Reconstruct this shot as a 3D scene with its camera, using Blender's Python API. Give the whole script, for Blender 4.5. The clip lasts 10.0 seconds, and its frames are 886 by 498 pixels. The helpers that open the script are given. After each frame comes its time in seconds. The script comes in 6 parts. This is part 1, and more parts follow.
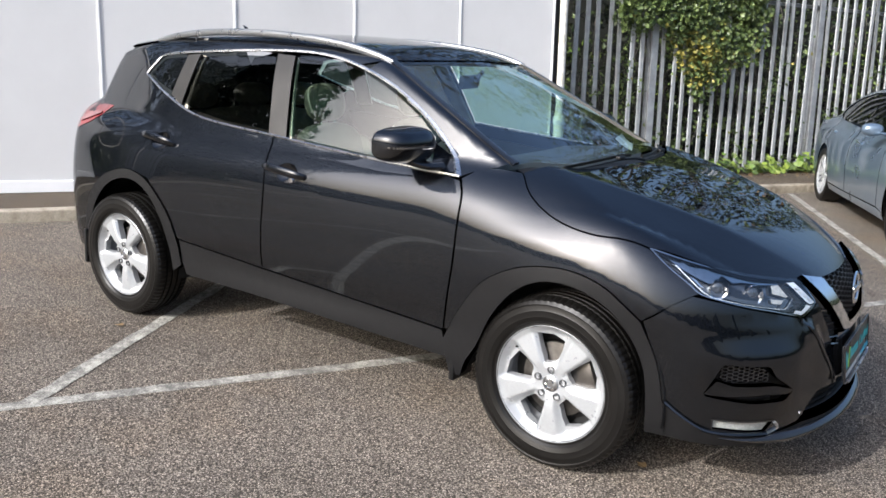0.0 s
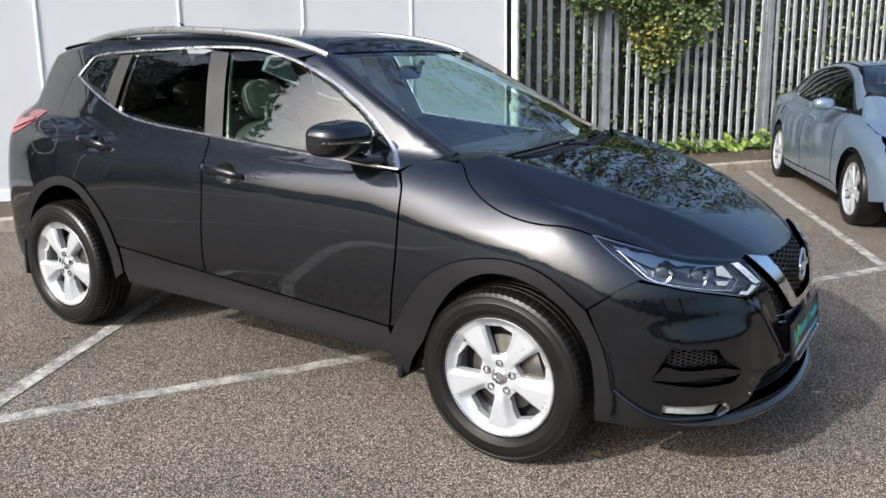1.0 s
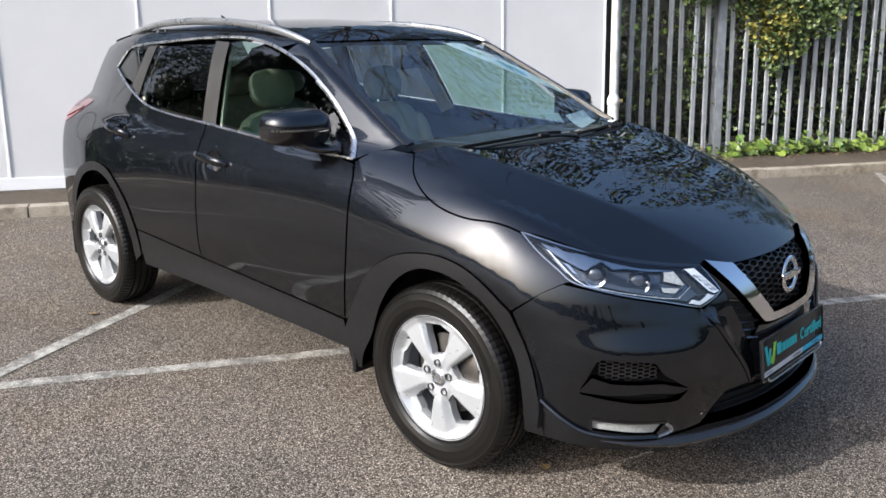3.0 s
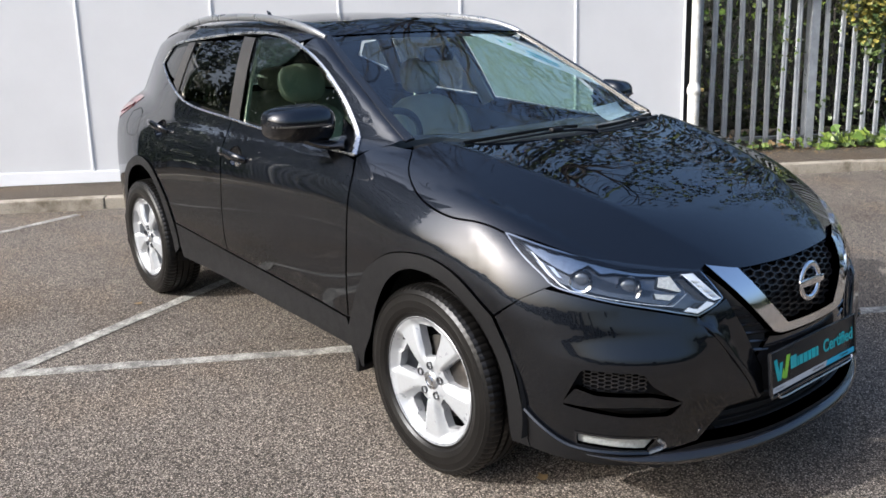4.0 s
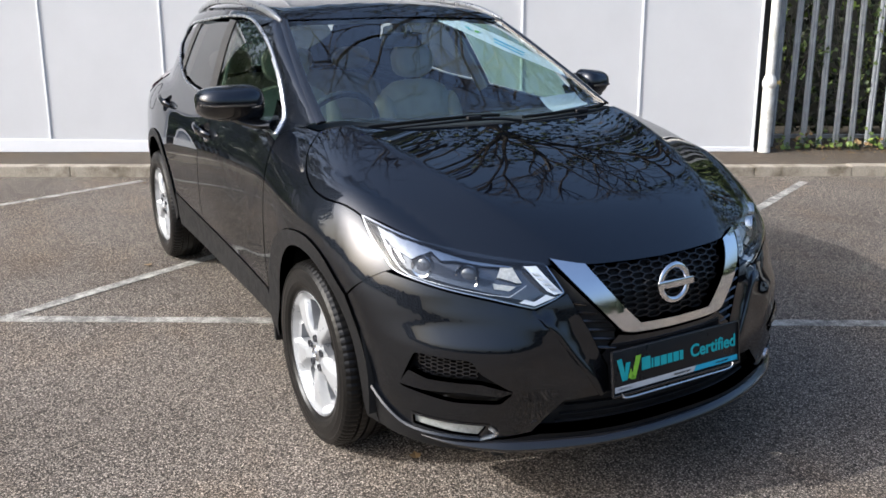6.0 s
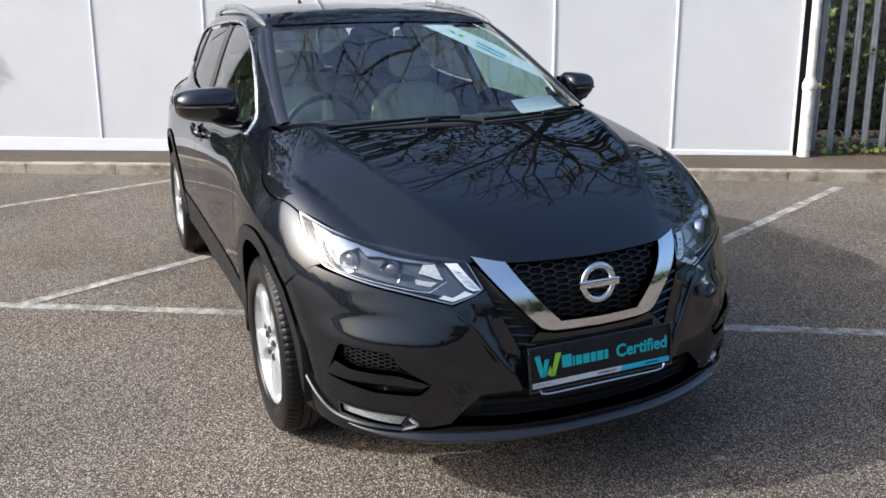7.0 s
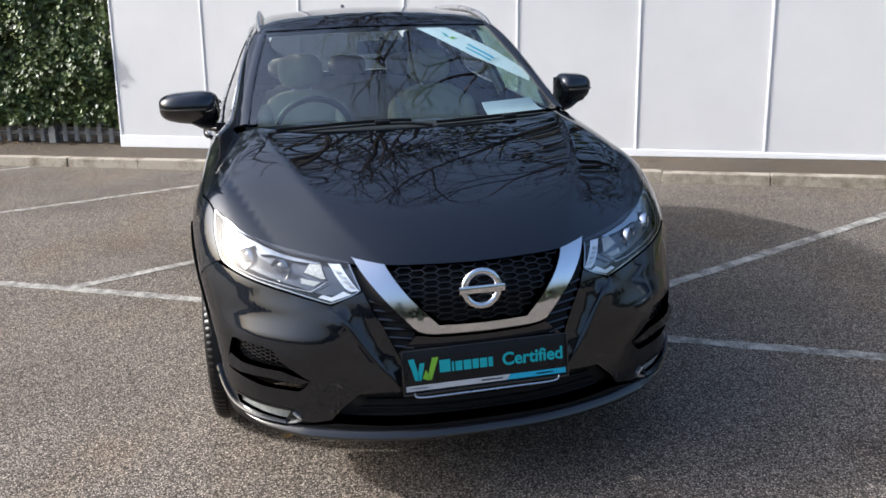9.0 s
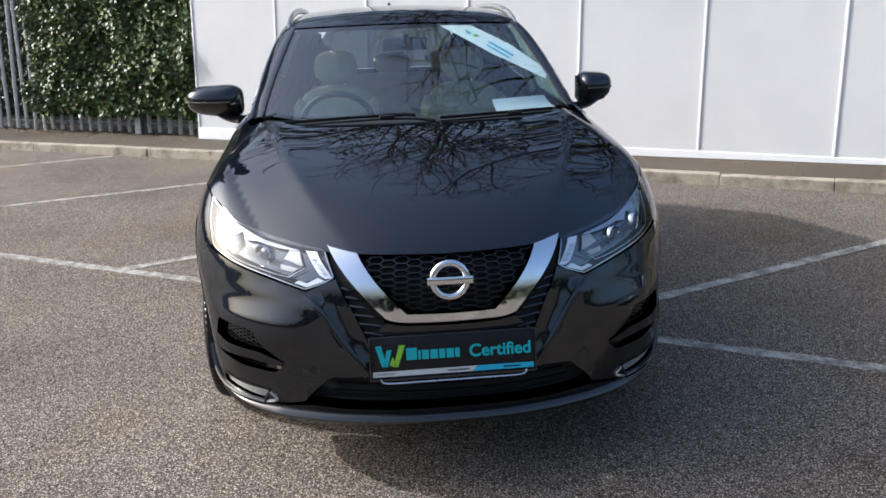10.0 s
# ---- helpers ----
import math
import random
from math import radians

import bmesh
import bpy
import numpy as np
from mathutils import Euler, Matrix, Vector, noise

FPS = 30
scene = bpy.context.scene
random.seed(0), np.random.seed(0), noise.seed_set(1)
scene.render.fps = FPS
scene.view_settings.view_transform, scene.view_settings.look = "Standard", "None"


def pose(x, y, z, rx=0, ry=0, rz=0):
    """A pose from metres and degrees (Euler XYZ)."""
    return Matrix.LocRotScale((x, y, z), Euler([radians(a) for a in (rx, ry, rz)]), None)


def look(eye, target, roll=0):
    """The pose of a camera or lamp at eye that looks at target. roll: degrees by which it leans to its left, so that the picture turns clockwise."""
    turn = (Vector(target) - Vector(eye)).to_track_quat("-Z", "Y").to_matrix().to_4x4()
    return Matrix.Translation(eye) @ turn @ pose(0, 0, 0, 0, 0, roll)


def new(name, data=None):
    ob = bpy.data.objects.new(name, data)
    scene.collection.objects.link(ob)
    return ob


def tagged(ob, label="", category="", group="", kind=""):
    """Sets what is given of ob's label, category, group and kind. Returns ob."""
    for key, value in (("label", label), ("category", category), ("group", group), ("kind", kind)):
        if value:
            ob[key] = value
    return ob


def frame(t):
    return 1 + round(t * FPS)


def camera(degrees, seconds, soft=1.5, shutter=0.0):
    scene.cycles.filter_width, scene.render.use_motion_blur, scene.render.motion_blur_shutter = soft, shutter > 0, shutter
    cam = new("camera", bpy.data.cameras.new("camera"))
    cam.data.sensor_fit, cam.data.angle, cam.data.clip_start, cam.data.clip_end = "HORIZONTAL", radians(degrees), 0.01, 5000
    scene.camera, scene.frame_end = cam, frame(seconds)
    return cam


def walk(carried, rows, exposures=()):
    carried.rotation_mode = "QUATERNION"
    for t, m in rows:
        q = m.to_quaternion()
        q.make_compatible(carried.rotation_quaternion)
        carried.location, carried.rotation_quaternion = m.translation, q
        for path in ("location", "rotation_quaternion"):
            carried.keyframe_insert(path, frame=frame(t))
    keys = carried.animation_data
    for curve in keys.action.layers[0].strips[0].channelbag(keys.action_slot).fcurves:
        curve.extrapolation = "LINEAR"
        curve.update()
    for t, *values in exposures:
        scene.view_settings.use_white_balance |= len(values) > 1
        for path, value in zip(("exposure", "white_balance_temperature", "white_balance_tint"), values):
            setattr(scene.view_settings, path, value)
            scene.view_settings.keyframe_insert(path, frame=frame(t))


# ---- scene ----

# x runs forward along the parked car from its front axle, y to its left side, z up from the tarmac
cam = camera(56.82, 10.0, soft=1.6)
ROWS = [
    (0.0, 1.267, -3.465, 1.534, 76.21, 3.14, 34.43),
    (0.5, 1.271, -3.450, 1.537, 76.01, 1.79, 33.27),
    (1.0, 1.319, -3.342, 1.535, 75.62, 1.00, 32.37),
    (1.5, 1.422, -3.152, 1.517, 75.47, 1.28, 35.47),
    (2.0, 1.538, -3.036, 1.518, 75.69, -0.14, 39.88),
    (2.5, 1.711, -2.932, 1.507, 75.48, 0.31, 40.83),
    (4.0, 2.037, -2.444, 1.511, 74.60, -0.88, 51.03),
    (4.5, 2.151, -2.294, 1.516, 74.33, -1.40, 53.74),
    (5.0, 2.334, -2.152, 1.524, 74.15, -1.04, 58.62),
    (5.5, 2.465, -2.009, 1.537, 73.75, -1.23, 60.23),
    (6.0, 2.586, -1.791, 1.527, 73.49, 0.02, 60.69),
    (7.5, 2.992, -1.268, 1.540, 73.76, -1.51, 69.67),
    (8.0, 3.062, -1.070, 1.536, 73.74, -2.23, 72.82),
    (8.5, 3.084, -0.810, 1.530, 73.71, -2.17, 75.13),
    (9.0, 3.163, -0.625, 1.537, 73.81, -1.80, 77.64),
    (9.5, 3.274, -0.418, 1.530, 73.98, -1.06, 81.03),
    (10.0, 3.291, -0.260, 1.522, 73.92, -1.71, 84.36),
]
walk(cam, [(t, pose(x, y, z, 0, 0, yaw) @ pose(0, 0, 0, pitch) @ pose(0, 0, 0, 0, 0, roll)) for t, x, y, z, pitch, roll, yaw in ROWS], exposures=[(0.0, 0.95, 5800, 10), (10.0, 0.95, 5800, 10)])

# ---- light ----
SUN_AZ, SUN_EL = radians(-106), radians(31)     # the direction the sun stands in, from +x towards +y
world = bpy.data.worlds.new("sky")
scene.world = world
world.use_nodes = True
sky_nodes = world.node_tree.nodes
sky = sky_nodes.new("ShaderNodeTexSky")
sky.sky_type, sky.sun_disc = "NISHITA", False
sky.sun_elevation, sky.sun_rotation = SUN_EL, radians(90) - SUN_AZ
sky.air_density, sky.dust_density, sky.ozone_density = 1.2, 10.0, 3.0
sky_nodes["Background"].inputs["Strength"].default_value = 0.15
world.node_tree.links.new(sky.outputs["Color"], sky_nodes["Background"].inputs["Color"])
sun = new("sun", bpy.data.lights.new("sun", "SUN"))
sun.data.energy, sun.data.angle, sun.data.color = 2.75, radians(0.6), (1.0, 0.94, 0.87)
sun.matrix_world = look((0, 0, 0), (-math.cos(SUN_AZ) * math.cos(SUN_EL), -math.sin(SUN_AZ) * math.cos(SUN_EL), -math.sin(SUN_EL)))

# ---- the form of the car body ----
class Curve:
    """A natural cubic spline through (x, y) knots, straight beyond its ends."""
    def __init__(self, *knots):
        self.x, self.y = np.array(knots, float).T
        n, h = len(self.x), np.diff(self.x)
        a, r = np.eye(n), np.zeros(n)
        for i in range(1, n - 1):
            a[i, i - 1:i + 2] = h[i - 1], 2 * (h[i - 1] + h[i]), h[i]
            r[i] = 6 * ((self.y[i + 1] - self.y[i]) / h[i] - (self.y[i] - self.y[i - 1]) / h[i - 1])
        self.m = np.linalg.solve(a, r)

        self.t = np.linspace(self.x[0] - 1.5, self.x[-1] + 1.5, 12000)
        self.v = self.exact(self.t)

    def exact(self, v):
        i = np.clip(np.searchsorted(self.x, v) - 1, 0, len(self.x) - 2)
        h = self.x[i + 1] - self.x[i]
        u = np.clip(v, self.x[0], self.x[-1])
        p, q = (self.x[i + 1] - u) / h, (u - self.x[i]) / h
        out = p * self.y[i] + q * self.y[i + 1] + ((p ** 3 - p) * self.m[i] + (q ** 3 - q) * self.m[i + 1]) * h * h / 6
        s = (self.y[i + 1] - self.y[i]) / h + h / 6 * np.where(v < self.x[0], -2 * self.m[i] - self.m[i + 1], self.m[i] + 2 * self.m[i + 1])
        return out + s * (v - u)

    def __call__(self, v):
        return np.interp(v, self.t, self.v)


def smax(a, b, k):
    h = np.clip(0.5 + 0.5 * (a - b) / k, 0, 1)
    return b + (a - b) * h + k * h * (1 - h)


def smin(a, b, k):
    return -smax(-a, -b, k)


PLAN = Curve((-3.50, 0.70), (-3.30, 0.785), (-3.0, 0.85), (-2.65, 0.885), (-2.0, 0.888), (-1.2, 0.886), (-0.5, 0.884), (0.0, 0.891), (0.15, 0.881), (0.3, 0.862), (0.45, 0.836), (0.6, 0.802), (0.9, 0.68))
INSET = Curve((0.15, 0.07), (0.25, 0.03), (0.36, 0.012), (0.5, 0.004), (0.66, 0.0), (0.80, 0.002), (0.90, 0.010), (0.98, 0.030), (1.06, 0.085), (1.12, 0.16), (1.2, 0.30))
CABIN = Curve((-3.4, 0.575), (-3.0, 0.69), (-2.6, 0.775), (-2.0, 0.808), (-1.5, 0.81), (-1.0, 0.795), (-0.5, 0.750), (-0.1, 0.70))
TUMBLE = Curve((0.9, -0.03), (1.06, 0.0), (1.2, 0.055), (1.35, 0.122), (1.48, 0.195), (1.6, 0.28))
NOSE = Curve((0.15, 0.78), (0.22, 0.86), (0.30, 0.895), (0.42, 0.888), (0.55, 0.868), (0.66, 0.850), (0.74, 0.825), (0.80, 0.785), (0.88, 0.69))
NOSE_PLAN = Curve((-0.1, 0.0), (0.0, 0.0), (0.1, 0.0025), (0.2, 0.012), (0.4, 0.062), (0.6, 0.155), (0.75, 0.27), (0.9, 0.45))
BONNET = Curve((-0.9, 1.175), (-0.6, 1.155), (-0.3, 1.125), (-0.15, 1.105), (0.0, 1.078), (0.3, 1.004), (0.55, 0.920), (0.72, 0.848), (0.82, 0.79), (0.9, 0.73))
BONNET_FALL = Curve((-0.1, 0.0005), (0.0, 0.0), (0.1, 0.0005), (0.2, 0.002), (0.35, 0.0055), (0.45, 0.007), (0.6, 0.002), (0.72, -0.006), (0.82, 0.0), (0.9, 0.03))
BREAK = Curve((-0.9, 0.95), (-0.4, 0.895), (-0.065, 0.868), (0.14, 0.826), (0.31, 0.745), (0.45, 0.68), (0.6, 0.64))
LEAN_IN = Curve((-0.9, 0.0), (-0.62, 0.0), (-0.40, 0.12), (-0.15, 0.34), (0.1, 0.32), (0.3, 0.20), (0.45, 0.20), (0.6, 0.12), (0.75, 0.0), (0.9, 0.0))
SWELL = Curve((-0.9, 0.0), (-0.3, 0.0), (0.0, 0.001), (0.14, 0.002), (0.31, 0.006), (0.45, 0.012), (0.6, 0.008), (0.75, 0.0), (0.9, 0.0))
FOLD = Curve((0.30, 0.235), (0.42, 0.262), (0.50, 0.315), (0.595, 0.380), (0.645, 0.428), (0.665, 0.480), (0.75, 0.62))
RIDGE = Curve((-0.4, 0.66), (-0.3, 0.645), (0.1, 0.565), (0.42, 0.468), (0.635, 0.372), (0.75, 0.295), (0.85, 0.21))
ROOF = Curve((-3.5, 1.40), (-3.2, 1.465), (-2.8, 1.525), (-2.2, 1.565), (-1.6, 1.572), (-1.2, 1.545), (-0.9, 1.50), (-0.6, 1.43))
SCREEN = Curve((0.9, 0.22), (1.08, -0.15), (1.2, -0.395), (1.35, -0.71), (1.46, -0.945), (1.55, -1.15), (1.65, -1.40))
TAIL = Curve((0.15, -3.27), (0.3, -3.40), (0.5, -3.44), (0.7, -3.435), (0.9, -3.40), (1.05, -3.36), (1.2, -3.29), (1.45, -3.15), (1.6, -3.02))


def ease(v):
    v = np.clip(v, 0, 1)
    return v * v * (3 - 2 * v)


def lower_side(x, z):
    over = z - BREAK(x)                     # the wing leans in above its break line
    s = PLAN(x) - INSET(z) - LEAN_IN(x) * 0.010 * np.log1p(np.exp(np.clip(over / 0.010, -30, 30)))
    s = s + SWELL(x) * np.exp(-(np.minimum(over, 0) / 0.10) ** 2)
    s = s + 0.016 * np.exp(-((x - 0.02) / 0.42) ** 2 - ((z - 0.72) / 0.16) ** 2) + 0.014 * np.exp(-((x + 2.66) / 0.45) ** 2 - ((z - 0.72) / 0.17) ** 2)
    return s - 0.016 * np.exp(-((x + 1.25) / 0.75) ** 2 - ((z - 0.44) / 0.075) ** 2)


def body(x, y, z):
    """Below zero inside the closed form of the car, above zero outside."""
    a = np.abs(y)
    top = BONNET(np.maximum(x, -0.62)) - BONNET_FALL(a)
    top = top - 0.34 * 0.005 * np.log1p(np.exp(np.clip((a - RIDGE(x)) / 0.005, -40, 40))) * np.clip((x + 0.7) / 0.3, 0, 1)
    low = smax(a - lower_side(x, z), z - top, 0.11 - 0.045 * ease((x + 0.62) / 0.50))
    scoop = 0.029 / (1 + np.exp(np.clip((z - 0.600) / 0.014, -30, 30))) * np.clip((z - 0.30) / 0.22, 0, 1) * np.exp(-((a - 0.68) / 0.20) ** 4)
    fold = 0.014 / (1 + np.exp(np.clip((FOLD(z) - a) / 0.007, -30, 30))) * np.exp(-np.clip((a - FOLD(z)) / 0.30, 0, 9) ** 2) * np.clip((z - 0.36) / 0.10, 0, 1) * np.clip((0.70 - z) / 0.06, 0, 1)
    low = smax(low, x - (NOSE(z) - NOSE_PLAN(a) + scoop + fold), 0.09)
    low = smax(low, TAIL(z) + 0.20 * (a / 0.8) ** 4 - x, 0.08)
    cab = smax(a - (CABIN(x) - TUMBLE(z)), z - (ROOF(x) - 0.035 * (a / 0.55) ** 2), 0.07)
    cab = smax(cab, 0.75 * (x - (SCREEN(z) - 0.09 * (a / 0.6) ** 2)), 0.035)
    cab = smax(cab, TAIL(z) + 0.12 * (a / 0.6) ** 3 - x, 0.06)
    cab = smax(cab, 0.98 - z, 0.03)
    return smin(low, cab, 0.025)


FORM = [body]


def land(o, d, reach=2.2, steps=55):
    """Where rays from o along d first meet the body: arrays of n points."""
    o, d = np.atleast_2d(o).astype(float), np.atleast_2d(d).astype(float)
    t0, done = np.zeros(len(o)), np.zeros(len(o), bool)
    for i in range(1, steps + 1):
        t = reach * i / steps
        p = o + d * t
        hit = (FORM[0](p[:, 0], p[:, 1], p[:, 2]) < 0) & ~done
        done |= hit
        t0[~done] = t
    lo, hi = t0, t0 + reach / steps
    for i in range(18):
        m = (lo + hi) / 2
        p = o + d * m[:, None]
        ins = FORM[0](p[:, 0], p[:, 1], p[:, 2]) < 0
        hi, lo = np.where(ins, m, hi), np.where(ins, lo, m)
    return o + d * ((lo + hi) / 2)[:, None], done


def outward(p):
    e, n = 0.003, np.empty((len(p), 3))
    for k in range(3):
        s = np.zeros(3)
        s[k] = e
        u, v = p + s, p - s
        n[:, k] = FORM[0](u[:, 0], u[:, 1], u[:, 2]) - FORM[0](v[:, 0], v[:, 1], v[:, 2])
    return n / np.maximum(np.linalg.norm(n, axis=1), 1e-9)[:, None]

# ---- tools ----
from mathutils import geometry


def link_mesh(name, verts, faces, material, parent=None, label="", smooth=True, normals=None):
    me = bpy.data.meshes.new(name)
    me.from_pydata([tuple(v) for v in verts], [], [tuple(f) for f in faces])
    if smooth:
        me.polygons.foreach_set("use_smooth", [True] * len(me.polygons))
    if normals is not None:
        me.normals_split_custom_set_from_vertices([tuple(v) for v in normals])
    me.update()
    if material:
        for m in material if isinstance(material, (list, tuple)) else [material]:
            me.materials.append(m)
    ob = new(name, me)
    if parent:
        ob.parent = parent
    if label:
        tagged(ob, label)
    return ob


def part(name, bm, material, parent=None, label="", smooth=True, angle=40):
    """Links a bmesh as one mesh object, under a thing or a part."""
    me = bpy.data.meshes.new(name)
    bmesh.ops.recalc_face_normals(bm, faces=bm.faces)
    if smooth:
        for e in bm.edges:
            e.smooth = not (len(e.link_faces) == 2 and e.calc_face_angle(0) > radians(angle))
        for f in bm.faces:
            f.smooth = True
    bm.to_mesh(me)
    bm.free()
    me.materials.append(material)
    ob = new(name, me)
    if parent:
        ob.parent = parent
    if label:
        tagged(ob, label)
    return ob


def thing(name, label, category, at=None, group="", kind=""):
    ob = new(name)
    ob.empty_display_size = 0.1
    if at is not None:
        ob.matrix_world = at
    return tagged(ob, label, category, group, kind)


def box(bm, lo, hi, bevel=0.0, m=None, segs=2):
    lo, hi = Vector(lo), Vector(hi)
    got = bmesh.ops.create_cube(bm, size=1.0)["verts"]
    s = hi - lo
    for v in got:
        v.co = Vector((v.co.x * s.x, v.co.y * s.y, v.co.z * s.z)) + (lo + hi) / 2
    if bevel > 0:
        edges = list({e for v in got for e in v.link_edges})
        out = bmesh.ops.bevel(bm, geom=edges, offset=bevel, segments=segs, profile=0.5, affect="EDGES")
        got = list({v for f in out["faces"] for v in f.verts} | {v for v in got if v.is_valid})
    if m is not None:
        bmesh.ops.transform(bm, matrix=m, verts=got)
    return got


def lathe(bm, profile, m=None, n=48, closed=False):
    """Turns (radius, height) pairs about z."""
    rings = []
    for r, h in profile:
        rings.append([bm.verts.new((r * math.cos(2 * math.pi * i / n), r * math.sin(2 * math.pi * i / n), h)) for i in range(n)])
    k = len(rings)
    for j in range(k if closed else k - 1):
        a, b = rings[j], rings[(j + 1) % k]
        for i in range(n):
            bm.faces.new((a[i], a[(i + 1) % n], b[(i + 1) % n], b[i]))
    vs = [v for r in rings for v in r]
    if m is not None:
        bmesh.ops.transform(bm, matrix=m, verts=vs)
    return rings


def tube(bm, points, radius, n=10, flat=1.0, closed=False, up=(0, 0, 1), taper=None):
    """Sweeps an oval along points. radius across, radius * flat along up."""
    pts, rings = [Vector(p) for p in points], []
    for i, p in enumerate(pts):
        a = pts[(i - 1) % len(pts)] if closed else pts[max(i - 1, 0)]
        b = pts[(i + 1) % len(pts)] if closed else pts[min(i + 1, len(pts) - 1)]
        d = (b - a).normalized()
        side = d.cross(Vector(up))
        side = side.normalized() if side.length > 1e-6 else Vector((1, 0, 0))
        lift = side.cross(d)
        r = radius * (taper(i / max(len(pts) - 1, 1)) if taper else 1)
        rings.append([bm.verts.new(p + side * r * math.cos(2 * math.pi * k / n) + lift * r * flat * math.sin(2 * math.pi * k / n)) for k in range(n)])
    m = len(rings)
    for j in range(m if closed else m - 1):
        a, b = rings[j], rings[(j + 1) % m]
        for i in range(n):
            bm.faces.new((a[i], a[(i + 1) % n], b[(i + 1) % n], b[i]))
    if not closed:
        bm.faces.new(rings[0][::-1])
        bm.faces.new(rings[-1])
    return rings


def bent(points, n=8, closed=False):
    """Points along a Catmull-Rom curve through the given ones."""
    pts, out = [np.array(p, float) for p in points], []
    k = len(pts)
    for i in range(k if closed else k - 1):
        if closed:
            p0, p1, p2, p3 = (pts[(i + j) % k] for j in (-1, 0, 1, 2))
        else:
            p1, p2 = pts[i], pts[i + 1]
            p0 = pts[i - 1] if i else 2 * p1 - p2
            p3 = pts[i + 2] if i + 2 < k else 2 * p2 - p1
        for j in range(n):
            t = j / n
            out.append(0.5 * (2 * p1 + (p2 - p0) * t + (2 * p0 - 5 * p1 + 4 * p2 - p3) * t * t + (3 * p1 - p0 - 3 * p2 + p3) * t ** 3))
    if not closed:
        out.append(pts[-1])
    return out


def rounded(points, r=0.0, n=4):
    """A closed outline whose corners are rounded by r; a corner may give its own r as a third number."""
    out, k = [], len(points)
    for i in range(k):
        p = np.array(points[i][:2], float)
        a, b = np.array(points[i - 1][:2], float), np.array(points[(i + 1) % k][:2], float)
        rr = points[i][2] if len(points[i]) > 2 else r
        la, lb = np.linalg.norm(a - p), np.linalg.norm(b - p)
        rr = min(rr, la * 0.48, lb * 0.48)
        if rr <= 1e-6:
            out.append(p)
            continue
        s, e = p + (a - p) / la * rr, p + (b - p) / lb * rr
        for j in range(n + 1):
            t = j / n
            out.append((1 - t) ** 2 * s + 2 * t * (1 - t) * p + t * t * e)
    return out


def dense(outline, step):
    out, k = [], len(outline)
    for i in range(k):
        a, b = np.array(outline[i], float), np.array(outline[(i + 1) % k], float)
        m = max(1, int(np.linalg.norm(b - a) / step))
        out += [a + (b - a) * j / m for j in range(m)]
    return out


def shrink(outline, d):
    """Moves a closed outline inwards by d."""
    p = np.array(outline)
    area = np.sum(p[:, 0] * np.roll(p[:, 1], -1) - np.roll(p[:, 0], -1) * p[:, 1])
    e = np.roll(p, -1, 0) - np.roll(p, 1, 0)
    n = np.stack([-e[:, 1], e[:, 0]], 1) * (1 if area > 0 else -1)
    return p + n / np.maximum(np.linalg.norm(n, axis=1), 1e-9)[:, None] * d


def fill(outline, holes, step):
    """Triangles over an outline with holes: points, triangles and the closed edge loops."""
    loops, pts, edges = [], [], []
    for loop in [outline] + list(holes):
        b = len(pts)
        pts += [tuple(q) for q in loop]
        edges += [(b + i, b + (i + 1) % len(loop)) for i in range(len(loop))]
        loops.append(range(b, b + len(loop)))
    o = np.array(outline)
    border = np.array(pts)

    def inside(q, poly):
        x, y = q[:, 0:1], q[:, 1:2]
        ax, ay = poly[:, 0], poly[:, 1]
        bx, by = np.roll(ax, -1), np.roll(ay, -1)
        cut = ((ay > y) != (by > y)) & (x < (bx - ax) * (y - ay) / np.where(by == ay, 1e-12, by - ay) + ax)
        return cut.sum(1) % 2 == 1

    lo, hi = o.min(0), o.max(0)
    gx, gy = np.meshgrid(np.arange(lo[0], hi[0], step), np.arange(lo[1], hi[1], step))
    gx = gx + (np.arange(gx.shape[0]) % 2)[:, None] * step / 2
    grid = np.stack([gx.ravel(), gy.ravel()], 1)
    if len(grid):
        keep = inside(grid, o)
        for h in holes:
            keep &= ~inside(grid, np.array(h))
        grid = grid[keep]
        if len(grid):
            near = np.min(np.hypot(grid[:, None, 0] - border[None, :, 0], grid[:, None, 1] - border[None, :, 1]), 1)
            grid = grid[near > step * 0.45]
    allp = [Vector(q) for q in pts] + [Vector(q) for q in grid]
    vs, es, fs, ov, oe, of = geometry.delaunay_2d_cdt(allp, edges, [], 0, 1e-6)
    vs = np.array([tuple(v) for v in vs])
    cent = np.array([vs[list(f)].mean(0) for f in fs])
    keep = inside(cent, o)
    for h in holes:
        keep &= ~inside(cent, np.array(h))
    tri = [tuple(f) for f, k in zip(fs, keep) if k]
    where = {}
    for i, olds in enumerate(ov):
        for k in olds:
            where[k] = i
    return vs, tri, [[where[i] for i in loop if i in where] for loop in loops]


def from_side(s):
    """Outlines in x, z thrown onto the side of the body; s is -1 for its right side."""
    return lambda q: (np.stack([q[:, 0], np.full(len(q), 1.25 * s), q[:, 1]], 1), np.array([[0, -s, 0]] * len(q), float))


def from_above(q):
    return np.stack([q[:, 0], q[:, 1], np.full(len(q), 2.0)], 1), np.array([[0, 0, -1]] * len(q), float)


ARC = 0.85


def from_front(q):
    """Outlines in arc length (at radius ARC round the front axle's middle) and height."""
    t = q[:, 0] / ARC
    d = np.stack([np.cos(t), np.sin(t), np.zeros(len(q))], 1)
    return d * 2.0 + np.stack([0 * t, 0 * t, q[:, 1]], 1), -d


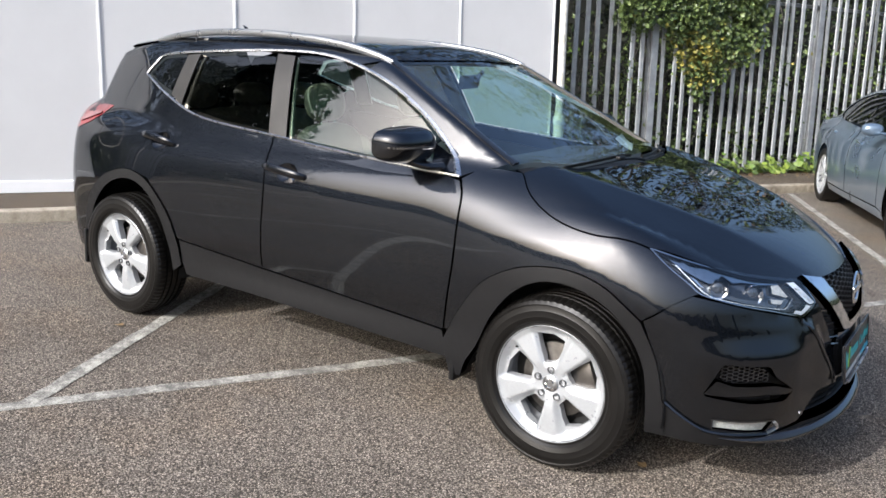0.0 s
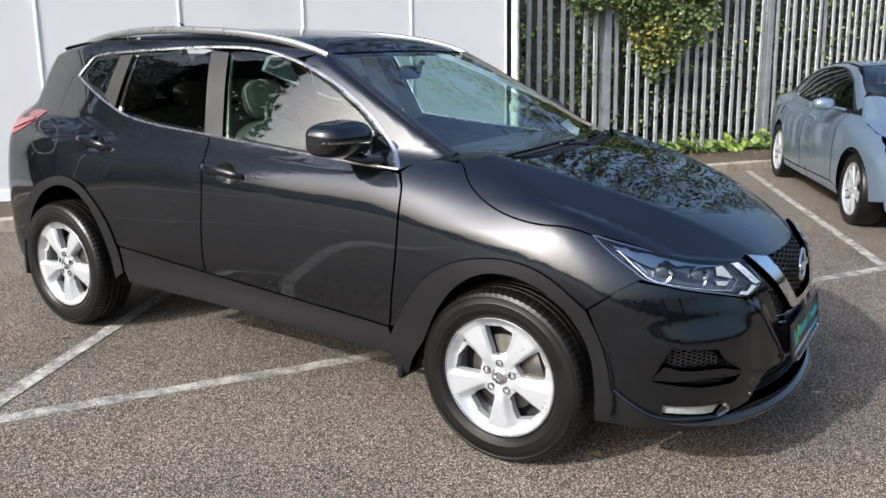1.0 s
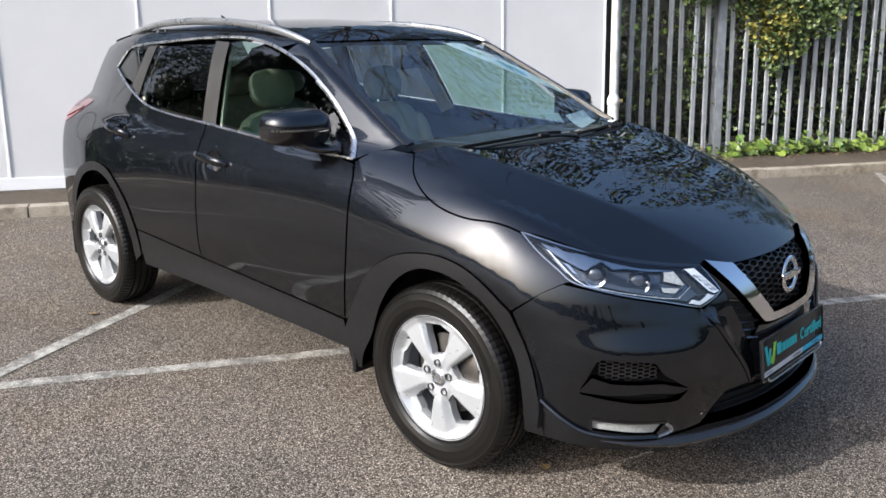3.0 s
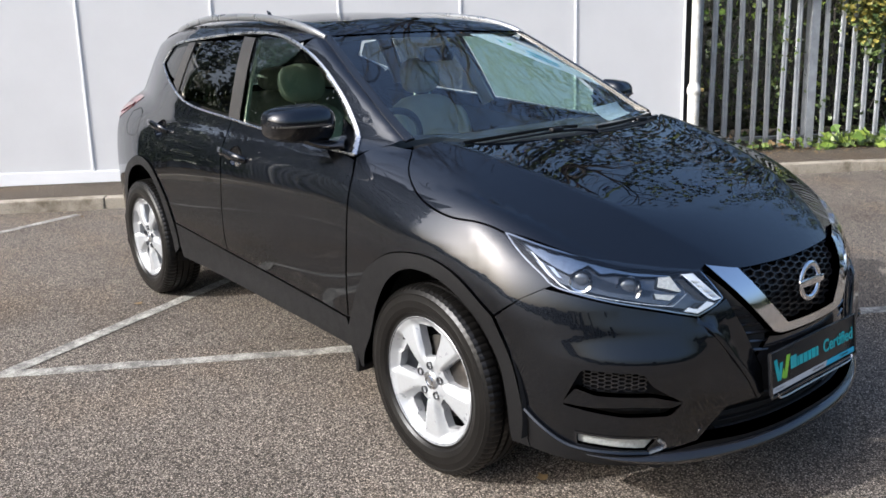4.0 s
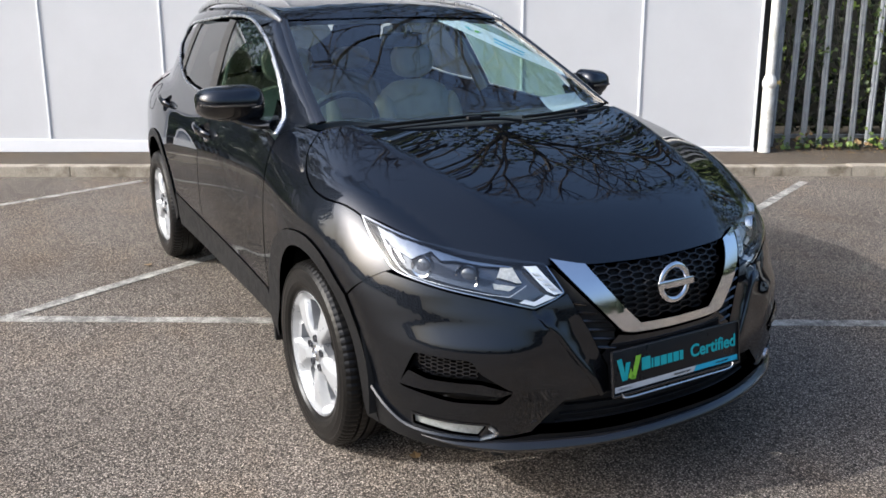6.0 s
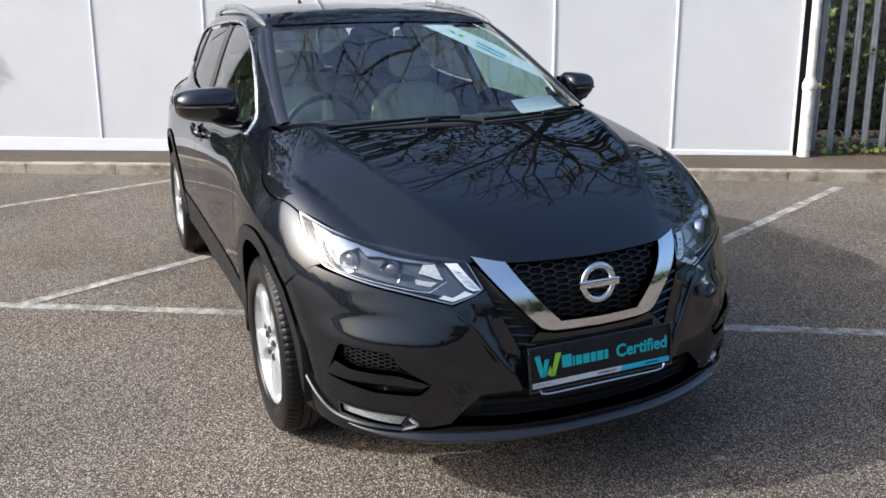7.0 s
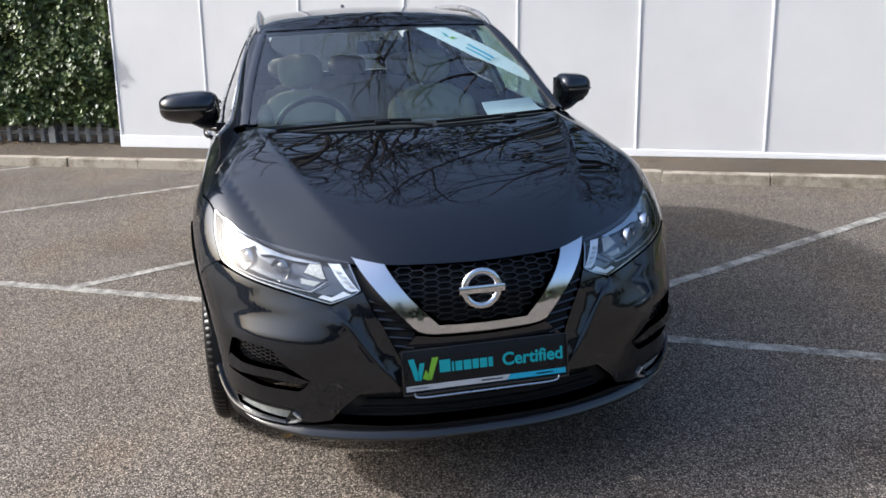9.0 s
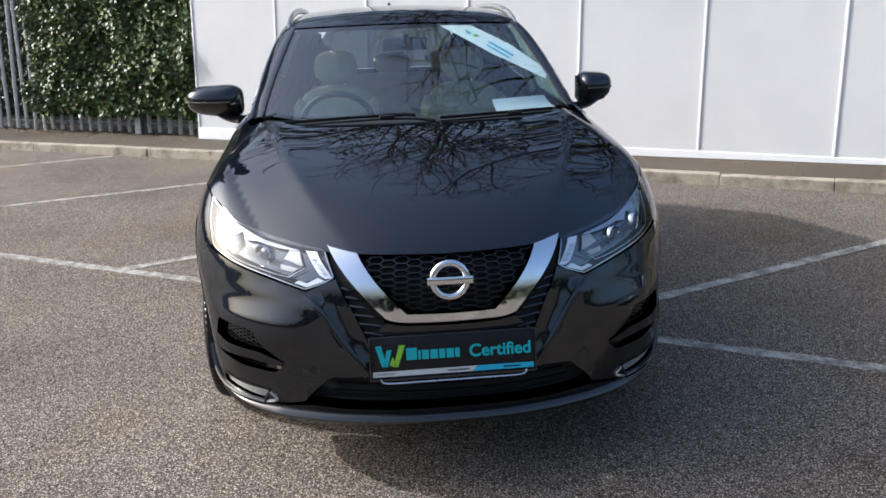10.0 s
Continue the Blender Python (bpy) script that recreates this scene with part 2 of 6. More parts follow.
def from_rear(q):
    t = q[:, 0] / ARC
    d = np.stack([-np.cos(t), np.sin(t), np.zeros(len(q))], 1)
    return d * 2.0 + np.stack([0 * t - 2.6, 0 * t, q[:, 1]], 1), -d


def skin(name, view, outline, material, parent, label="", holes=(), step=0.04, edge=0.02, gap=0.002, rise=0.0, depth=0.012, along=False, crown=0.0):
    """A panel: an outline thrown onto the body, raised by rise, with its edges turned in by depth."""
    o = shrink(dense(outline, edge), gap)
    hs = [shrink(dense(h, edge), -gap) for h in holes]
    uv, tri, loops = fill(o, hs, step)
    org, d = view(uv)
    p, ok = land(org, d)
    n = outward(p)
    q = p - d * rise if along else p + n * rise
    if crown:
        b = np.array(o)
        far = np.min(np.hypot(uv[:, None, 0] - b[None, :, 0], uv[:, None, 1] - b[None, :, 1]), 1)
        q = q + n * (crown * np.sqrt(np.clip(far / 0.02, 0, 1)))[:, None]
    verts, norms, faces = [tuple(v) for v in q], [tuple(v) for v in n], []
    # winding from the outward side
    for a, b, c in tri:
        w = np.cross(q[b] - q[a], q[c] - q[a])
        faces.append((a, b, c) if w @ n[a] > 0 else (a, c, b))
    if depth > 0:
        for loop in loops:
            k = len(loop)
            base = len(verts)
            ce = uv[loop].mean(0)
            for idx in loop:
                verts.append(tuple(q[idx]))
                norms.append((0, 0, 0))
                verts.append(tuple(q[idx] - n[idx] * depth))
                norms.append((0, 0, 0))
            for i in range(k):
                j = (i + 1) % k
                faces.append((base + 2 * i, base + 2 * j, base + 2 * j + 1, base + 2 * i + 1))
                e = Vector(q[loop[j]] - q[loop[i]]).cross(Vector(n[loop[i]]))
                for m in (2 * i, 2 * i + 1, 2 * j, 2 * j + 1):
                    norms[base + m] = tuple(Vector(norms[base + m]) + e)
        nb = len(q)
        norms = norms[:nb] + [tuple(Vector(v).normalized()) for v in norms[nb:]]
    return link_mesh(name, verts, faces, material, parent, label, normals=norms)


def mirror_outline(o):
    return [(-q[0], *q[1:]) for q in o][::-1]


# ---- materials ----
def material(name):
    m = bpy.data.materials.new(name)
    m.use_nodes = True
    nt = m.node_tree
    return m, nt, nt.nodes["Principled BSDF"]


def node(nt, kind, **values):
    n = nt.nodes.new(kind)
    for k, v in values.items():
        if k in n.inputs:
            n.inputs[k].default_value = v
    return n


def ramp(nt, source, stops):
    r = nt.nodes.new("ShaderNodeValToRGB")
    while len(r.color_ramp.elements) < len(stops):
        r.color_ramp.elements.new(0.5)
    for e, (pos, col) in zip(r.color_ramp.elements, stops):
        e.position, e.color = pos, (*col, 1) if len(col) == 3 else col
    nt.links.new(source, r.inputs[0])
    return r.outputs[0]


def grain(nt, scale, detail=4.0, rough=0.6, stretch=None, coord="Object"):
    tc = nt.nodes.new("ShaderNodeTexCoord")
    src = tc.outputs[coord]
    if stretch:
        mp = nt.nodes.new("ShaderNodeMapping")
        mp.inputs["Scale"].default_value = stretch
        nt.links.new(src, mp.inputs[0])
        src = mp.outputs[0]
    n = node(nt, "ShaderNodeTexNoise", Scale=scale, Detail=detail, Roughness=rough)
    nt.links.new(src, n.inputs["Vector"])
    return n.outputs["Fac"]


def bump(nt, bsdf, height, strength, distance=0.002):
    b = node(nt, "ShaderNodeBump", Strength=strength, Distance=distance)
    nt.links.new(height, b.inputs["Height"])
    nt.links.new(b.outputs[0], bsdf.inputs["Normal"])


def plain(name, color, rough=0.5, metal=0.0, vary=0.12, scale=30.0, bumpy=0.0, coat=0.0, spec=0.5):
    """A surface with fine variation of tone and gloss."""
    m, nt, b = material(name)
    g = grain(nt, scale)
    lo, hi = [max(c * (1 - vary), 0) for c in color], [min(c * (1 + vary), 1) for c in color]
    nt.links.new(ramp(nt, g, [(0.3, lo), (0.7, hi)]), b.inputs["Base Color"])
    r = ramp(nt, grain(nt, scale * 0.37, 5), [(0.3, (max(rough - 0.06, 0.02),) * 3), (0.7, (min(rough + 0.06, 1),) * 3)])
    nt.links.new(r, b.inputs["Roughness"])
    b.inputs["Metallic"].default_value, b.inputs["Coat Weight"].default_value, b.inputs["Coat Roughness"].default_value = metal, coat, 0.03
    b.inputs["Specular IOR Level"].default_value = spec
    if bumpy:
        bump(nt, b, grain(nt, scale * 6, 3), bumpy)
    return m


def paint_black():
    m, nt, b = material("black_car_paint")
    nt.links.new(ramp(nt, grain(nt, 900, 2), [(0.35, (0.0056, 0.0068, 0.0094)), (0.75, (0.0205, 0.0242, 0.0325))]), b.inputs["Base Color"])
    nt.links.new(ramp(nt, grain(nt, 3, 5), [(0.3, (0.42, 0.42, 0.42)), (0.75, (0.47, 0.47, 0.47))]), b.inputs["Roughness"])
    b.inputs["Metallic"].default_value = 1.0
    b.inputs["Specular Tint"].default_value = (0.3, 0.33, 0.38, 1)
    b.inputs["Coat Weight"].default_value, b.inputs["Coat Roughness"].default_value, b.inputs["Coat IOR"].default_value = 1.0, 0.010, 1.62
    bump(nt, b, grain(nt, 55, 2), 0.012, 0.0006)
    return m


def glass(name, tint, rough=0.0, least=0.07):
    """Thin sheet glass: a mirror at grazing angles, tinted see-through elsewhere."""
    m, nt, b = material(name)
    nt.nodes.remove(b)
    face = node(nt, "ShaderNodeLayerWeight", Blend=0.5)
    p = nt.nodes.new("ShaderNodeMath")
    p.operation, p.inputs[1].default_value = "POWER", 5.0
    f = nt.nodes.new("ShaderNodeMath")
    f.operation, f.inputs[1].default_value, f.inputs[2].default_value = "MULTIPLY_ADD", 0.92, least
    nt.links.new(face.outputs["Facing"], p.inputs[0])
    nt.links.new(p.outputs[0], f.inputs[0])
    t, g, mix = nt.nodes.new("ShaderNodeBsdfTransparent"), node(nt, "ShaderNodeBsdfGlossy", Roughness=rough), nt.nodes.new("ShaderNodeMixShader")
    t.inputs["Color"].default_value = (*tint, 1)
    g.inputs["Color"].default_value = (1, 1, 1, 1)
    nt.links.new(f.outputs[0], mix.inputs[0])
    nt.links.new(t.outputs[0], mix.inputs[1])
    nt.links.new(g.outputs[0], mix.inputs[2])
    nt.links.new(mix.outputs[0], nt.nodes["Material Output"].inputs["Surface"])
    return m


PAINT = paint_black()
CLAD = plain("grey_black_plastic", (0.0065, 0.0065, 0.007), 0.5, vary=0.15, scale=60, bumpy=0.25, spec=0.25)
SATIN = plain("pillar_film", (0.024, 0.0225, 0.021), 0.38, vary=0.1, scale=20)
GLOSS = plain("gloss_black_trim", (0.008, 0.008, 0.009), 0.12, vary=0.1, coat=0.6)
VOID = plain("dark_liner", (0.010, 0.010, 0.010), 0.85, vary=0.2, scale=40)
CHROME = plain("chrome", (0.80, 0.81, 0.83), 0.07, metal=1.0, vary=0.02)
SILVER = plain("satin_silver", (0.62, 0.63, 0.65), 0.28, metal=1.0, vary=0.04)
ALLOY = plain("silver_alloy_paint", (0.35, 0.36, 0.37), 0.32, metal=0.3, vary=0.04, scale=80, coat=0.4)
STEEL = plain("brake_steel", (0.13, 0.12, 0.11), 0.45, metal=1.0, vary=0.25, scale=25)
RUBBER = plain("tyre_rubber", (0.0046, 0.0042, 0.0038), 0.36, vary=0.25, scale=18, bumpy=0.25, spec=0.30)
GLASS = glass("clear_glass", (0.77, 0.88, 0.87), least=0.12)
SIDE_GLASS = glass("green_side_glass", (0.38, 0.54, 0.46), least=0.08)
TINTED = glass("privacy_glass", (0.10, 0.11, 0.11), least=0.05)
LENS = glass("lamp_lens", (0.93, 0.95, 0.96))
CREAM = plain("cream_leather", (0.50, 0.45, 0.36), 0.55, vary=0.1, scale=14, bumpy=0.2)
DASH = plain("dark_dashboard_plastic", (0.022, 0.023, 0.026), 0.6, vary=0.15, scale=40, bumpy=0.3)
WHITE_LAMP = plain("drl_diffuser", (0.85, 0.87, 0.90), 0.22, metal=0.35, vary=0.03)
PALE_LAMP = plain("clear_lamp_plastic", (0.20, 0.09, 0.09), 0.15, vary=0.1, coat=1.0)
RED = plain("red_lamp_plastic", (0.16, 0.005, 0.007), 0.12, vary=0.1, coat=1.0)

# ---- the place ----
def tarmac(name, tone=(1.0, 1.0, 1.0), gravel=190):
    """Worn open-textured tarmac: pale stone chips in dark binder, with damp and rusty patches."""
    m, nt, b = material(name)
    tc = nt.nodes.new("ShaderNodeTexCoord")
    cell = node(nt, "ShaderNodeTexVoronoi", Scale=gravel)
    nt.links.new(tc.outputs["Object"], cell.inputs["Vector"])
    chips = ramp(nt, cell.outputs["Color"], [(0.12, (0.05, 0.048, 0.045)), (0.42, (0.16, 0.153, 0.145)), (0.72, (0.37, 0.357, 0.337)), (0.93, (0.68, 0.66, 0.63))])
    joint = ramp(nt, cell.outputs["Distance"], [(0.25, (1.0, 1.0, 1.0)), (0.62, (0.27, 0.26, 0.25))])
    mid = ramp(nt, grain(nt, 48, 5, 0.7), [(0.3, (0.76, 0.75, 0.735)), (0.7, (1.15, 1.14, 1.125))])
    big = ramp(nt, grain(nt, 0.55, 6, 0.62), [(0.30, (0.68, 0.66, 0.63)), (0.5, (1.0, 0.985, 0.96)), (0.70, (1.20, 1.17, 1.13))])
    rust = ramp(nt, grain(nt, 0.9, 4, 0.55, stretch=(1, 1.7, 1)), [(0.48, (1.0, 1.0, 1.0)), (0.70, (1.04, 0.96, 0.86))])
    out = chips
    spots = ramp(nt, grain(nt, 2.6, 3, 0.5), [(0.22, (0.55, 0.54, 0.53)), (0.34, (1.0, 1.0, 1.0))])
    for layer in (joint, mid, big, rust, spots):
        mix = nt.nodes.new("ShaderNodeMix")
        mix.data_type, mix.blend_type = "RGBA", "MULTIPLY"
        mix.inputs[0].default_value = 1.0
        nt.links.new(out, mix.inputs[6])
        nt.links.new(layer, mix.inputs[7])
        out = mix.outputs[2]
    mix = nt.nodes.new("ShaderNodeMix")
    mix.data_type, mix.blend_type = "RGBA", "MULTIPLY"
    mix.inputs[0].default_value = 1.0
    nt.links.new(out, mix.inputs[6])
    mix.inputs[7].default_value = (*tone, 1)
    nt.links.new(mix.outputs[2], b.inputs["Base Color"])
    b.inputs["Roughness"].default_value = 0.9
    b.inputs["Specular IOR Level"].default_value = 0.25
    bump(nt, b, joint, 0.7, 0.004)
    return m


def worn_paint():
    """White road paint, worn through to the tarmac in patches."""
    m, nt, b = material("worn_line_paint")
    wear = grain(nt, 120, 5, 0.8)
    patch = grain(nt, 9, 6, 0.7)
    add = nt.nodes.new("ShaderNodeMath")
    add.operation = "ADD"
    half = nt.nodes.new("ShaderNodeMath")
    half.operation, half.inputs[1].default_value = "MULTIPLY", 0.5
    nt.links.new(wear, add.inputs[0])
    nt.links.new(patch, add.inputs[1])
    nt.links.new(add.outputs[0], half.inputs[0])
    nt.links.new(ramp(nt, half.outputs[0], [(0.44, (0.11, 0.105, 0.095)), (0.505, (0.25, 0.24, 0.21)), (0.56, (0.41, 0.395, 0.35)), (0.68, (0.54, 0.52, 0.465))]), b.inputs["Base Color"])
    b.inputs["Roughness"].default_value = 0.8
    bump(nt, b, wear, 0.5, 0.003)
    return m


def stained(name, color, stain, scale=2.0, rough=0.8, bumpy=0.5):
    m, nt, b = material(name)
    fine = ramp(nt, grain(nt, 90, 4, 0.7), [(0.3, tuple(c * 0.75 for c in color)), (0.7, tuple(min(c * 1.2, 1) for c in color))])
    mix = nt.nodes.new("ShaderNodeMix")
    mix.data_type = "RGBA"
    nt.links.new(ramp(nt, grain(nt, scale, 6, 0.65), [(0.45, (0, 0, 0)), (0.68, (1, 1, 1))]), mix.inputs[0])
    nt.links.new(fine, mix.inputs[6])
    mix.inputs[7].default_value = (*stain, 1)
    nt.links.new(mix.outputs[2], b.inputs["Base Color"])
    b.inputs["Roughness"].default_value = rough
    bump(nt, b, grain(nt, 120, 4), bumpy, 0.003)
    return m


TARMAC, PATH = tarmac("tarmac", (1.13, 1.05, 0.965)), tarmac("footway_tarmac", (0.82, 0.72, 0.60), 320)
LINE = worn_paint()
WALL_WHITE = plain("white_panel", (0.60, 0.60, 0.60), 0.42, vary=0.025, scale=2.2)
TRIM_WHITE = plain("white_trim", (0.80, 0.80, 0.80), 0.4, vary=0.02, scale=5)
KERB = stained("kerb_concrete", (0.34, 0.30, 0.235), (0.13, 0.105, 0.070), 5.0, bumpy=0.9)
GALV = plain("galvanised_steel", (0.31, 0.322, 0.328), 0.5, metal=0.35, vary=0.22, scale=7)
PIPE = stained("cream_pipe_paint", (0.66, 0.65, 0.60), (0.40, 0.38, 0.32), 8.0, 0.5, 0.1)
YELLOW = plain("yellowed_clip", (0.50, 0.36, 0.12), 0.6, vary=0.2)
DARK = plain("dark_board", (0.015, 0.015, 0.015), 0.9, vary=0.3)
SOIL = stained("leaf_litter_soil", (0.07, 0.055, 0.035), (0.03, 0.026, 0.018), 9.0, 0.95, 1.0)

bm = bmesh.new()
bmesh.ops.create_grid(bm, x_segments=4, y_segments=4, size=250)
tagged(part("ground", bm, TARMAC), "worn grey tarmac car park with faded markings", "ground", kind="structure")

# the wall's left end, its heading, and the plumb line of the buildings (the car park slopes)
WALL_X, WALL_Y, WALL_TURN = -7.289, -2.258, 60.98
PLUMB = Vector((-0.057, 0.031, 1.0))
WIDTH = 1.2076
ALONG = Vector((math.cos(radians(WALL_TURN)), math.sin(radians(WALL_TURN)), 0))
OUT = Vector((ALONG.y, -ALONG.x, 0))             # from the wall towards the car
AT_WALL = Matrix(((ALONG.x, OUT.x, PLUMB.x, WALL_X), (ALONG.y, OUT.y, PLUMB.y, WALL_Y), (0, 0, 1, 0), (0, 0, 0, 1)))


def at_wall(ob):
    """Sets a mesh, given along and out from the wall, into the world."""
    ob.data.transform(AT_WALL)
    ob.data.flip_normals()
    return ob


def parts_at_wall(ob):
    for child in list(ob.children):
        if child.data is not PALE_MESH:
            at_wall(child)
    return ob


TOP = 2.75
bm = bmesh.new()
box(bm, (0.0, -0.22, 0.06), (7 * WIDTH, -0.012, TOP))
wall = tagged(at_wall(part("wall_north", bm, WALL_WHITE, smooth=False)), "white panelled boundary wall", "wall", kind="structure")
for k in range(7):
    bm = bmesh.new()
    box(bm, (k * WIDTH + 0.004, -0.012, 0.10), ((k + 1) * WIDTH - 0.004, 0.0, TOP), 0.002)
    part("panel", bm, WALL_WHITE, wall, smooth=False)
for k in range(8):
    bm = bmesh.new()
    w = 0.011 if 0 < k < 7 else 0.022
    box(bm, (k * WIDTH - w + (w if k == 0 else 0), -0.004, 0.09), (k * WIDTH + w - (w if k == 7 else 0), 0.010, TOP), 0.003)
    part("cover_strip", bm, TRIM_WHITE, wall, smooth=False)
bm = bmesh.new()
box(bm, (-0.004, -0.01, 0.085), (7 * WIDTH + 0.004, 0.016, 0.225), 0.004)
for v in bm.verts:
    if v.co.z > 0.15:           # the footway rises along the wall
        v.co.z -= 0.100 * v.co.x / (7 * WIDTH)
part("skirting", bm, TRIM_WHITE, wall, smooth=False)
bm = bmesh.new()
box(bm, (-0.03, -0.24, TOP), (7 * WIDTH + 0.03, 0.03, TOP + 0.05), 0.006)
part("coping", bm, TRIM_WHITE, wall, smooth=False)
bm = bmesh.new()
box(bm, (7 * WIDTH, -0.20, 0.06), (7 * WIDTH + 0.10, -0.06, TOP))
tagged(at_wall(part("trim", bm, DARK, smooth=False)), "dark closing board at the wall's end", "trim", kind="structure")

# footway behind the kerb
bm = bmesh.new()
box(bm, (-16, -0.62, -0.1), (30, 0.745, 0.082))
tagged(at_wall(part("pavement", bm, PATH, smooth=False)), "brownish tarmac footway", "pavement", kind="structure")
bm = bmesh.new()
box(bm, (-16, -14, -0.1), (30, -0.6, 0.06))
tagged(at_wall(part("bank", bm, SOIL, smooth=False)), "bare soil behind the fence", "ground", kind="structure")
rng = random.Random(4)
kerb = tagged(new("kerb"), "pale weathered concrete kerb", "kerb", kind="structure")
u = -15.56
while u < 29:
    bm = bmesh.new()
    dz, dn = rng.uniform(-0.006, 0.006), rng.uniform(-0.006, 0.006)
    box(bm, (u + 0.0015, 0.75 + dn, -0.12), (u + 0.9105, 0.880 + dn, 0.094 + dz), 0.009)
    part("kerb_stone", bm, KERB, kerb, smooth=False)
    u += 0.912

# parking bays
def bay_line(x0, y0, x1, y1, width=0.080, lift=0.004):
    a, b = Vector((x0, y0)), Vector((x1, y1))
    d = (b - a).normalized()
    s = Vector((-d.y, d.x))
    n = max(2, int((b - a).length / 0.06))
    bm, rows = bmesh.new(), []
    for i in range(n + 1):
        c = a + d * (b - a).length * i / n
        w = [width / 2 * (1 + 0.22 * (noise.noise((c.x * 7, c.y * 7, k)) + 0.8 * noise.noise((c.x * 23, c.y * 23, k + 5)))) for k in (0, 3)]
        rows.append([bm.verts.new((*(c + s * w[0]), lift)), bm.verts.new((*(c - s * w[1]), lift))])
    for p, q in zip(rows, rows[1:]):
        bm.faces.new((p[0], p[1], q[1], q[0]))
    return tagged(part("bay_line", bm, LINE), "worn white painted bay line", "road marking", "bay lines", "structure")


bay_line(-6.6, -9.97, 3.2, 7.0, lift=0.0025)
for x, y, l, turn in ((-1.905, -1.835, 4.4, 115.0), (-3.60, -4.73, 4.42, 110.4), (-0.48, 0.63, 4.35, 112.9), (0.97, 3.15, 4.55, 114.6), (-5.06, -7.25, 4.4, 112.0), (2.45, 5.75, 4.4, 114.5)):
    bay_line(x, y, x + l * math.cos(radians(turn)), y + l * math.sin(radians(turn)))

# downpipe at the wall's end
pipe = thing("downpipe", "cream painted downpipe with a collar and yellowed clip", "pipe")
for name, mat, prof in (("lower_pipe", PIPE, [(0.0, 0.085), (0.062, 0.085), (0.064, 0.10), (0.060, 0.13), (0.060, 0.74), (0.0, 0.74)]), ("collar", PIPE, [(0.0, 0.735), (0.060, 0.735), (0.070, 0.75), (0.070, 0.80), (0.058, 0.83), (0.046, 0.86), (0.0, 0.86)]), ("upper_pipe", PIPE, [(0.0, 0.85), (0.045, 0.85), (0.045, 2.7), (0.0, 2.7)])):
    bm = bmesh.new()
    lathe(bm, prof, pose(8.555, 0.03, 0), n=28)
    part(name, bm, mat, pipe)
bm = bmesh.new()
box(bm, (8.555 + 0.03, 0.02, 0.77), (8.555 + 0.098, 0.07, 0.805), 0.006)
part("pipe_clip", bm, YELLOW, pipe)

# palisade fences
def pale_mesh():
    """A W-section steel pale with a split, pointed head."""
    bm = bmesh.new()
    prof = [(-0.034, -0.010), (-0.028, 0.004), (-0.012, 0.010), (0.0, 0.003), (0.012, 0.010), (0.028, 0.004), (0.034, -0.010)]
    rows = []
    for h, k in ((0.10, 1.0), (2.74, 1.0), (2.86, 0.35)):
        rows.append([bm.verts.new((x * k, y, h)) for x, y in prof] + [bm.verts.new((x * k * 0.92, y - 0.004, h)) for x, y in prof[::-1]])
    for a, b in zip(rows, rows[1:]):
        for i in range(len(a)):
            bm.faces.new((a[i], a[(i + 1) % len(a)], b[(i + 1) % len(b)], b[i]))
    me = bpy.data.meshes.new("pale")
    bmesh.ops.recalc_face_normals(bm, faces=bm.faces)
    bm.to_mesh(me)
    bm.free()
    me.materials.append(GALV)
    return me


PALE_MESH = pale_mesh()
FENCE_N, BAY = -0.25, 2.93
lean_z = PLUMB.normalized()
lean_x = -(ALONG - lean_z * ALONG.dot(lean_z)).normalized()
lean_y = lean_z.cross(lean_x)
LEAN = Matrix((lean_x, lean_y, lean_z)).transposed().to_4x4()


def fence(u_from, u_to, first_post, label):
    f = thing("palisade_fence", label, "fence", group="palisade fences")
    p = first_post
    while p > u_from:
        p -= BAY
    while p < u_to:
        if u_from < p < u_to:
            bm = bmesh.new()
            for lo, hi in (((p - 0.05, FENCE_N - 0.055, 0.05), (p + 0.05, FENCE_N - 0.047, 2.78)), ((p - 0.05, FENCE_N + 0.040, 0.05), (p + 0.05, FENCE_N + 0.050, 2.78)), ((p - 0.004, FENCE_N - 0.05, 0.05), (p + 0.004, FENCE_N + 0.045, 2.78))):
                box(bm, lo, hi, 0.0)
            part("post", bm, GALV, f, smooth=False)
        for k in range(1, 17):
            u = p + BAY * k / 17
            if u_from < u < u_to:
                o = new("pale", PALE_MESH)
                o.parent = f
                o.matrix_local = Matrix.Translation(AT_WALL @ Vector((u, FENCE_N + 0.022 + rng.uniform(-0.004, 0.004), rng.uniform(-0.012, 0.012)))) @ LEAN @ pose(0, 0, 0, rng.uniform(-0.5, 0.5), rng.uniform(-0.7, 0.7), rng.uniform(-4, 4))
        p += BAY
    for h in (0.20, 2.36):
        bm = bmesh.new()
        box(bm, (u_from, FENCE_N - 0.040, h - 0.022), (u_to, FENCE_N - 0.034, h + 0.022))
        box(bm, (u_from, FENCE_N - 0.034, h + 0.016), (u_to, FENCE_N + 0.004, h + 0.022))
        part("rail", bm, GALV, f, smooth=False)
    return parts_at_wall(f)


for made in (wall, kerb, pipe):
    parts_at_wall(made)
fence(8.72, 21.0, 10.10, "galvanised palisade fence with ivy growing through it")
fence(-6.3, -0.05, -1.18, "galvanised palisade fence swamped by a dense ivy hedge")

# ---- the black crossover ----
car = thing("car", "glossy black crossover with silver roof rails, parked on the tarmac", "car", pose(0, 0, 0))


def both(name, outline, mat, parent=None, label="", **kw):
    """The same panel on the right and the left side."""
    return [skin(name, from_side(s), outline, mat, parent or car, label, **kw) for s in (-1, 1)]


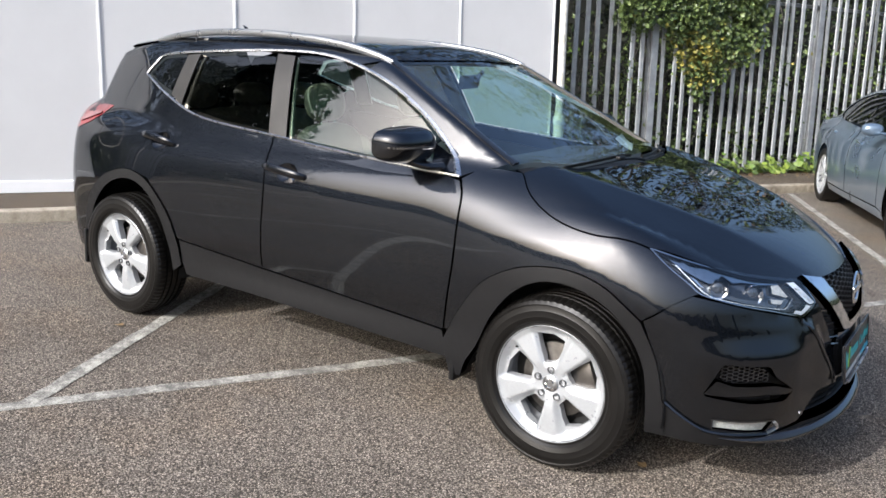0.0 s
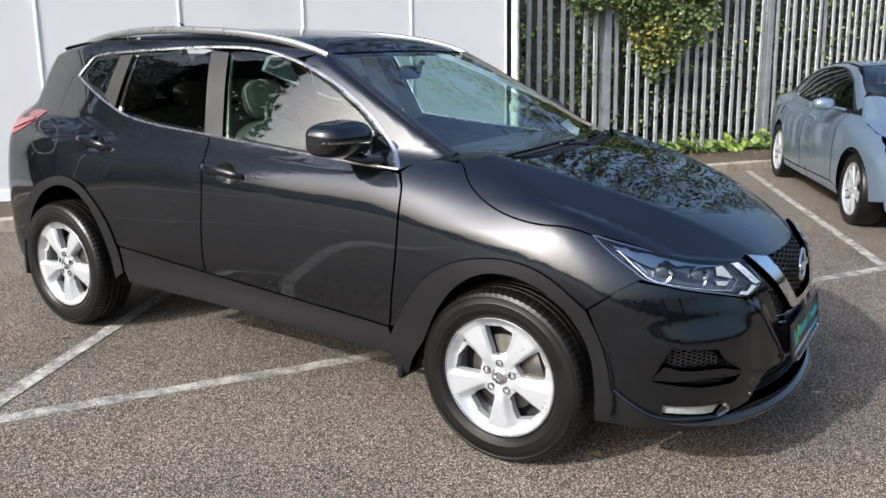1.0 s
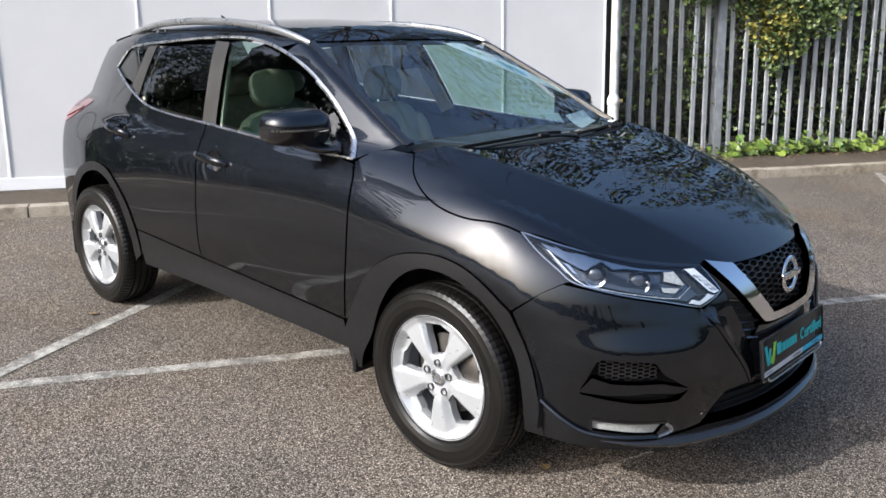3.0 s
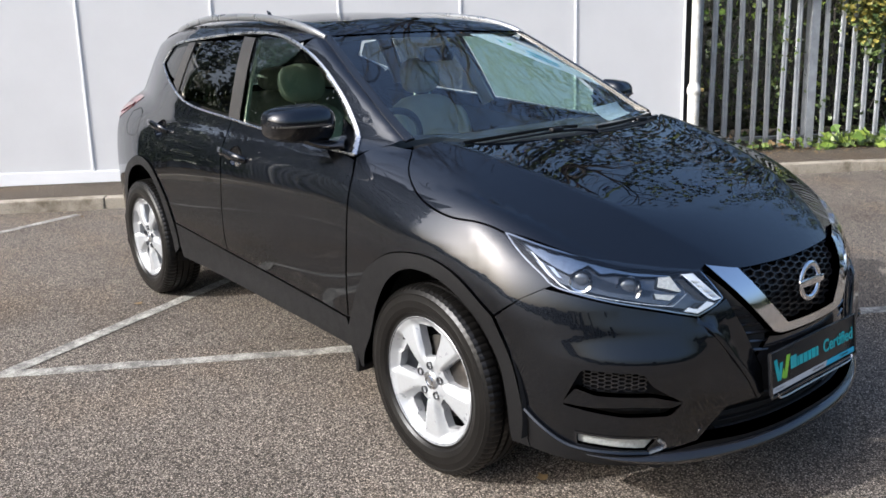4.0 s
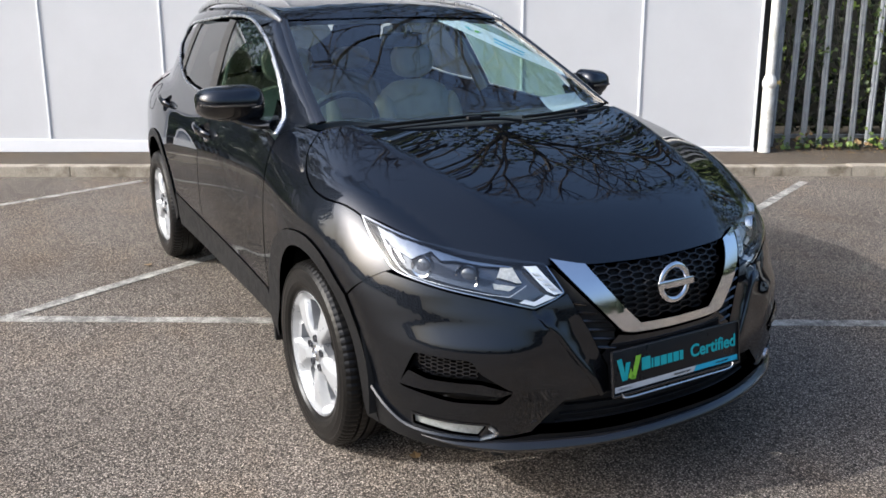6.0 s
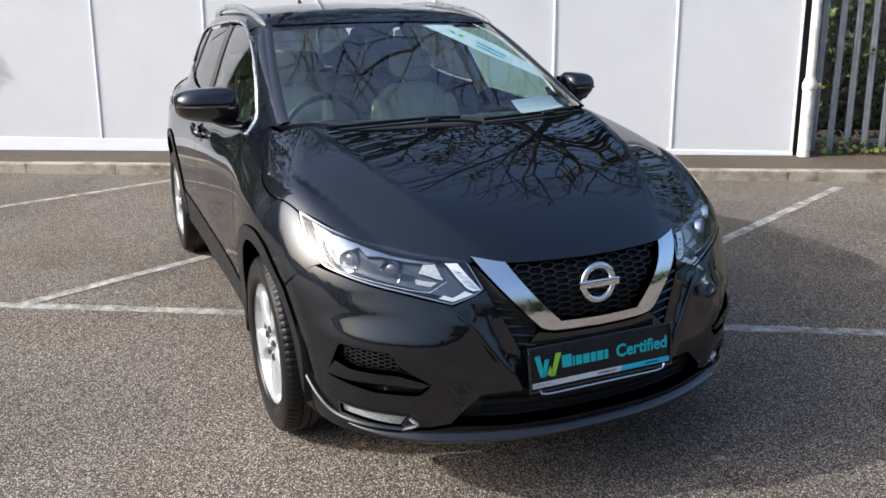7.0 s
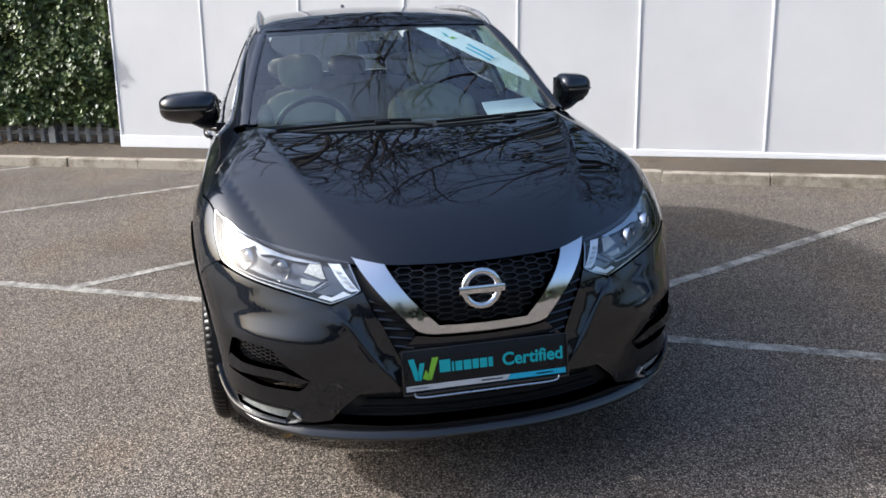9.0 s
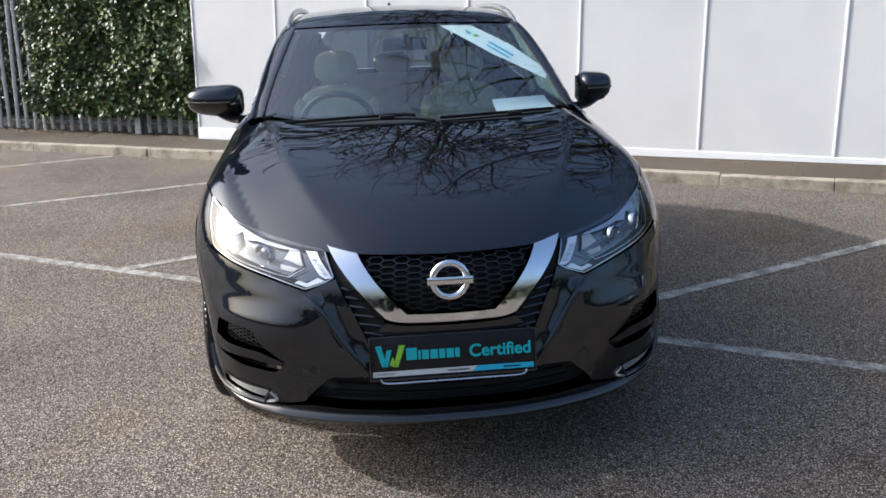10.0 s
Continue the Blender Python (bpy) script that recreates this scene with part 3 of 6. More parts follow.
DLO_TOP = [(-2.665, 1.315), (-2.61, 1.375), (-2.545, 1.418), (-2.30, 1.445), (-1.69, 1.480), (-1.32, 1.466), (-1.0, 1.383), (-0.76, 1.265), (-0.605, 1.152), (-0.497, 1.046)]
DLO_LOW = [(-0.497, 1.046), (-1.0, 1.066), (-1.56, 1.100), (-1.9, 1.118), (-2.14, 1.145), (-2.36, 1.207), (-2.52, 1.262), (-2.665, 1.315)]
top_line, low_line = [tuple(q) for q in bent(DLO_TOP, 5)], [tuple(q) for q in bent(DLO_LOW, 5)]
ARCH_F = [(-0.487, 0.395), (-0.445, 0.476), (-0.404, 0.547), (-0.313, 0.668), (-0.190, 0.748), (-0.073, 0.784), (0.061, 0.793), (0.191, 0.757), (0.326, 0.662)]
ARCH_F_REST = [(0.326, 0.662), (0.387, 0.530), (0.420, 0.390), (0.436, 0.250)]
ARCH_R = [(-2.125, 0.380), (-2.150, 0.510), (-2.216, 0.650), (-2.352, 0.780), (-2.49, 0.826), (-2.643, 0.811), (-2.82, 0.731), (-2.955, 0.607), (-3.01, 0.48), (-3.03, 0.33)]


def curve(points, n=5):
    return [tuple(q) for q in bent(points, n)]


def below(line, x0, x1):
    return [q for q in line if x0 < q[0] < x1]


HANDLES = {"front_door": (-1.272, 0.945), "rear_door": (-2.190, 0.990)}


def bowl(name, size=1.0, n=28):
    x0, z0 = HANDLES[name]
    return [(x0 - 0.115 + 0.066 * size * math.cos(a), z0 + 0.006 + 0.042 * size * math.sin(a)) for a in np.linspace(0, 2 * math.pi, n, endpoint=False)]


# doors
both("front_door", [(-0.487, 1.034)] + curve([(-0.487, 1.034), (-0.452, 0.96), (-0.452, 0.75), (-0.47, 0.6), (-0.492, 0.434)])[1:] + [(-0.93, 0.450), (-1.535, 0.480)]
     + curve([(-1.535, 0.480), (-1.530, 0.69), (-1.520, 0.87), (-1.540, 1.092)])[1:] + [q for q in below(low_line, -1.535, -0.5)][::-1], PAINT, holes=[bowl("front_door")])
both("rear_door", [(-1.545, 1.092)] + curve([(-1.545, 1.092), (-1.525, 0.87), (-1.535, 0.69), (-1.540, 0.480)])[1:] + [(-2.135, 0.516)]
     + curve([(-2.150, 0.520), (-2.216, 0.656), (-2.352, 0.786), (-2.40, 0.845), (-2.48, 0.925), (-2.57, 1.005), (-2.606, 1.070), (-2.59, 1.122), (-2.455, 1.222)])
     + [q for q in below(low_line, -2.45, -1.55)][::-1], PAINT, holes=[bowl("rear_door")])
# wings
HOOD_EDGE = [(-0.266, -0.712), (-0.18, -0.795), (-0.042, -0.843), (0.128, -0.846), (0.30, -0.803)]
SCREEN_SIDE = curve([(-1.045, -0.565), (-0.80, -0.613), (-0.55, -0.655), (-0.315, -0.685)])


def seen_from_side(line):
    """A line given from above, as heights on the body along x."""
    p, ok = land(*from_above(np.array(line, float)))
    return [(q[0], q[2]) for q in p]


hood_line = seen_from_side(curve(HOOD_EDGE))
pillar_line = seen_from_side([(q[0], q[1] + 0.006) for q in SCREEN_SIDE])
both("front_wing", [(-0.487, 1.040)] + curve([(-0.480, 1.036), (-0.446, 0.96), (-0.446, 0.75), (-0.464, 0.6), (-0.486, 0.436)])
     + curve(ARCH_F)[3:] + [(0.42, 0.735), (0.468, 0.766), (0.486, 0.776), (0.447, 0.806), (0.375, 0.853), (0.306, 0.900)] + hood_line[::-1] + [(-0.36, 1.090), (-0.44, 1.080)], PAINT, step=0.03)
# roof side, rear pillar and rear quarter in one pressing
both("rear_quarter_panel", [q for q in top_line[::-1] if q[0] < -1.12] + [(-2.665, 1.315)] + [q for q in low_line if q[0] < -2.46][::-1][1:] + [(-2.45, 1.226), (-2.582, 1.128), (-2.598, 1.07), (-2.562, 1.013), (-2.472, 0.932), (-2.392, 0.852), (-2.36, 0.80)]
     + curve(ARCH_R[4:9]) + [(-3.03, 0.48), (-3.34, 0.50), (-3.36, 0.95), (-3.28, 1.20), (-3.10, 1.40), (-2.9, 1.452), (-2.6, 1.497), (-2.2, 1.522), (-1.7, 1.528), (-1.35, 1.515), (-1.12, 1.476), pillar_line[0]], PAINT, step=0.035)


def resample(p, n):
    p = np.array(p, float)
    d = np.concatenate([[0], np.cumsum(np.linalg.norm(np.diff(p, axis=0), axis=1))])
    return np.stack([np.interp(np.linspace(0, d[-1], n), d, p[:, k]) for k in range(3)], 1)


def loft(name, a, b, mat, parent, n=44, m=9, label=""):
    """A strip of body between two lines that lie on it."""
    a, b = resample(a, n), resample(b, n)
    p = np.concatenate([a + (b - a) * k / (m - 1) for k in range(m)])
    for i in range(8):
        g = outward(p)
        p = p - g * np.clip(FORM[0](p[:, 0], p[:, 1], p[:, 2]), -0.03, 0.03)[:, None] * 0.8
    g = outward(p)
    faces = []
    for k in range(m - 1):
        for i in range(n - 1):
            q = (k * n + i, k * n + i + 1, (k + 1) * n + i + 1, (k + 1) * n + i)
            w = np.cross(p[q[1]] - p[q[0]], p[q[2]] - p[q[0]])
            faces.append(q if w @ g[q[0]] > 0 else q[::-1])
    return link_mesh(name, p, faces, mat, parent, label, normals=g)


for s in (-1, 1):
    foot, ok = land(*from_side(s)(np.array([q for q in top_line if q[0] > -1.125] + [(-0.465, 1.064), (-0.42, 1.080), (-0.37, 1.092)])))
    head, ok = land(*from_above(np.array([(q[0], -s * (q[1] + 0.006)) for q in SCREEN_SIDE])))
    loft("front_pillar", foot, head, PAINT, car)
# plastic cladding
both("sill_trim", [(-0.492, 0.4315), (-0.93, 0.4485), (-1.535, 0.4785), (-2.13, 0.5145), (-2.118, 0.40), (-2.09, 0.335), (-1.53, 0.335), (-0.93, 0.325), (-0.47, 0.318), (-0.478, 0.38)], CLAD, rise=0.004, depth=0.03)
both("wheel_arch_trim", [(-0.470, 0.318), (-0.478, 0.36)] + curve(ARCH_F)[:-1] + curve(ARCH_F_REST) + [(0.365, 0.250)] + curve([(0.365, 0.250), (0.360, 0.40), (0.33, 0.53), (0.25, 0.65), (0.15, 0.715), (0.05, 0.740), (-0.06, 0.728), (-0.165, 0.663), (-0.256, 0.548), (-0.319, 0.414), (-0.37, 0.33), (-0.40, 0.255)])[1:] + [(-0.455, 0.250)], CLAD, rise=0.007, depth=0.05)
both("wheel_arch_trim", curve(ARCH_R) + curve([(-2.97, 0.33), (-2.955, 0.45), (-2.888, 0.575), (-2.74, 0.707), (-2.60, 0.768), (-2.47, 0.772), (-2.35, 0.715), (-2.265, 0.60), (-2.215, 0.46), (-2.19, 0.335)]), CLAD, rise=0.007, depth=0.05)
# side windows and their pillars
FRONT_GLASS = [(-1.460, 1.108)] + curve([(-1.565, 1.460), (-1.515, 1.470), (-1.31, 1.455), (-1.018, 1.372), (-0.79, 1.258), (-0.675, 1.175)]) + [(-0.655, 1.064)] + [q for q in low_line if -1.45 < q[0] < -0.66]
both("front_side_window", [(q[0], q[1] + (0.012 if q in low_line else 0)) for q in FRONT_GLASS], SIDE_GLASS, rise=-0.006, depth=0.0)
both("rear_side_window", [(-1.585, 1.118), (-1.703, 1.456), (-1.9, 1.452)] + [(-2.246, 1.428), (-2.262, 1.196), (-2.14, 1.162), (-1.9, 1.132)], TINTED, rise=-0.006, depth=0.0)
both("quarter_window", rounded([(-2.375, 1.238), (-2.352, 1.422), (-2.545, 1.402), (-2.635, 1.318), (-2.52, 1.275)], 0.02), TINTED, rise=-0.006, depth=0.0)
both("centre_pillar_trim", [(-1.462, 1.092), (-1.578, 1.462), (-1.70, 1.468), (-1.583, 1.104)], SATIN, rise=-0.002, depth=0.02)
both("rear_pillar_trim", [(-2.264, 1.178), (-2.250, 1.438), (-2.350, 1.430), (-2.374, 1.225)], SATIN, rise=-0.002, depth=0.02)
both("mirror_base_panel", [(-0.652, 1.062), (-0.685, 1.165), (-0.60, 1.125), (-0.515, 1.055)], GLOSS, rise=0.0, depth=0.02)
# bonnet, roof, screens
HOOD_NOSE = [(0.30, -0.803), (0.49, -0.695), (0.62, -0.557), (0.715, -0.40), (0.762, -0.27), (0.782, -0.13), (0.788, 0.0)]
HOOD_BACK = [(-0.075, 0.0), (-0.08, -0.17), (-0.125, -0.44), (-0.19, -0.60), (-0.255, -0.70)]
hood_half = curve(HOOD_EDGE)[:-1] + curve(HOOD_NOSE)
hood_back = curve(HOOD_BACK)
skin("bonnet", from_above, hood_half + [(q[0], -q[1]) for q in hood_half[::-1][1:]] + [(q[0], -q[1]) for q in hood_back[::-1][1:]] + hood_back[:-1], PAINT, car, step=0.017, gap=0.0028, depth=0.02)
base = curve([(-0.165, 0.0), (-0.17, -0.17), (-0.20, -0.44), (-0.262, -0.60), (-0.315, -0.685)])
skin("cowl_panel", from_above, [(q[0], -q[1]) for q in hood_back[::-1]] + hood_back[1:] + base[::-1][:-1] + [(q[0], -q[1]) for q in base], CLAD, car, "black plastic scuttle panel", gap=0.004, rise=-0.022, depth=0.01)
SCREEN_TOP = curve([(-0.985, 0.0), (-0.995, -0.25), (-1.02, -0.45), (-1.045, -0.565)])
scr = base[:-1] + SCREEN_SIDE[::-1][:-1] + SCREEN_TOP[::-1]
skin("windscreen", from_above, scr[:-1] + [(q[0], -q[1]) for q in scr[::-1][:-1]], GLASS, car, "laminated windscreen glass", rise=-0.004, depth=0.0, step=0.06)
roof_half = SCREEN_TOP + curve([(-1.045, -0.565), (-1.3, -0.572), (-1.7, -0.57), (-2.3, -0.555), (-2.8, -0.52), (-3.06, -0.475)])[1:] + [(-3.15, -0.3), (-3.18, 0.0)]
skin("roof", from_above, roof_half + [(q[0], -q[1]) for q in roof_half[::-1][1:-1]], PAINT, car, step=0.07, rise=0.0)
# tail
skin("tailgate", from_rear, [(-0.66, 0.62), (0.66, 0.62), (0.72, 1.12), (-0.72, 1.12)], PAINT, car, step=0.07)
skin("rear_window", from_rear, [(-0.72, 1.12), (0.72, 1.12), (0.60, 1.46), (-0.60, 1.46)], TINTED, car, "tinted rear screen", rise=-0.003, depth=0.0, step=0.07)
skin("rear_bumper", from_rear, [(-1.05, 0.30), (1.05, 0.30), (1.05, 0.48), (0.95, 0.62), (-0.95, 0.62), (-1.05, 0.48)], PAINT, car, step=0.07)
for s in (-1, 1):
    lamp = skin("rear_lamp", from_side(s), [(-2.93, 1.122), (-3.04, 1.130), (-3.16, 1.118), (-3.22, 1.04), (-3.20, 0.985), (-3.12, 0.985), (-3.03, 1.020), (-2.94, 1.072)], RED, car, "red rear lamp cluster with a clear band", rise=0.002, depth=0.02)
    skin("clear_band", from_side(s), [(-2.96, 1.074), (-3.04, 1.045), (-3.13, 1.015), (-3.15, 1.034), (-3.07, 1.077), (-2.98, 1.088)], PALE_LAMP, lamp, rise=0.0055, depth=0.006)
# nose
WING_IN = [(-0.365, 0.718), (-0.332, 0.66), (-0.303, 0.612), (-0.245, 0.49), (-0.238, 0.410)]
LAMP_LOW = [(-0.876, 0.770), (-0.80, 0.752), (-0.70, 0.728), (-0.59, 0.705), (-0.46, 0.674)]
half = [(-0.94, 0.385), (-0.975, 0.53), (-1.026, 0.662), (-0.945, 0.735), (-0.885, 0.768)] + LAMP_LOW[1:] + WING_IN + [(-0.376, 0.398), (-0.43, 0.345), (-0.462, 0.305), (-0.54, 0.285), (-0.80, 0.298)]
INTAKE = rounded([(-0.825, 0.43), (-0.777, 0.545), (-0.625, 0.535), (-0.60, 0.495), (-0.515, 0.437), (-0.548, 0.402), (-0.67, 0.405)], 0.012)
FOG = rounded([(-0.790, 0.347), (-0.788, 0.304), (-0.605, 0.284), (-0.573, 0.333)], 0.006)
for s in (1, -1):
    f = (lambda o: o) if s == 1 else mirror_outline
    skin("front_bumper", from_front, f(half), PAINT, car, holes=[f(INTAKE), f(FOG)], step=0.03, gap=0.002, depth=0.025)
skin("front_splitter", from_front, [(-0.945, 0.25), (-0.94, 0.384), (-0.80, 0.297), (-0.60, 0.284), (-0.54, 0.284), (-0.44, 0.300), (-0.3, 0.296), (0, 0.300), (0.3, 0.296), (0.44, 0.300), (0.54, 0.284), (0.60, 0.284), (0.80, 0.297), (0.94, 0.384), (0.945, 0.25), (0.6, 0.232), (0.3, 0.232), (0, 0.234), (-0.3, 0.232), (-0.6, 0.232)], CLAD, car, "dark satin plastic splitter", rise=0.004, depth=0.05, step=0.035)
V_OUT = curve([(-0.418, 0.803), (-0.305, 0.698), (-0.215, 0.606), (-0.195, 0.592), (-0.15, 0.583), (0.0, 0.580)], 3)
V_IN = curve([(-0.304, 0.786), (-0.22, 0.695), (-0.145, 0.620), (-0.125, 0.612), (0.0, 0.609)], 3)
vee = V_OUT + mirror_outline(V_OUT)[1:] + mirror_outline(V_IN)[::-1][:-1] + V_IN[::-1]
skin("chrome_grille_trim", from_front, vee, CHROME, car, "wide V-shaped chrome trim", rise=0.015, depth=0.035, step=0.015, edge=0.012, crown=0.009)
skin("grille_backing", from_front, [(-0.30, 0.787), (-0.13, 0.612), (0.13, 0.612), (0.30, 0.787)], VOID, car, rise=-0.035, depth=0.0)


def on(view, points, rise=0.0):
    """Places and normals of outline points on the body."""
    q = np.array([p[:2] for p in points], float)
    o, d = view(q)
    p, ok = land(o, d)
    n = outward(p)
    return p + n * rise, n


def strip(name, view, points, width, thick, mat, parent, label="", rise=0.0, n=4):
    """A moulding of lens-shaped section along a line on the body."""
    p, nn = on(view, bent(points, n), rise)
    rows, faces = [], []
    for i in range(len(p)):
        t = p[min(i + 1, len(p) - 1)] - p[max(i - 1, 0)]
        s = np.cross(nn[i], t)
        s /= np.linalg.norm(s)
        rows += [p[i] - s * width / 2 - nn[i] * thick, p[i] - s * width / 2 + nn[i] * thick * 0.3, p[i] + nn[i] * thick, p[i] + s * width / 2 + nn[i] * thick * 0.3, p[i] + s * width / 2 - nn[i] * thick]
    for i in range(len(p) - 1):
        for j in range(4):
            a = 5 * i + j
            faces.append((a, a + 5, a + 6, a + 1))
    k = 5 * (len(p) - 1)
    faces += [(0, 1, 2, 3, 4), (k + 4, k + 3, k + 2, k + 1, k)]
    me = bmesh.new()
    vs = [me.verts.new(tuple(v)) for v in rows]
    for f in faces:
        me.faces.new([vs[i] for i in f])
    return part(name, me, mat, parent, label)


for s in (-1, 1):
    v = from_side(s)
    strip("window_chrome_strip", v, DLO_TOP, 0.014, 0.004, SILVER, car, "polished chrome window surround", rise=0.003)
    strip("window_chrome_strip", v, [(-0.86, 1.315), (-0.76, 1.262), (-0.612, 1.152), (-0.510, 1.048)], 0.018, 0.005, SILVER, car, "polished chrome window surround", rise=0.004)
    strip("window_chrome_strip", v, DLO_LOW, 0.010, 0.005, SILVER, car, "polished chrome waist strip", rise=0.004)
    strip("screen_moulding", from_above, [(q[0], s * -q[1]) for q in SCREEN_SIDE[::5]], 0.036, 0.006, GLOSS, car, rise=0.002)

# roof rails
RAIL = plain("silver_rail_paint", (0.34, 0.35, 0.36), 0.30, metal=0.8, vary=0.03, coat=0.3)
for s in (-1, 1):
    bm = bmesh.new()
    tube(bm, bent([(-1.03, s * 0.578, 1.462), (-1.12, s * 0.580, 1.484), (-1.28, s * 0.580, 1.517), (-1.55, s * 0.575, 1.545), (-1.9, s * 0.567, 1.556), (-2.25, s * 0.555, 1.549), (-2.52, s * 0.540, 1.525), (-2.66, s * 0.530, 1.502), (-2.74, s * 0.525, 1.492)], 5), 0.0135, 12, 1.3, taper=lambda u: 0.55 + 0.45 * min(1, u * 8, (1 - u) * 8))
    rail = part("roof_rail", bm, RAIL, car, "satin silver roof rail")
    for x in (-2.32,):
        bm = bmesh.new()
        zt = 1.568 - 0.23 * (x + 1.9) ** 2 * (0.5 if x > -1.9 else 0.35)
        box(bm, (x - 0.05, s * 0.562 - 0.010, zt - 0.085), (x + 0.05, s * 0.562 + 0.010, zt - 0.036), 0.006)
        part("rail_foot", bm, GLOSS, rail)

# wheels
BOLT = plain("dark_bolt_recess", (0.09, 0.09, 0.095), 0.4, metal=0.6, vary=0.3)


def wheel_face():
    """The five-spoke face of an alloy wheel, looking out along z."""
    outer = [(0.2215 * math.cos(a), 0.2215 * math.sin(a)) for a in np.linspace(0, 2 * math.pi, 96, endpoint=False)]
    holes = []
    for k in range(5):
        mid = radians(-90 + 39 + 72 * k)
        outl = [(rad, mid + radians(turn)) for rad, turn in ((0.088, -12), (0.135, -16), (0.175, -15), (0.190, 2), (0.197, 20), (0.14, 20.5), (0.082, 20))]
        holes.append([tuple(q) for q in rounded([(r * math.cos(a), r * math.sin(a)) for r, a in outl], 0.004, 2)])
    uv, tri, loops = fill(dense(outer, 0.02), [dense(h, 0.008) for h in holes], 0.007)
    r = np.hypot(uv[:, 0], uv[:, 1])
    ang = np.arctan2(uv[:, 1], uv[:, 0])
    off = (np.degrees(ang) + 90 - 39) % 72                 # degrees past the middle of an opening
    off = np.where(off > 36, off - 72, off)
    z = 0.082 - 0.016 * np.clip((0.09 - r) / 0.09, 0, 1) + 0.006 * np.sin(np.clip(r / 0.214, 0, 1) * math.pi)
    fade = np.clip((r - 0.06) / 0.04, 0, 1) * np.clip((0.224 - r) / 0.03, 0, 1)
    lee = np.clip((off + 25) / 9, 0, 1) * (off <= 2)      # a long slope down to one side, a short step on the other
    z = z - 0.026 * fade * np.where(off <= 2, lee, 0.7 * np.clip((24 - off) / 3.5, 0, 1))
    z = z + 0.010 * np.clip((r - 0.202) / 0.018, 0, 1)
    verts = [(u, w, h) for (u, w), h in zip(uv, z)]
    faces = []
    for a, b, c in tri:
        pa, pb, pc = (Vector(verts[i]) for i in (a, b, c))
        faces.append((a, b, c) if (pb - pa).cross(pc - pa).z > 0 else (a, c, b))
    for loop in loops:
        m = len(verts)
        for i in loop:
            verts.append(verts[i])
        for i in loop:
            x, y, h = verts[i]
            verts.append((x * 0.995, y * 0.995, h - 0.030))
        k = len(loop)
        for i in range(k):
            j = (i + 1) % k
            faces.append((m + i, m + j, m + k + j, m + k + i))
    return verts, faces


def build_wheel(at):
    """One road wheel: tyre, alloy rim with its cap and bolts, brake disc."""
    w = new("wheel")
    w.parent = car
    w.matrix_local = at
    bm = bmesh.new()
    prof = [(0.214, 0.072), (0.222, 0.090), (0.229, 0.094), (0.236, 0.093), (0.245, 0.101), (0.262, 0.107), (0.266, 0.1065), (0.285, 0.108), (0.289, 0.1065), (0.305, 0.104), (0.309, 0.1055), (0.322, 0.098), (0.330, 0.086), (0.3345, 0.070)]
    for h in (0.050, 0.018, -0.018, -0.050):
        prof += [(0.3360, h + 0.006), (0.3285, h + 0.0045), (0.3285, h - 0.0045), (0.3360, h - 0.006)]
    prof += [(0.3345, -0.070), (0.330, -0.086), (0.322, -0.098), (0.285, -0.108), (0.262, -0.107), (0.236, -0.093), (0.222, -0.090), (0.214, -0.072)]
    rings = lathe(bm, prof, n=240)
    for (radius, h), ring in zip(prof, rings):
        if radius > 0.321 and abs(h) < 0.100:
            for i, v in enumerate(ring):
                if (i + (1 if h > 0.03 else 0)) % 3 == 0 and (abs(h) > 0.024):
                    v.co.x, v.co.y = v.co.x * 0.991, v.co.y * 0.991
    tyre = part("tyre", bm, RUBBER, w, "worn black rubber tyre", angle=13)
    bm = bmesh.new()
    lathe(bm, [(0.2125, 0.070), (0.2185, 0.082), (0.2255, 0.0935), (0.2285, 0.0915), (0.2270, 0.086), (0.2200, 0.062), (0.205, 0.03), (0.200, -0.08), (0.215, -0.095)], n=80)
    part("rim_barrel", bm, ALLOY, w)
    verts, faces = wheel_face()
    link_mesh("rim", verts, faces, ALLOY, w, "five broad silver-painted alloy spokes", smooth=True)
    bm = bmesh.new()
    lathe(bm, [(0.0, 0.086), (0.012, 0.086), (0.026, 0.0845), (0.031, 0.081), (0.031, 0.060)], n=32)
    part("centre_cap", bm, SILVER, w)
    bm = bmesh.new()
    tube(bm, [(0.017 * math.cos(a), 0.017 * math.sin(a), 0.086) for a in np.linspace(0, 2 * math.pi, 24, endpoint=False)], 0.0028, 6, closed=True)
    part("cap_ring", bm, CHROME, w)
    for k in range(5):
        a = radians(-90 + 36 + 72 * k)
        bm = bmesh.new()
        lathe(bm, [(0.0, 0.0795), (0.0075, 0.0795), (0.0085, 0.0775), (0.0105, 0.0775), (0.0122, 0.0865), (0.0136, 0.0865), (0.0136, 0.05)], pose(0.055 * math.cos(a), 0.055 * math.sin(a), 0), n=14)
        part("wheel_bolt", bm, BOLT, w)
    bm = bmesh.new()
    lathe(bm, [(0.05, 0.035), (0.145, 0.020), (0.145, 0.008), (0.05, 0.0)], n=48)
    part("brake_disc", bm, STEEL, w, "rust-flecked steel brake disc")
    bm = bmesh.new()
    lathe(bm, [(0.0, -0.02), (0.198, -0.02)], n=40)
    part("hub_shield", bm, VOID, w)
    bm = bmesh.new()
    box(bm, (0.075, -0.06, 0.0), (0.165, 0.06, 0.045), 0.012, pose(0, 0, 0, 0, 0, 20))
    part("brake_caliper", bm, STEEL, w)
    bm = bmesh.new()
    tube(bm, [(-0.155, 0.10, 0.055), (-0.158, 0.105, 0.075)], 0.004, 6)
    part("valve", bm, RUBBER, w)


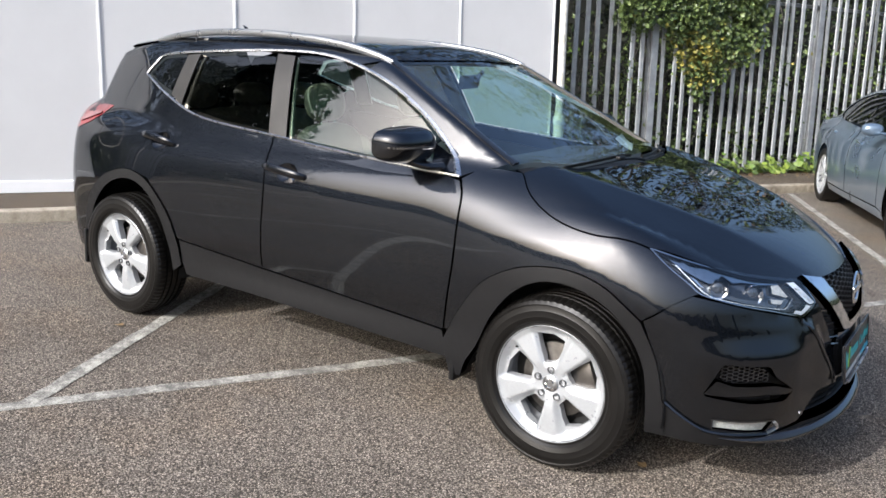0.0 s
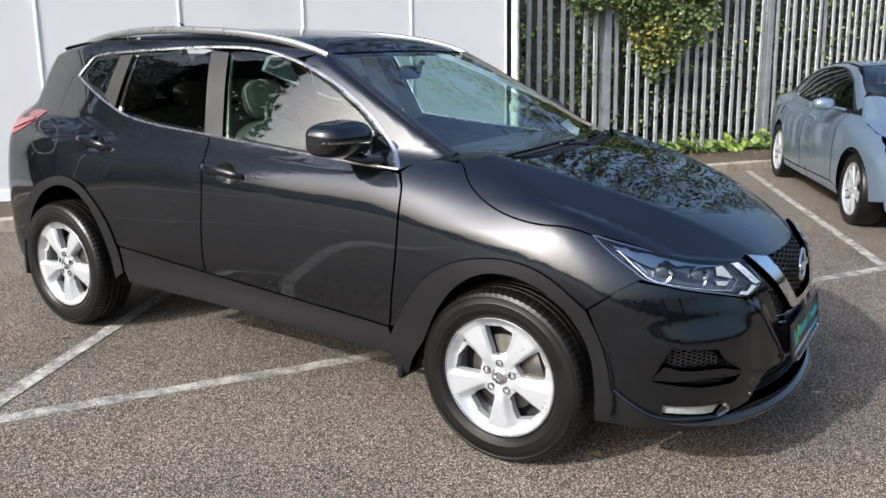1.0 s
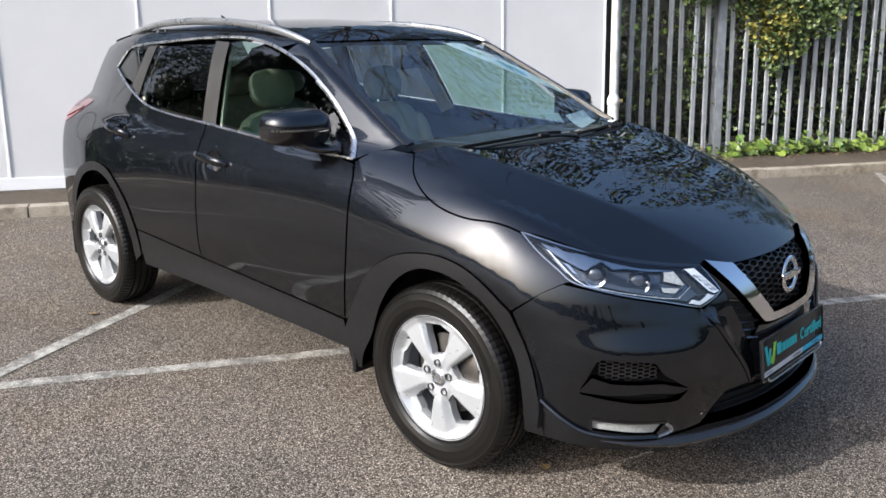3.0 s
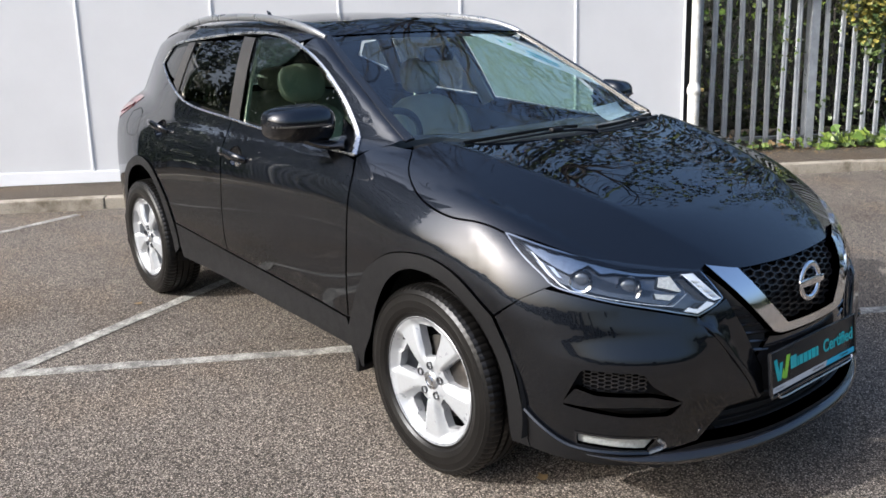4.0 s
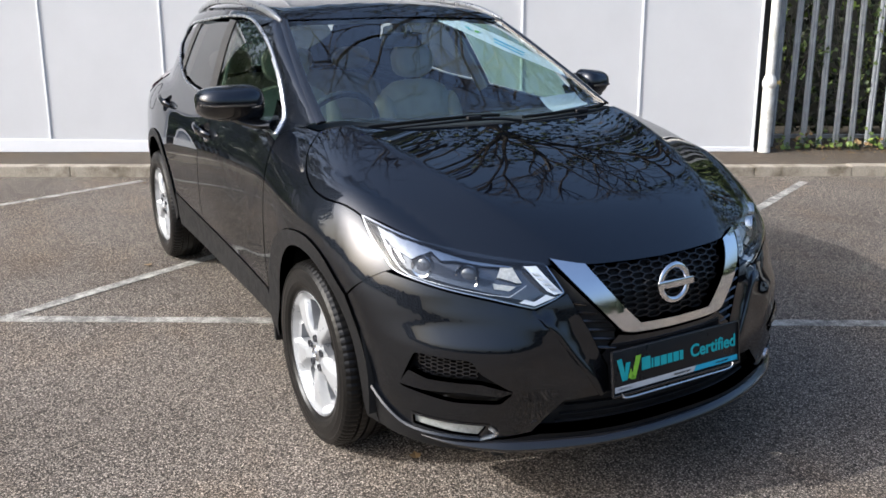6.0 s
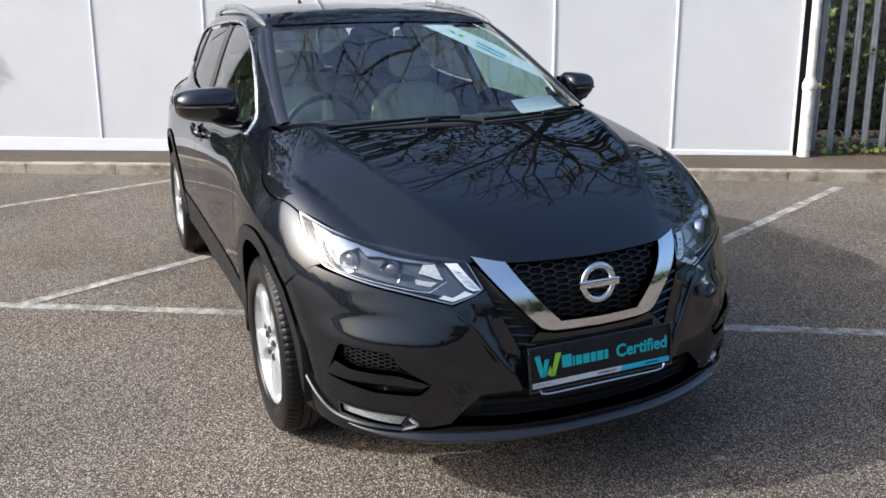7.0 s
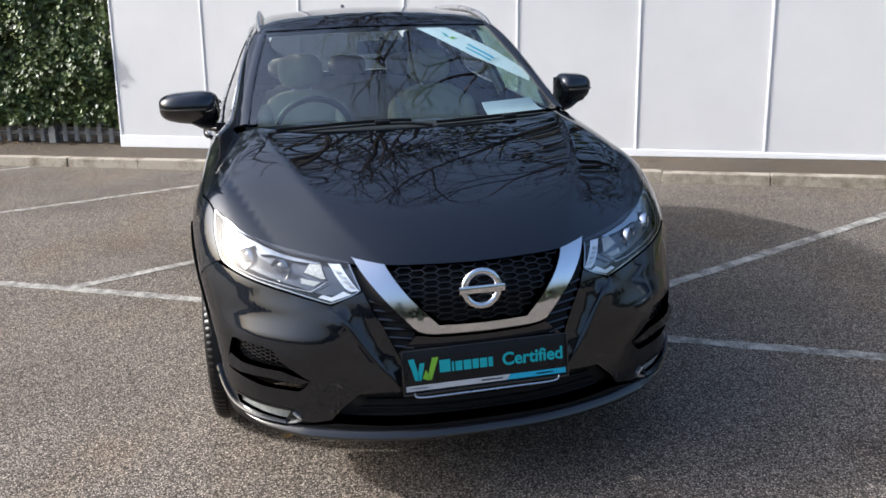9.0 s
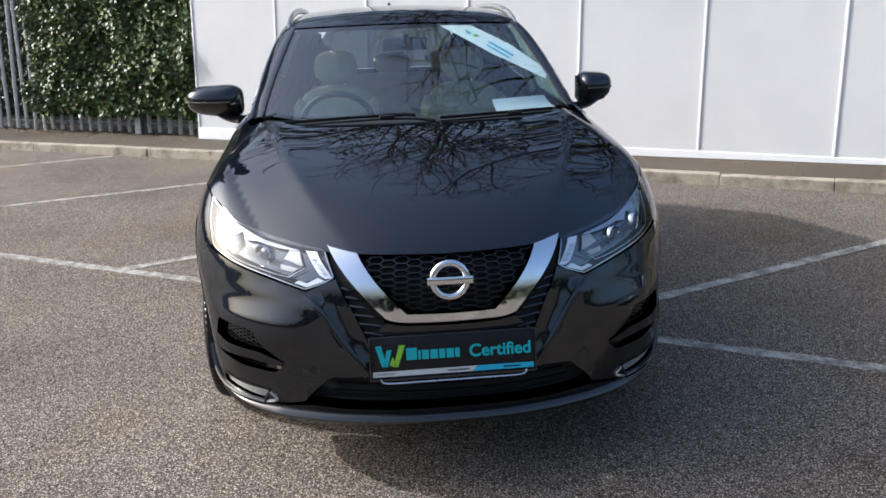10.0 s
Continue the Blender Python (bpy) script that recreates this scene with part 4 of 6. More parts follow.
for x in (0.0, -2.646):
    build_wheel(pose(x, -0.780, 0.3355, 90))
    build_wheel(pose(x, 0.780, 0.3355, 90, 0, 180))

# wheel wells, floor pan and mud flaps
for x, lo in ((0.02, -0.42), (-2.60, -0.42)):
    for s in (-1, 1):
        bm = bmesh.new()
        rows = []
        for a in np.linspace(radians(-8), radians(188), 24):
            rows.append([bm.verts.new((x + 0.415 * math.cos(a), s * y, 0.345 + 0.415 * math.sin(a))) for y in (0.85, 0.55)])
        rows2 = [bm.verts.new((x, s * 0.55, 0.345))]
        for i in range(len(rows) - 1):
            bm.faces.new((rows[i][0], rows[i + 1][0], rows[i + 1][1], rows[i][1]))
            bm.faces.new((rows[i][1], rows[i + 1][1], rows2[0]))
        part("wheel_liner", bm, VOID, car, "dark plastic wheel arch liner")
for name, lo, hi in (("floor_pan", (-2.18, -0.60, 0.23), (-0.40, 0.60, 0.36)), ("rear_floor_pan", (-3.38, -0.55, 0.24), (-2.18, 0.55, 0.42)), ("engine_undertray", (-0.40, -0.56, 0.19), (0.72, 0.56, 0.40))):
    bm = bmesh.new()
    box(bm, lo, hi, 0.02)
    part(name, bm, VOID, car, "dark underside of the car")
for s in (-1, 1):
    bm = bmesh.new()
    box(bm, (-0.452, s * 0.80 - 0.075, 0.225), (-0.425, s * 0.80 + 0.068, 0.44), 0.008)
    part("mud_flap", bm, CLAD, car, "black plastic mud flap")
    bm = bmesh.new()
    box(bm, (-3.02, s * 0.79 - 0.08, 0.22), (-2.995, s * 0.79 + 0.06, 0.42), 0.008)
    part("mud_flap", bm, CLAD, car, "black plastic mud flap")

# rear suspension under the car
bm = bmesh.new()
tube(bm, [(-2.72, -0.62, 0.27), (-2.74, 0.0, 0.26), (-2.72, 0.62, 0.27)], 0.035, 10)
part("rear_axle_beam", bm, STEEL, car, "dull steel rear axle beam")
for s in (-1, 1):
    bm = bmesh.new()
    tube(bm, [(-2.18, s * 0.56, 0.31), (-2.42, s * 0.60, 0.23), (-2.66, s * 0.64, 0.27)], 0.022, 8, 1.5)
    part("trailing_arm", bm, STEEL, car)
bm = bmesh.new()
tube(bm, bent([(-0.6, -0.10, 0.215), (-1.6, -0.10, 0.205), (-2.3, -0.22, 0.215), (-2.9, -0.42, 0.26), (-3.38, -0.46, 0.29)], 4), 0.028, 10)
part("exhaust_pipe", bm, STEEL, car, "dull steel exhaust pipe")

# door handles: a bowl pressed into the door, a bar across it
for s in (-1, 1):
    for door, (x0, z0) in HANDLES.items():
        v = from_side(s)
        p, n = on(v, [(x0, z0 - 0.002), (x0 - 0.035, z0 + 0.002), (x0 - 0.12, z0 + 0.009), (x0 - 0.20, z0 + 0.015), (x0 - 0.262, z0 + 0.018)])
        bm = bmesh.new()
        lift = [0.004, 0.032, 0.040, 0.036, 0.010]
        tube(bm, bent([p[i] + n[i] * lift[i] for i in range(5)], 4), 0.0185, 12, 0.55, taper=lambda u: 0.62 + 0.45 * math.sin(u * math.pi) ** 0.6, up=(0, s, 0))
        handle = part("door_handle", bm, PAINT, car)
        bm, rings = bmesh.new(), []
        for k in range(9):
            q, qn = on(v, bowl(door, max(0.02, 1.03 - k / 8)))
            q = q - qn * (0.003 + 0.026 * (1 - (1 - k / 8) ** 2.4))
            rings.append([bm.verts.new(tuple(w)) for w in q])
        for e, f in zip(rings, rings[1:]):
            for i in range(len(e)):
                bm.faces.new((e[i], e[(i + 1) % len(e)], f[(i + 1) % len(e)], f[i]))
        bm.faces.new(rings[-1])
        part("handle_recess", bm, PAINT, handle, "dished grip hollow")
        if x0 > -1.5 and s == -1:
            c, cn = on(v, [(x0 - 0.075, z0 - 0.022)], 0.004)
            bm = bmesh.new()
            lathe(bm, [(0.0, 0.006), (0.012, 0.005), (0.015, 0.0), (0.015, -0.01)], Matrix.Translation(c[0]) @ pose(0, 0, 0, 90), n=20)
            part("lock_barrel", bm, CHROME, handle)

# fuel flap
strip("fuel_flap_seam", from_side(-1), [(-2.86, 1.045), (-2.77, 1.068), (-2.67, 1.045), (-2.63, 0.99), (-2.635, 0.945), (-2.70, 0.925), (-2.80, 0.925), (-2.86, 0.97), (-2.86, 1.045)], 0.006, 0.0012, VOID, car)

# door mirrors
for s in (-1, 1):
    bm = bmesh.new()
    bmesh.ops.create_uvsphere(bm, u_segments=40, v_segments=24, radius=1.0)
    for v in bm.verts:
        x, y, z = v.co
        k = (abs(x) ** 2.9 + abs(y) ** 3.6 + abs(z) ** 3.4) ** (-1 / 3.3)
        x, y, z = x * k, y * k, z * k
        x = x * 0.110 * (1 - 0.38 * max(0.0, -z)) if x > 0 else x * 0.028
        t = (y + 1) / 2                     # 0 at the tip
        v.co = Vector((-0.735 + x * 1.1 + 0.03 * t, s * ((0.920 - 0.130 * y) if s < 0 else (0.898 - 0.086 * y)), 1.153 + z * (0.060 + 0.024 * t) + 0.010 * (1 - t) - 0.004))
    top, low = bm.copy(), bm
    bmesh.ops.bisect_plane(top, geom=top.verts[:] + top.edges[:] + top.faces[:], plane_co=(-0.7, 0, 1.160), plane_no=(0.03, 0, 1), clear_inner=True)
    bmesh.ops.bisect_plane(low, geom=low.verts[:] + low.edges[:] + low.faces[:], plane_co=(-0.7, 0, 1.160), plane_no=(0.03, 0, 1), clear_outer=True)
    mir = part("door_mirror", top, PAINT, car, "gloss black door mirror cover")
    part("mirror_lower_cover", low, GLOSS, mir)
    bm = bmesh.new()
    tube(bm, bent([(-0.60, s * 0.78, 1.075), (-0.64, s * 0.83, 1.075), (-0.69, s * 0.89, 1.095), (-0.70, s * 0.94, 1.11)], 4), 0.045, 12, 0.42)
    part("mirror_arm", bm, GLOSS, mir)
    bm = bmesh.new()
    for i in range(26 if s < 0 else 16):
        w = 0.93 - 1.5 * i / (25 if s < 0 else 15)              # from the tip towards the door
        y = (0.920 + 0.130 * w) if s < 0 else (0.898 + 0.086 * w)
        x = -0.735 + 0.121 * (1 - abs(w) ** 3.6) ** (1 / 2.9) + 0.03 * (1 - w) / 2
        box(bm, (x - 0.014, s * y - 0.0032, 1.152), (x + 0.003, s * y + 0.0032, 1.159), 0.001, segs=1)
    part("indicator_strip", bm, STEEL, mir, "ribbed indicator strip")
    bm = bmesh.new()
    box(bm, (-0.768, s * 0.895 - 0.07, 1.095), (-0.764, s * 0.895 + 0.07, 1.205), 0.0)
    part("mirror_glass", bm, CHROME, mir)

# headlamps
LAMP = curve([(-1.030, 0.905), (-0.965, 0.852), (-0.90, 0.805), (-0.862, 0.775), (-0.80, 0.757), (-0.70, 0.733), (-0.59, 0.710), (-0.468, 0.680)], 3) + curve([(-0.462, 0.679), (-0.40, 0.703), (-0.374, 0.720)], 2) + curve([(-0.376, 0.727), (-0.40, 0.762), (-0.428, 0.797)], 2) + curve([(-0.44, 0.799), (-0.64, 0.824), (-0.83, 0.858), (-1.02, 0.905)], 3)
PROJ = plain("projector_glass", (0.10, 0.11, 0.13), 0.04, vary=0.05, coat=1.0, metal=0.6)
LAMP_GREY = plain("lamp_housing_grey", (0.16, 0.165, 0.175), 0.11, metal=0.8, vary=0.2, scale=50)
FOG_IN = plain("fog_reflector_silver", (0.50, 0.50, 0.47), 0.35, metal=0.25, vary=0.25, scale=90)
LAMP_IN = plain("lamp_reflector", (0.50, 0.51, 0.53), 0.05, metal=1.0, vary=0.1, scale=60)
for s in (1, -1):
    f = (lambda o: o) if s == 1 else mirror_outline
    lamp = skin("headlamp", from_front, f(LAMP), LENS, car, "clear-lensed headlamp with a white daytime arrow", rise=0.001, depth=0.0, step=0.025, edge=0.012)
    skin("lamp_housing", from_front, f(LAMP), LAMP_GREY, lamp, gap=0.003, rise=-0.042, depth=0.0, step=0.03, along=True)
    skin("lamp_rim", from_front, f(LAMP), LAMP_IN, lamp, holes=[f([tuple(q) for q in shrink(dense(LAMP, 0.012), 0.0035)])], gap=0.0, rise=-0.002, depth=0.036, step=0.02, edge=0.012)
    skin("lamp_brow", from_front, f([(-1.005, 0.893), (-0.907, 0.872), (-0.817, 0.845), (-0.733, 0.825), (-0.635, 0.805), (-0.53, 0.790), (-0.535, 0.780), (-0.62, 0.786), (-0.70, 0.800), (-0.74, 0.800), (-0.775, 0.822), (-0.825, 0.800), (-0.870, 0.818), (-0.925, 0.845)]), LAMP_IN, lamp, "silvered upper reflector", rise=-0.022, depth=0.03, along=True, step=0.025, crown=0.006)
    skin("lamp_bowl", from_front, f([(-0.865, 0.812), (-0.825, 0.797), (-0.80, 0.776), (-0.72, 0.752), (-0.60, 0.730), (-0.575, 0.745), (-0.62, 0.757), (-0.70, 0.775), (-0.74, 0.790), (-0.78, 0.800)]), GLOSS, lamp, rise=-0.040, depth=0.012, along=True, step=0.025)
    skin("light_pipe", from_front, f([(-0.960, 0.862), (-0.938, 0.850), (-0.892, 0.810), (-0.853, 0.776), (-0.82, 0.759), (-0.721, 0.738), (-0.586, 0.713), (-0.532, 0.706), (-0.482, 0.737), (-0.487, 0.740), (-0.534, 0.7115), (-0.586, 0.7185), (-0.721, 0.7435), (-0.818, 0.7645), (-0.848, 0.781), (-0.886, 0.8145), (-0.934, 0.856)]), WHITE_LAMP, lamp, "thin white light guide", rise=-0.016, depth=0.010, along=True, step=0.02, edge=0.012)
    for k, fin in enumerate(([(-0.925, 0.832), (-0.880, 0.792), (-0.862, 0.786), (-0.905, 0.832)], [(-0.895, 0.822), (-0.858, 0.790), (-0.842, 0.787), (-0.872, 0.818)])):
        skin("lamp_fin", from_front, f(fin), CHROME, lamp, rise=-0.024 - 0.008 * k, depth=0.02, along=True, step=0.02, edge=0.012)
    skin("lamp_reflector", from_front, f([(-0.565, 0.788), (-0.527, 0.783), (-0.496, 0.741), (-0.512, 0.740), (-0.575, 0.757)]), FOG_IN, lamp, "silver indicator reflector", rise=-0.026, depth=0.03, along=True, step=0.02, edge=0.012, crown=0.005)
    skin("lamp_reflector", from_front, f([(-0.585, 0.742), (-0.515, 0.733), (-0.500, 0.737), (-0.535, 0.717), (-0.58, 0.725)]), FOG_IN, lamp, "silver indicator reflector", rise=-0.034, depth=0.02, along=True, step=0.02, edge=0.012)
    for arm in ([(-0.498, 0.790), (-0.455, 0.790), (-0.375, 0.716), (-0.404, 0.712), (-0.425, 0.722)], [(-0.404, 0.709), (-0.378, 0.713), (-0.462, 0.683), (-0.507, 0.695), (-0.490, 0.706), (-0.462, 0.699), (-0.428, 0.717)]):
        skin("daytime_light", from_front, f(arm), WHITE_LAMP, lamp, "white daytime running light", rise=-0.006, depth=0.014, along=True, step=0.02, edge=0.012, crown=0.004)
    for k in range(4):
        t0, t1 = 0.14 + 0.2 * k, 0.26 + 0.2 * k
        skin("light_cell", from_front, f([(-0.480 + 0.080 * t0, 0.782 - 0.064 * t0), (-0.462 + 0.080 * t0, 0.782 - 0.064 * t0), (-0.462 + 0.080 * t1, 0.782 - 0.064 * t1), (-0.480 + 0.080 * t1, 0.782 - 0.064 * t1)]), FOG_IN, lamp, rise=-0.0015, depth=0.004, along=True, step=0.02, edge=0.01, gap=0.001)
    for u, h, r in ((-0.787, 0.806, 0.026), (-0.650, 0.784, 0.029)):
        c, n = on(from_front, [(u * s, h)], -0.036)
        bm = bmesh.new()
        bmesh.ops.create_uvsphere(bm, u_segments=24, v_segments=14, radius=r)
        bmesh.ops.transform(bm, matrix=Matrix.Translation(c[0]) @ pose(0, 0, 0, 0, 0, math.degrees(u * s / ARC)) @ Matrix.Diagonal((0.5, 1, 1, 1)), verts=bm.verts)
        proj = part("projector_lens", bm, PROJ, lamp)
        bm = bmesh.new()
        m = Matrix.Translation(c[0]) @ Vector((math.cos(u * s / ARC), math.sin(u * s / ARC), 0)).to_track_quat("Z", "Y").to_matrix().to_4x4()
        lathe(bm, [(r + 0.002, 0.012), (r + 0.008, 0.016), (r + 0.010, 0.006), (r + 0.002, -0.02)], m, n=28)
        part("projector_ring", bm, CHROME, lamp)

GRILLE = plain("grille_plastic", (0.006, 0.006, 0.007), 0.35, vary=0.15)
# grille mesh of stretched hexagons
def hex_mesh(name, inside, cell_u, cell_v, u0, u1, v0, v1, rise, wide, deep, parent, mat):
    edges = set()
    cols, rows_n = int((u1 - u0) / (cell_u * 0.75)) + 2, int((v1 - v0) / cell_v) + 2
    for i in range(cols):
        for j in range(rows_n):
            cu, cv = u0 + i * cell_u * 0.75, v0 + (j + 0.5 * (i % 2)) * cell_v
            ring = [(cu + dx * cell_u, cv + dy * cell_v) for dx, dy in ((0.5, 0), (0.25, 0.5), (-0.25, 0.5), (-0.5, 0), (-0.25, -0.5), (0.25, -0.5))]
            for k in range(6):
                a, b = ring[k], ring[(k + 1) % 6]
                key = tuple(sorted(((round(a[0], 4), round(a[1], 4)), (round(b[0], 4), round(b[1], 4)))))
                if inside(*a) and inside(*b):
                    edges.add(key)
    edges = sorted(edges)
    pa, na = on(from_front, [e[0] for e in edges], rise)
    pb, nb = on(from_front, [e[1] for e in edges], rise)
    verts, faces = [], []
    for a, b, n in zip(pa, pb, na):
        t = b - a
        s = np.cross(t, n)
        s = s / np.linalg.norm(s) * wide / 2
        k = len(verts)
        e = t / np.linalg.norm(t) * wide * 0.3
        verts += [a - e - s, a - e + s, b + e + s, b + e - s, a - e - s * 1.5 - n * deep, a - e + s * 1.5 - n * deep, b + e + s * 1.5 - n * deep, b + e - s * 1.5 - n * deep]
        faces += [(k, k + 1, k + 2, k + 3), (k, k + 4, k + 5, k + 1), (k + 1, k + 5, k + 6, k + 2), (k + 2, k + 6, k + 7, k + 3), (k + 3, k + 7, k + 4, k)]
    return link_mesh(name, verts, faces, mat, parent, smooth=False)


V_EDGE = Curve((0.60, 0.128), (0.612, 0.135), (0.695, 0.222), (0.786, 0.304))
hex_mesh("grille_mesh", lambda u, v: 0.612 < v < 0.792 and abs(u) < V_EDGE(v) + 0.004, 0.058, 0.0185, -0.33, 0.33, 0.606, 0.80, -0.008, 0.0036, 0.014, car, GRILLE)
# slatted wings either side of the V
WING_HALF = [(-0.418, 0.798), (-0.372, 0.722), (-0.336, 0.66), (-0.306, 0.612), (-0.262, 0.525), (-0.215, 0.520), (-0.215, 0.600), (-0.31, 0.695), (-0.405, 0.797)]
for s in (1, -1):
    f = (lambda o: o) if s == 1 else mirror_outline
    skin("grille_wing", from_front, f(WING_HALF), VOID, car, "dark slatted grille wing", rise=-0.016, depth=0.0, gap=-0.004)
    for k in range(6):
        h = 0.545 + 0.028 * k
        i0, i1 = -(0.272 + 0.0145 * k * 1.06 - 0.002 * (k > 3)), -(0.214 + 0.031 * max(k - 2, 0))
        strip("grille_slat", from_front, [(s * i0, h + 0.004), (s * (i0 + i1) / 2, h), (s * i1, h - 0.004)], 0.010, 0.006, GLOSS, car, rise=-0.006, n=2)
# number plate plinth, lower intake
PLINTH = [(-0.238, 0.410), (-0.243, 0.49), (-0.262, 0.527), (-0.205, 0.580), (-0.15, 0.571), (0, 0.568), (0.15, 0.571), (0.205, 0.580), (0.262, 0.527), (0.243, 0.49), (0.238, 0.410), (0, 0.402)]
skin("plate_plinth", from_front, PLINTH, GLOSS, car, "gloss black plinth", rise=-0.002, depth=0.02, gap=0.001)
skin("lower_intake", from_front, [(-0.376, 0.396), (-0.23, 0.404), (0, 0.398), (0.23, 0.404), (0.376, 0.396), (0.462, 0.303), (0.44, 0.292), (0.3, 0.280), (0, 0.285), (-0.3, 0.280), (-0.44, 0.292), (-0.462, 0.303)], VOID, car, "dark lower air intake", rise=-0.055, depth=0.0, gap=-0.01)
for h in (0.318, 0.345, 0.372):
    strip("intake_bar", from_front, [(-0.40 + (h - 0.3) * 0.5, h), (-0.2, h), (0, h), (0.2, h), (0.40 - (h - 0.3) * 0.5, h)], 0.007, 0.006, CLAD, car, rise=-0.030, n=3)
# fog lamps and corner intakes
for s in (1, -1):
    f = (lambda o: o) if s == 1 else mirror_outline
    skin("intake_pocket", from_front, f(INTAKE), VOID, car, rise=-0.055, depth=0.0, gap=-0.006, along=True)
    hex_mesh("intake_mesh", (lambda u, v, s=s: 0.470 < v < 0.541 and 0.598 < -u * s < 0.785), 0.024, 0.013, -0.80 if s == 1 else 0.58, -0.58 if s == 1 else 0.80, 0.468, 0.545, -0.024, 0.004, 0.008, car, GLOSS)
    skin("intake_blade", from_front, f(rounded([(-0.826, 0.436), (-0.792, 0.487), (-0.74, 0.470), (-0.60, 0.466), (-0.513, 0.440), (-0.545, 0.428), (-0.64, 0.438), (-0.75, 0.432)], 0.006)), PAINT, car, rise=0.004, depth=0.03, gap=0.0, crown=0.012, edge=0.012, step=0.015)
    fog = skin("fog_lamp", from_front, f(FOG), LENS, car, "clear slim fog lamp", rise=-0.004, depth=0.0, gap=0.002)
    skin("fog_reflector", from_front, f(FOG), FOG_IN, fog, rise=-0.012, depth=0.0, gap=0.0, along=True)
    skin("fog_bezel", from_front, f(FOG), GLOSS, fog, holes=[f([tuple(q) for q in shrink(dense(FOG, 0.01), 0.003)])], gap=-0.002, rise=0.002, depth=0.02, edge=0.01, step=0.015)
    strip("fog_blade", from_front, [(s * -0.575, 0.325), (s * -0.555, 0.300), (s * -0.60, 0.281)], 0.010, 0.004, SILVER, car, rise=0.004)
    bm = bmesh.new()
    c, n = on(from_front, [(s * -0.455, 0.335)], 0.0)
    lathe(bm, [(0.0, 0.004), (0.009, 0.003), (0.011, -0.004)], Matrix.Translation(c[0]) @ Vector(n[0]).to_track_quat("Z", "Y").to_matrix().to_4x4(), n=16)
    part("parking_sensor", bm, GLOSS, car)

# raised edges of the nose beside the grille
for s in (1, -1):
    strip("bumper_edge", from_front, [(s * -0.470, 0.668), (s * -0.425, 0.640), (s * -0.372, 0.575), (s * -0.310, 0.490), (s * -0.262, 0.410)], 0.020, 0.0045, PAINT, car, rise=0.001)

for s in (1, -1):
    strip("lip_edge", from_front, [(s * -0.935, 0.387), (s * -0.87, 0.338), (s * -0.80, 0.301), (s * -0.70, 0.291), (s * -0.60, 0.286)], 0.011, 0.006, PAINT, car, rise=0.008)

# the lip stands forward under the lower intake
p, n = on(from_front, bent([(-0.76, 0.275), (-0.66, 0.267), (-0.56, 0.262), (-0.46, 0.260), (-0.25, 0.262), (0.0, 0.264), (0.25, 0.262), (0.46, 0.260), (0.56, 0.262), (0.66, 0.267), (0.76, 0.275)], 5), 0.004)
bm = bmesh.new()
tube(bm, p, 0.030, 12, 0.72, taper=lambda u: 0.08 + 0.92 * min(1, u * 4.5, (1 - u) * 4.5))
part("front_lip", bm, GLOSS, car, "dark satin plastic lip")

# round badge
c, n = on(from_front, [(0.0, 0.706)], 0.016)
turn = Matrix.Translation(c[0]) @ Vector((0.97, 0, 0.10)).to_track_quat("Z", "Y").to_matrix().to_4x4()
bm = bmesh.new()
ring = [(0.055 * math.cos(a), 0.055 * math.sin(a), 0) for a in np.linspace(0, 2 * math.pi, 48, endpoint=False)]
tube(bm, ring, 0.0105, 10, 0.6, closed=True)
bmesh.ops.transform(bm, matrix=turn, verts=bm.verts)
badge = part("badge", bm, CHROME, car, "round chrome badge with a plain cross bar")
bm = bmesh.new()
box(bm, (-0.074, -0.0125, -0.006), (0.074, 0.0125, 0.006), 0.004, turn @ pose(0, 0, 0.004, 0, 0, 90) if abs((turn.to_3x3() @ Vector((1, 0, 0))).y) < 0.5 else turn @ pose(0, 0, 0.004))
part("badge_bar", bm, CHROME, badge)

# ---- plate, wipers and the inside of the car ----
TEAL = plain("teal_ink", (0.02, 0.42, 0.45), 0.4, vary=0.05)
GREEN = plain("green_ink", (0.25, 0.55, 0.04), 0.4, vary=0.05)
CYAN = plain("cyan_ink", (0.03, 0.42, 0.62), 0.4, vary=0.05)
PALE = plain("pale_grey_ink", (0.55, 0.57, 0.58), 0.4, vary=0.05)
PAPER = plain("white_paper", (0.78, 0.80, 0.80), 0.6, vary=0.03)
PLATE = plain("black_acrylic", (0.008, 0.009, 0.011), 0.3, vary=0.1, spec=0.3)


def bars(parent, at, items):
    """Flat printed shapes on a sheet: each a quad in the sheet's y (across) and z (up)."""
    for name, mat, quad in items:
        bm = bmesh.new()
        lo = [bm.verts.new(at @ Vector((0.0, y, z))) for y, z in quad]
        hi = [bm.verts.new(at @ Vector((0.0012, y, z))) for y, z in quad]
        bm.faces.new(hi)
        for i in range(len(lo)):
            bm.faces.new((lo[i], lo[(i + 1) % len(lo)], hi[(i + 1) % len(hi)], hi[i]))
        part(name, bm, mat, parent, smooth=False)


def rect(y0, y1, z0, z1):
    return [(y0, z0), (y1, z0), (y1, z1), (y0, z1)]


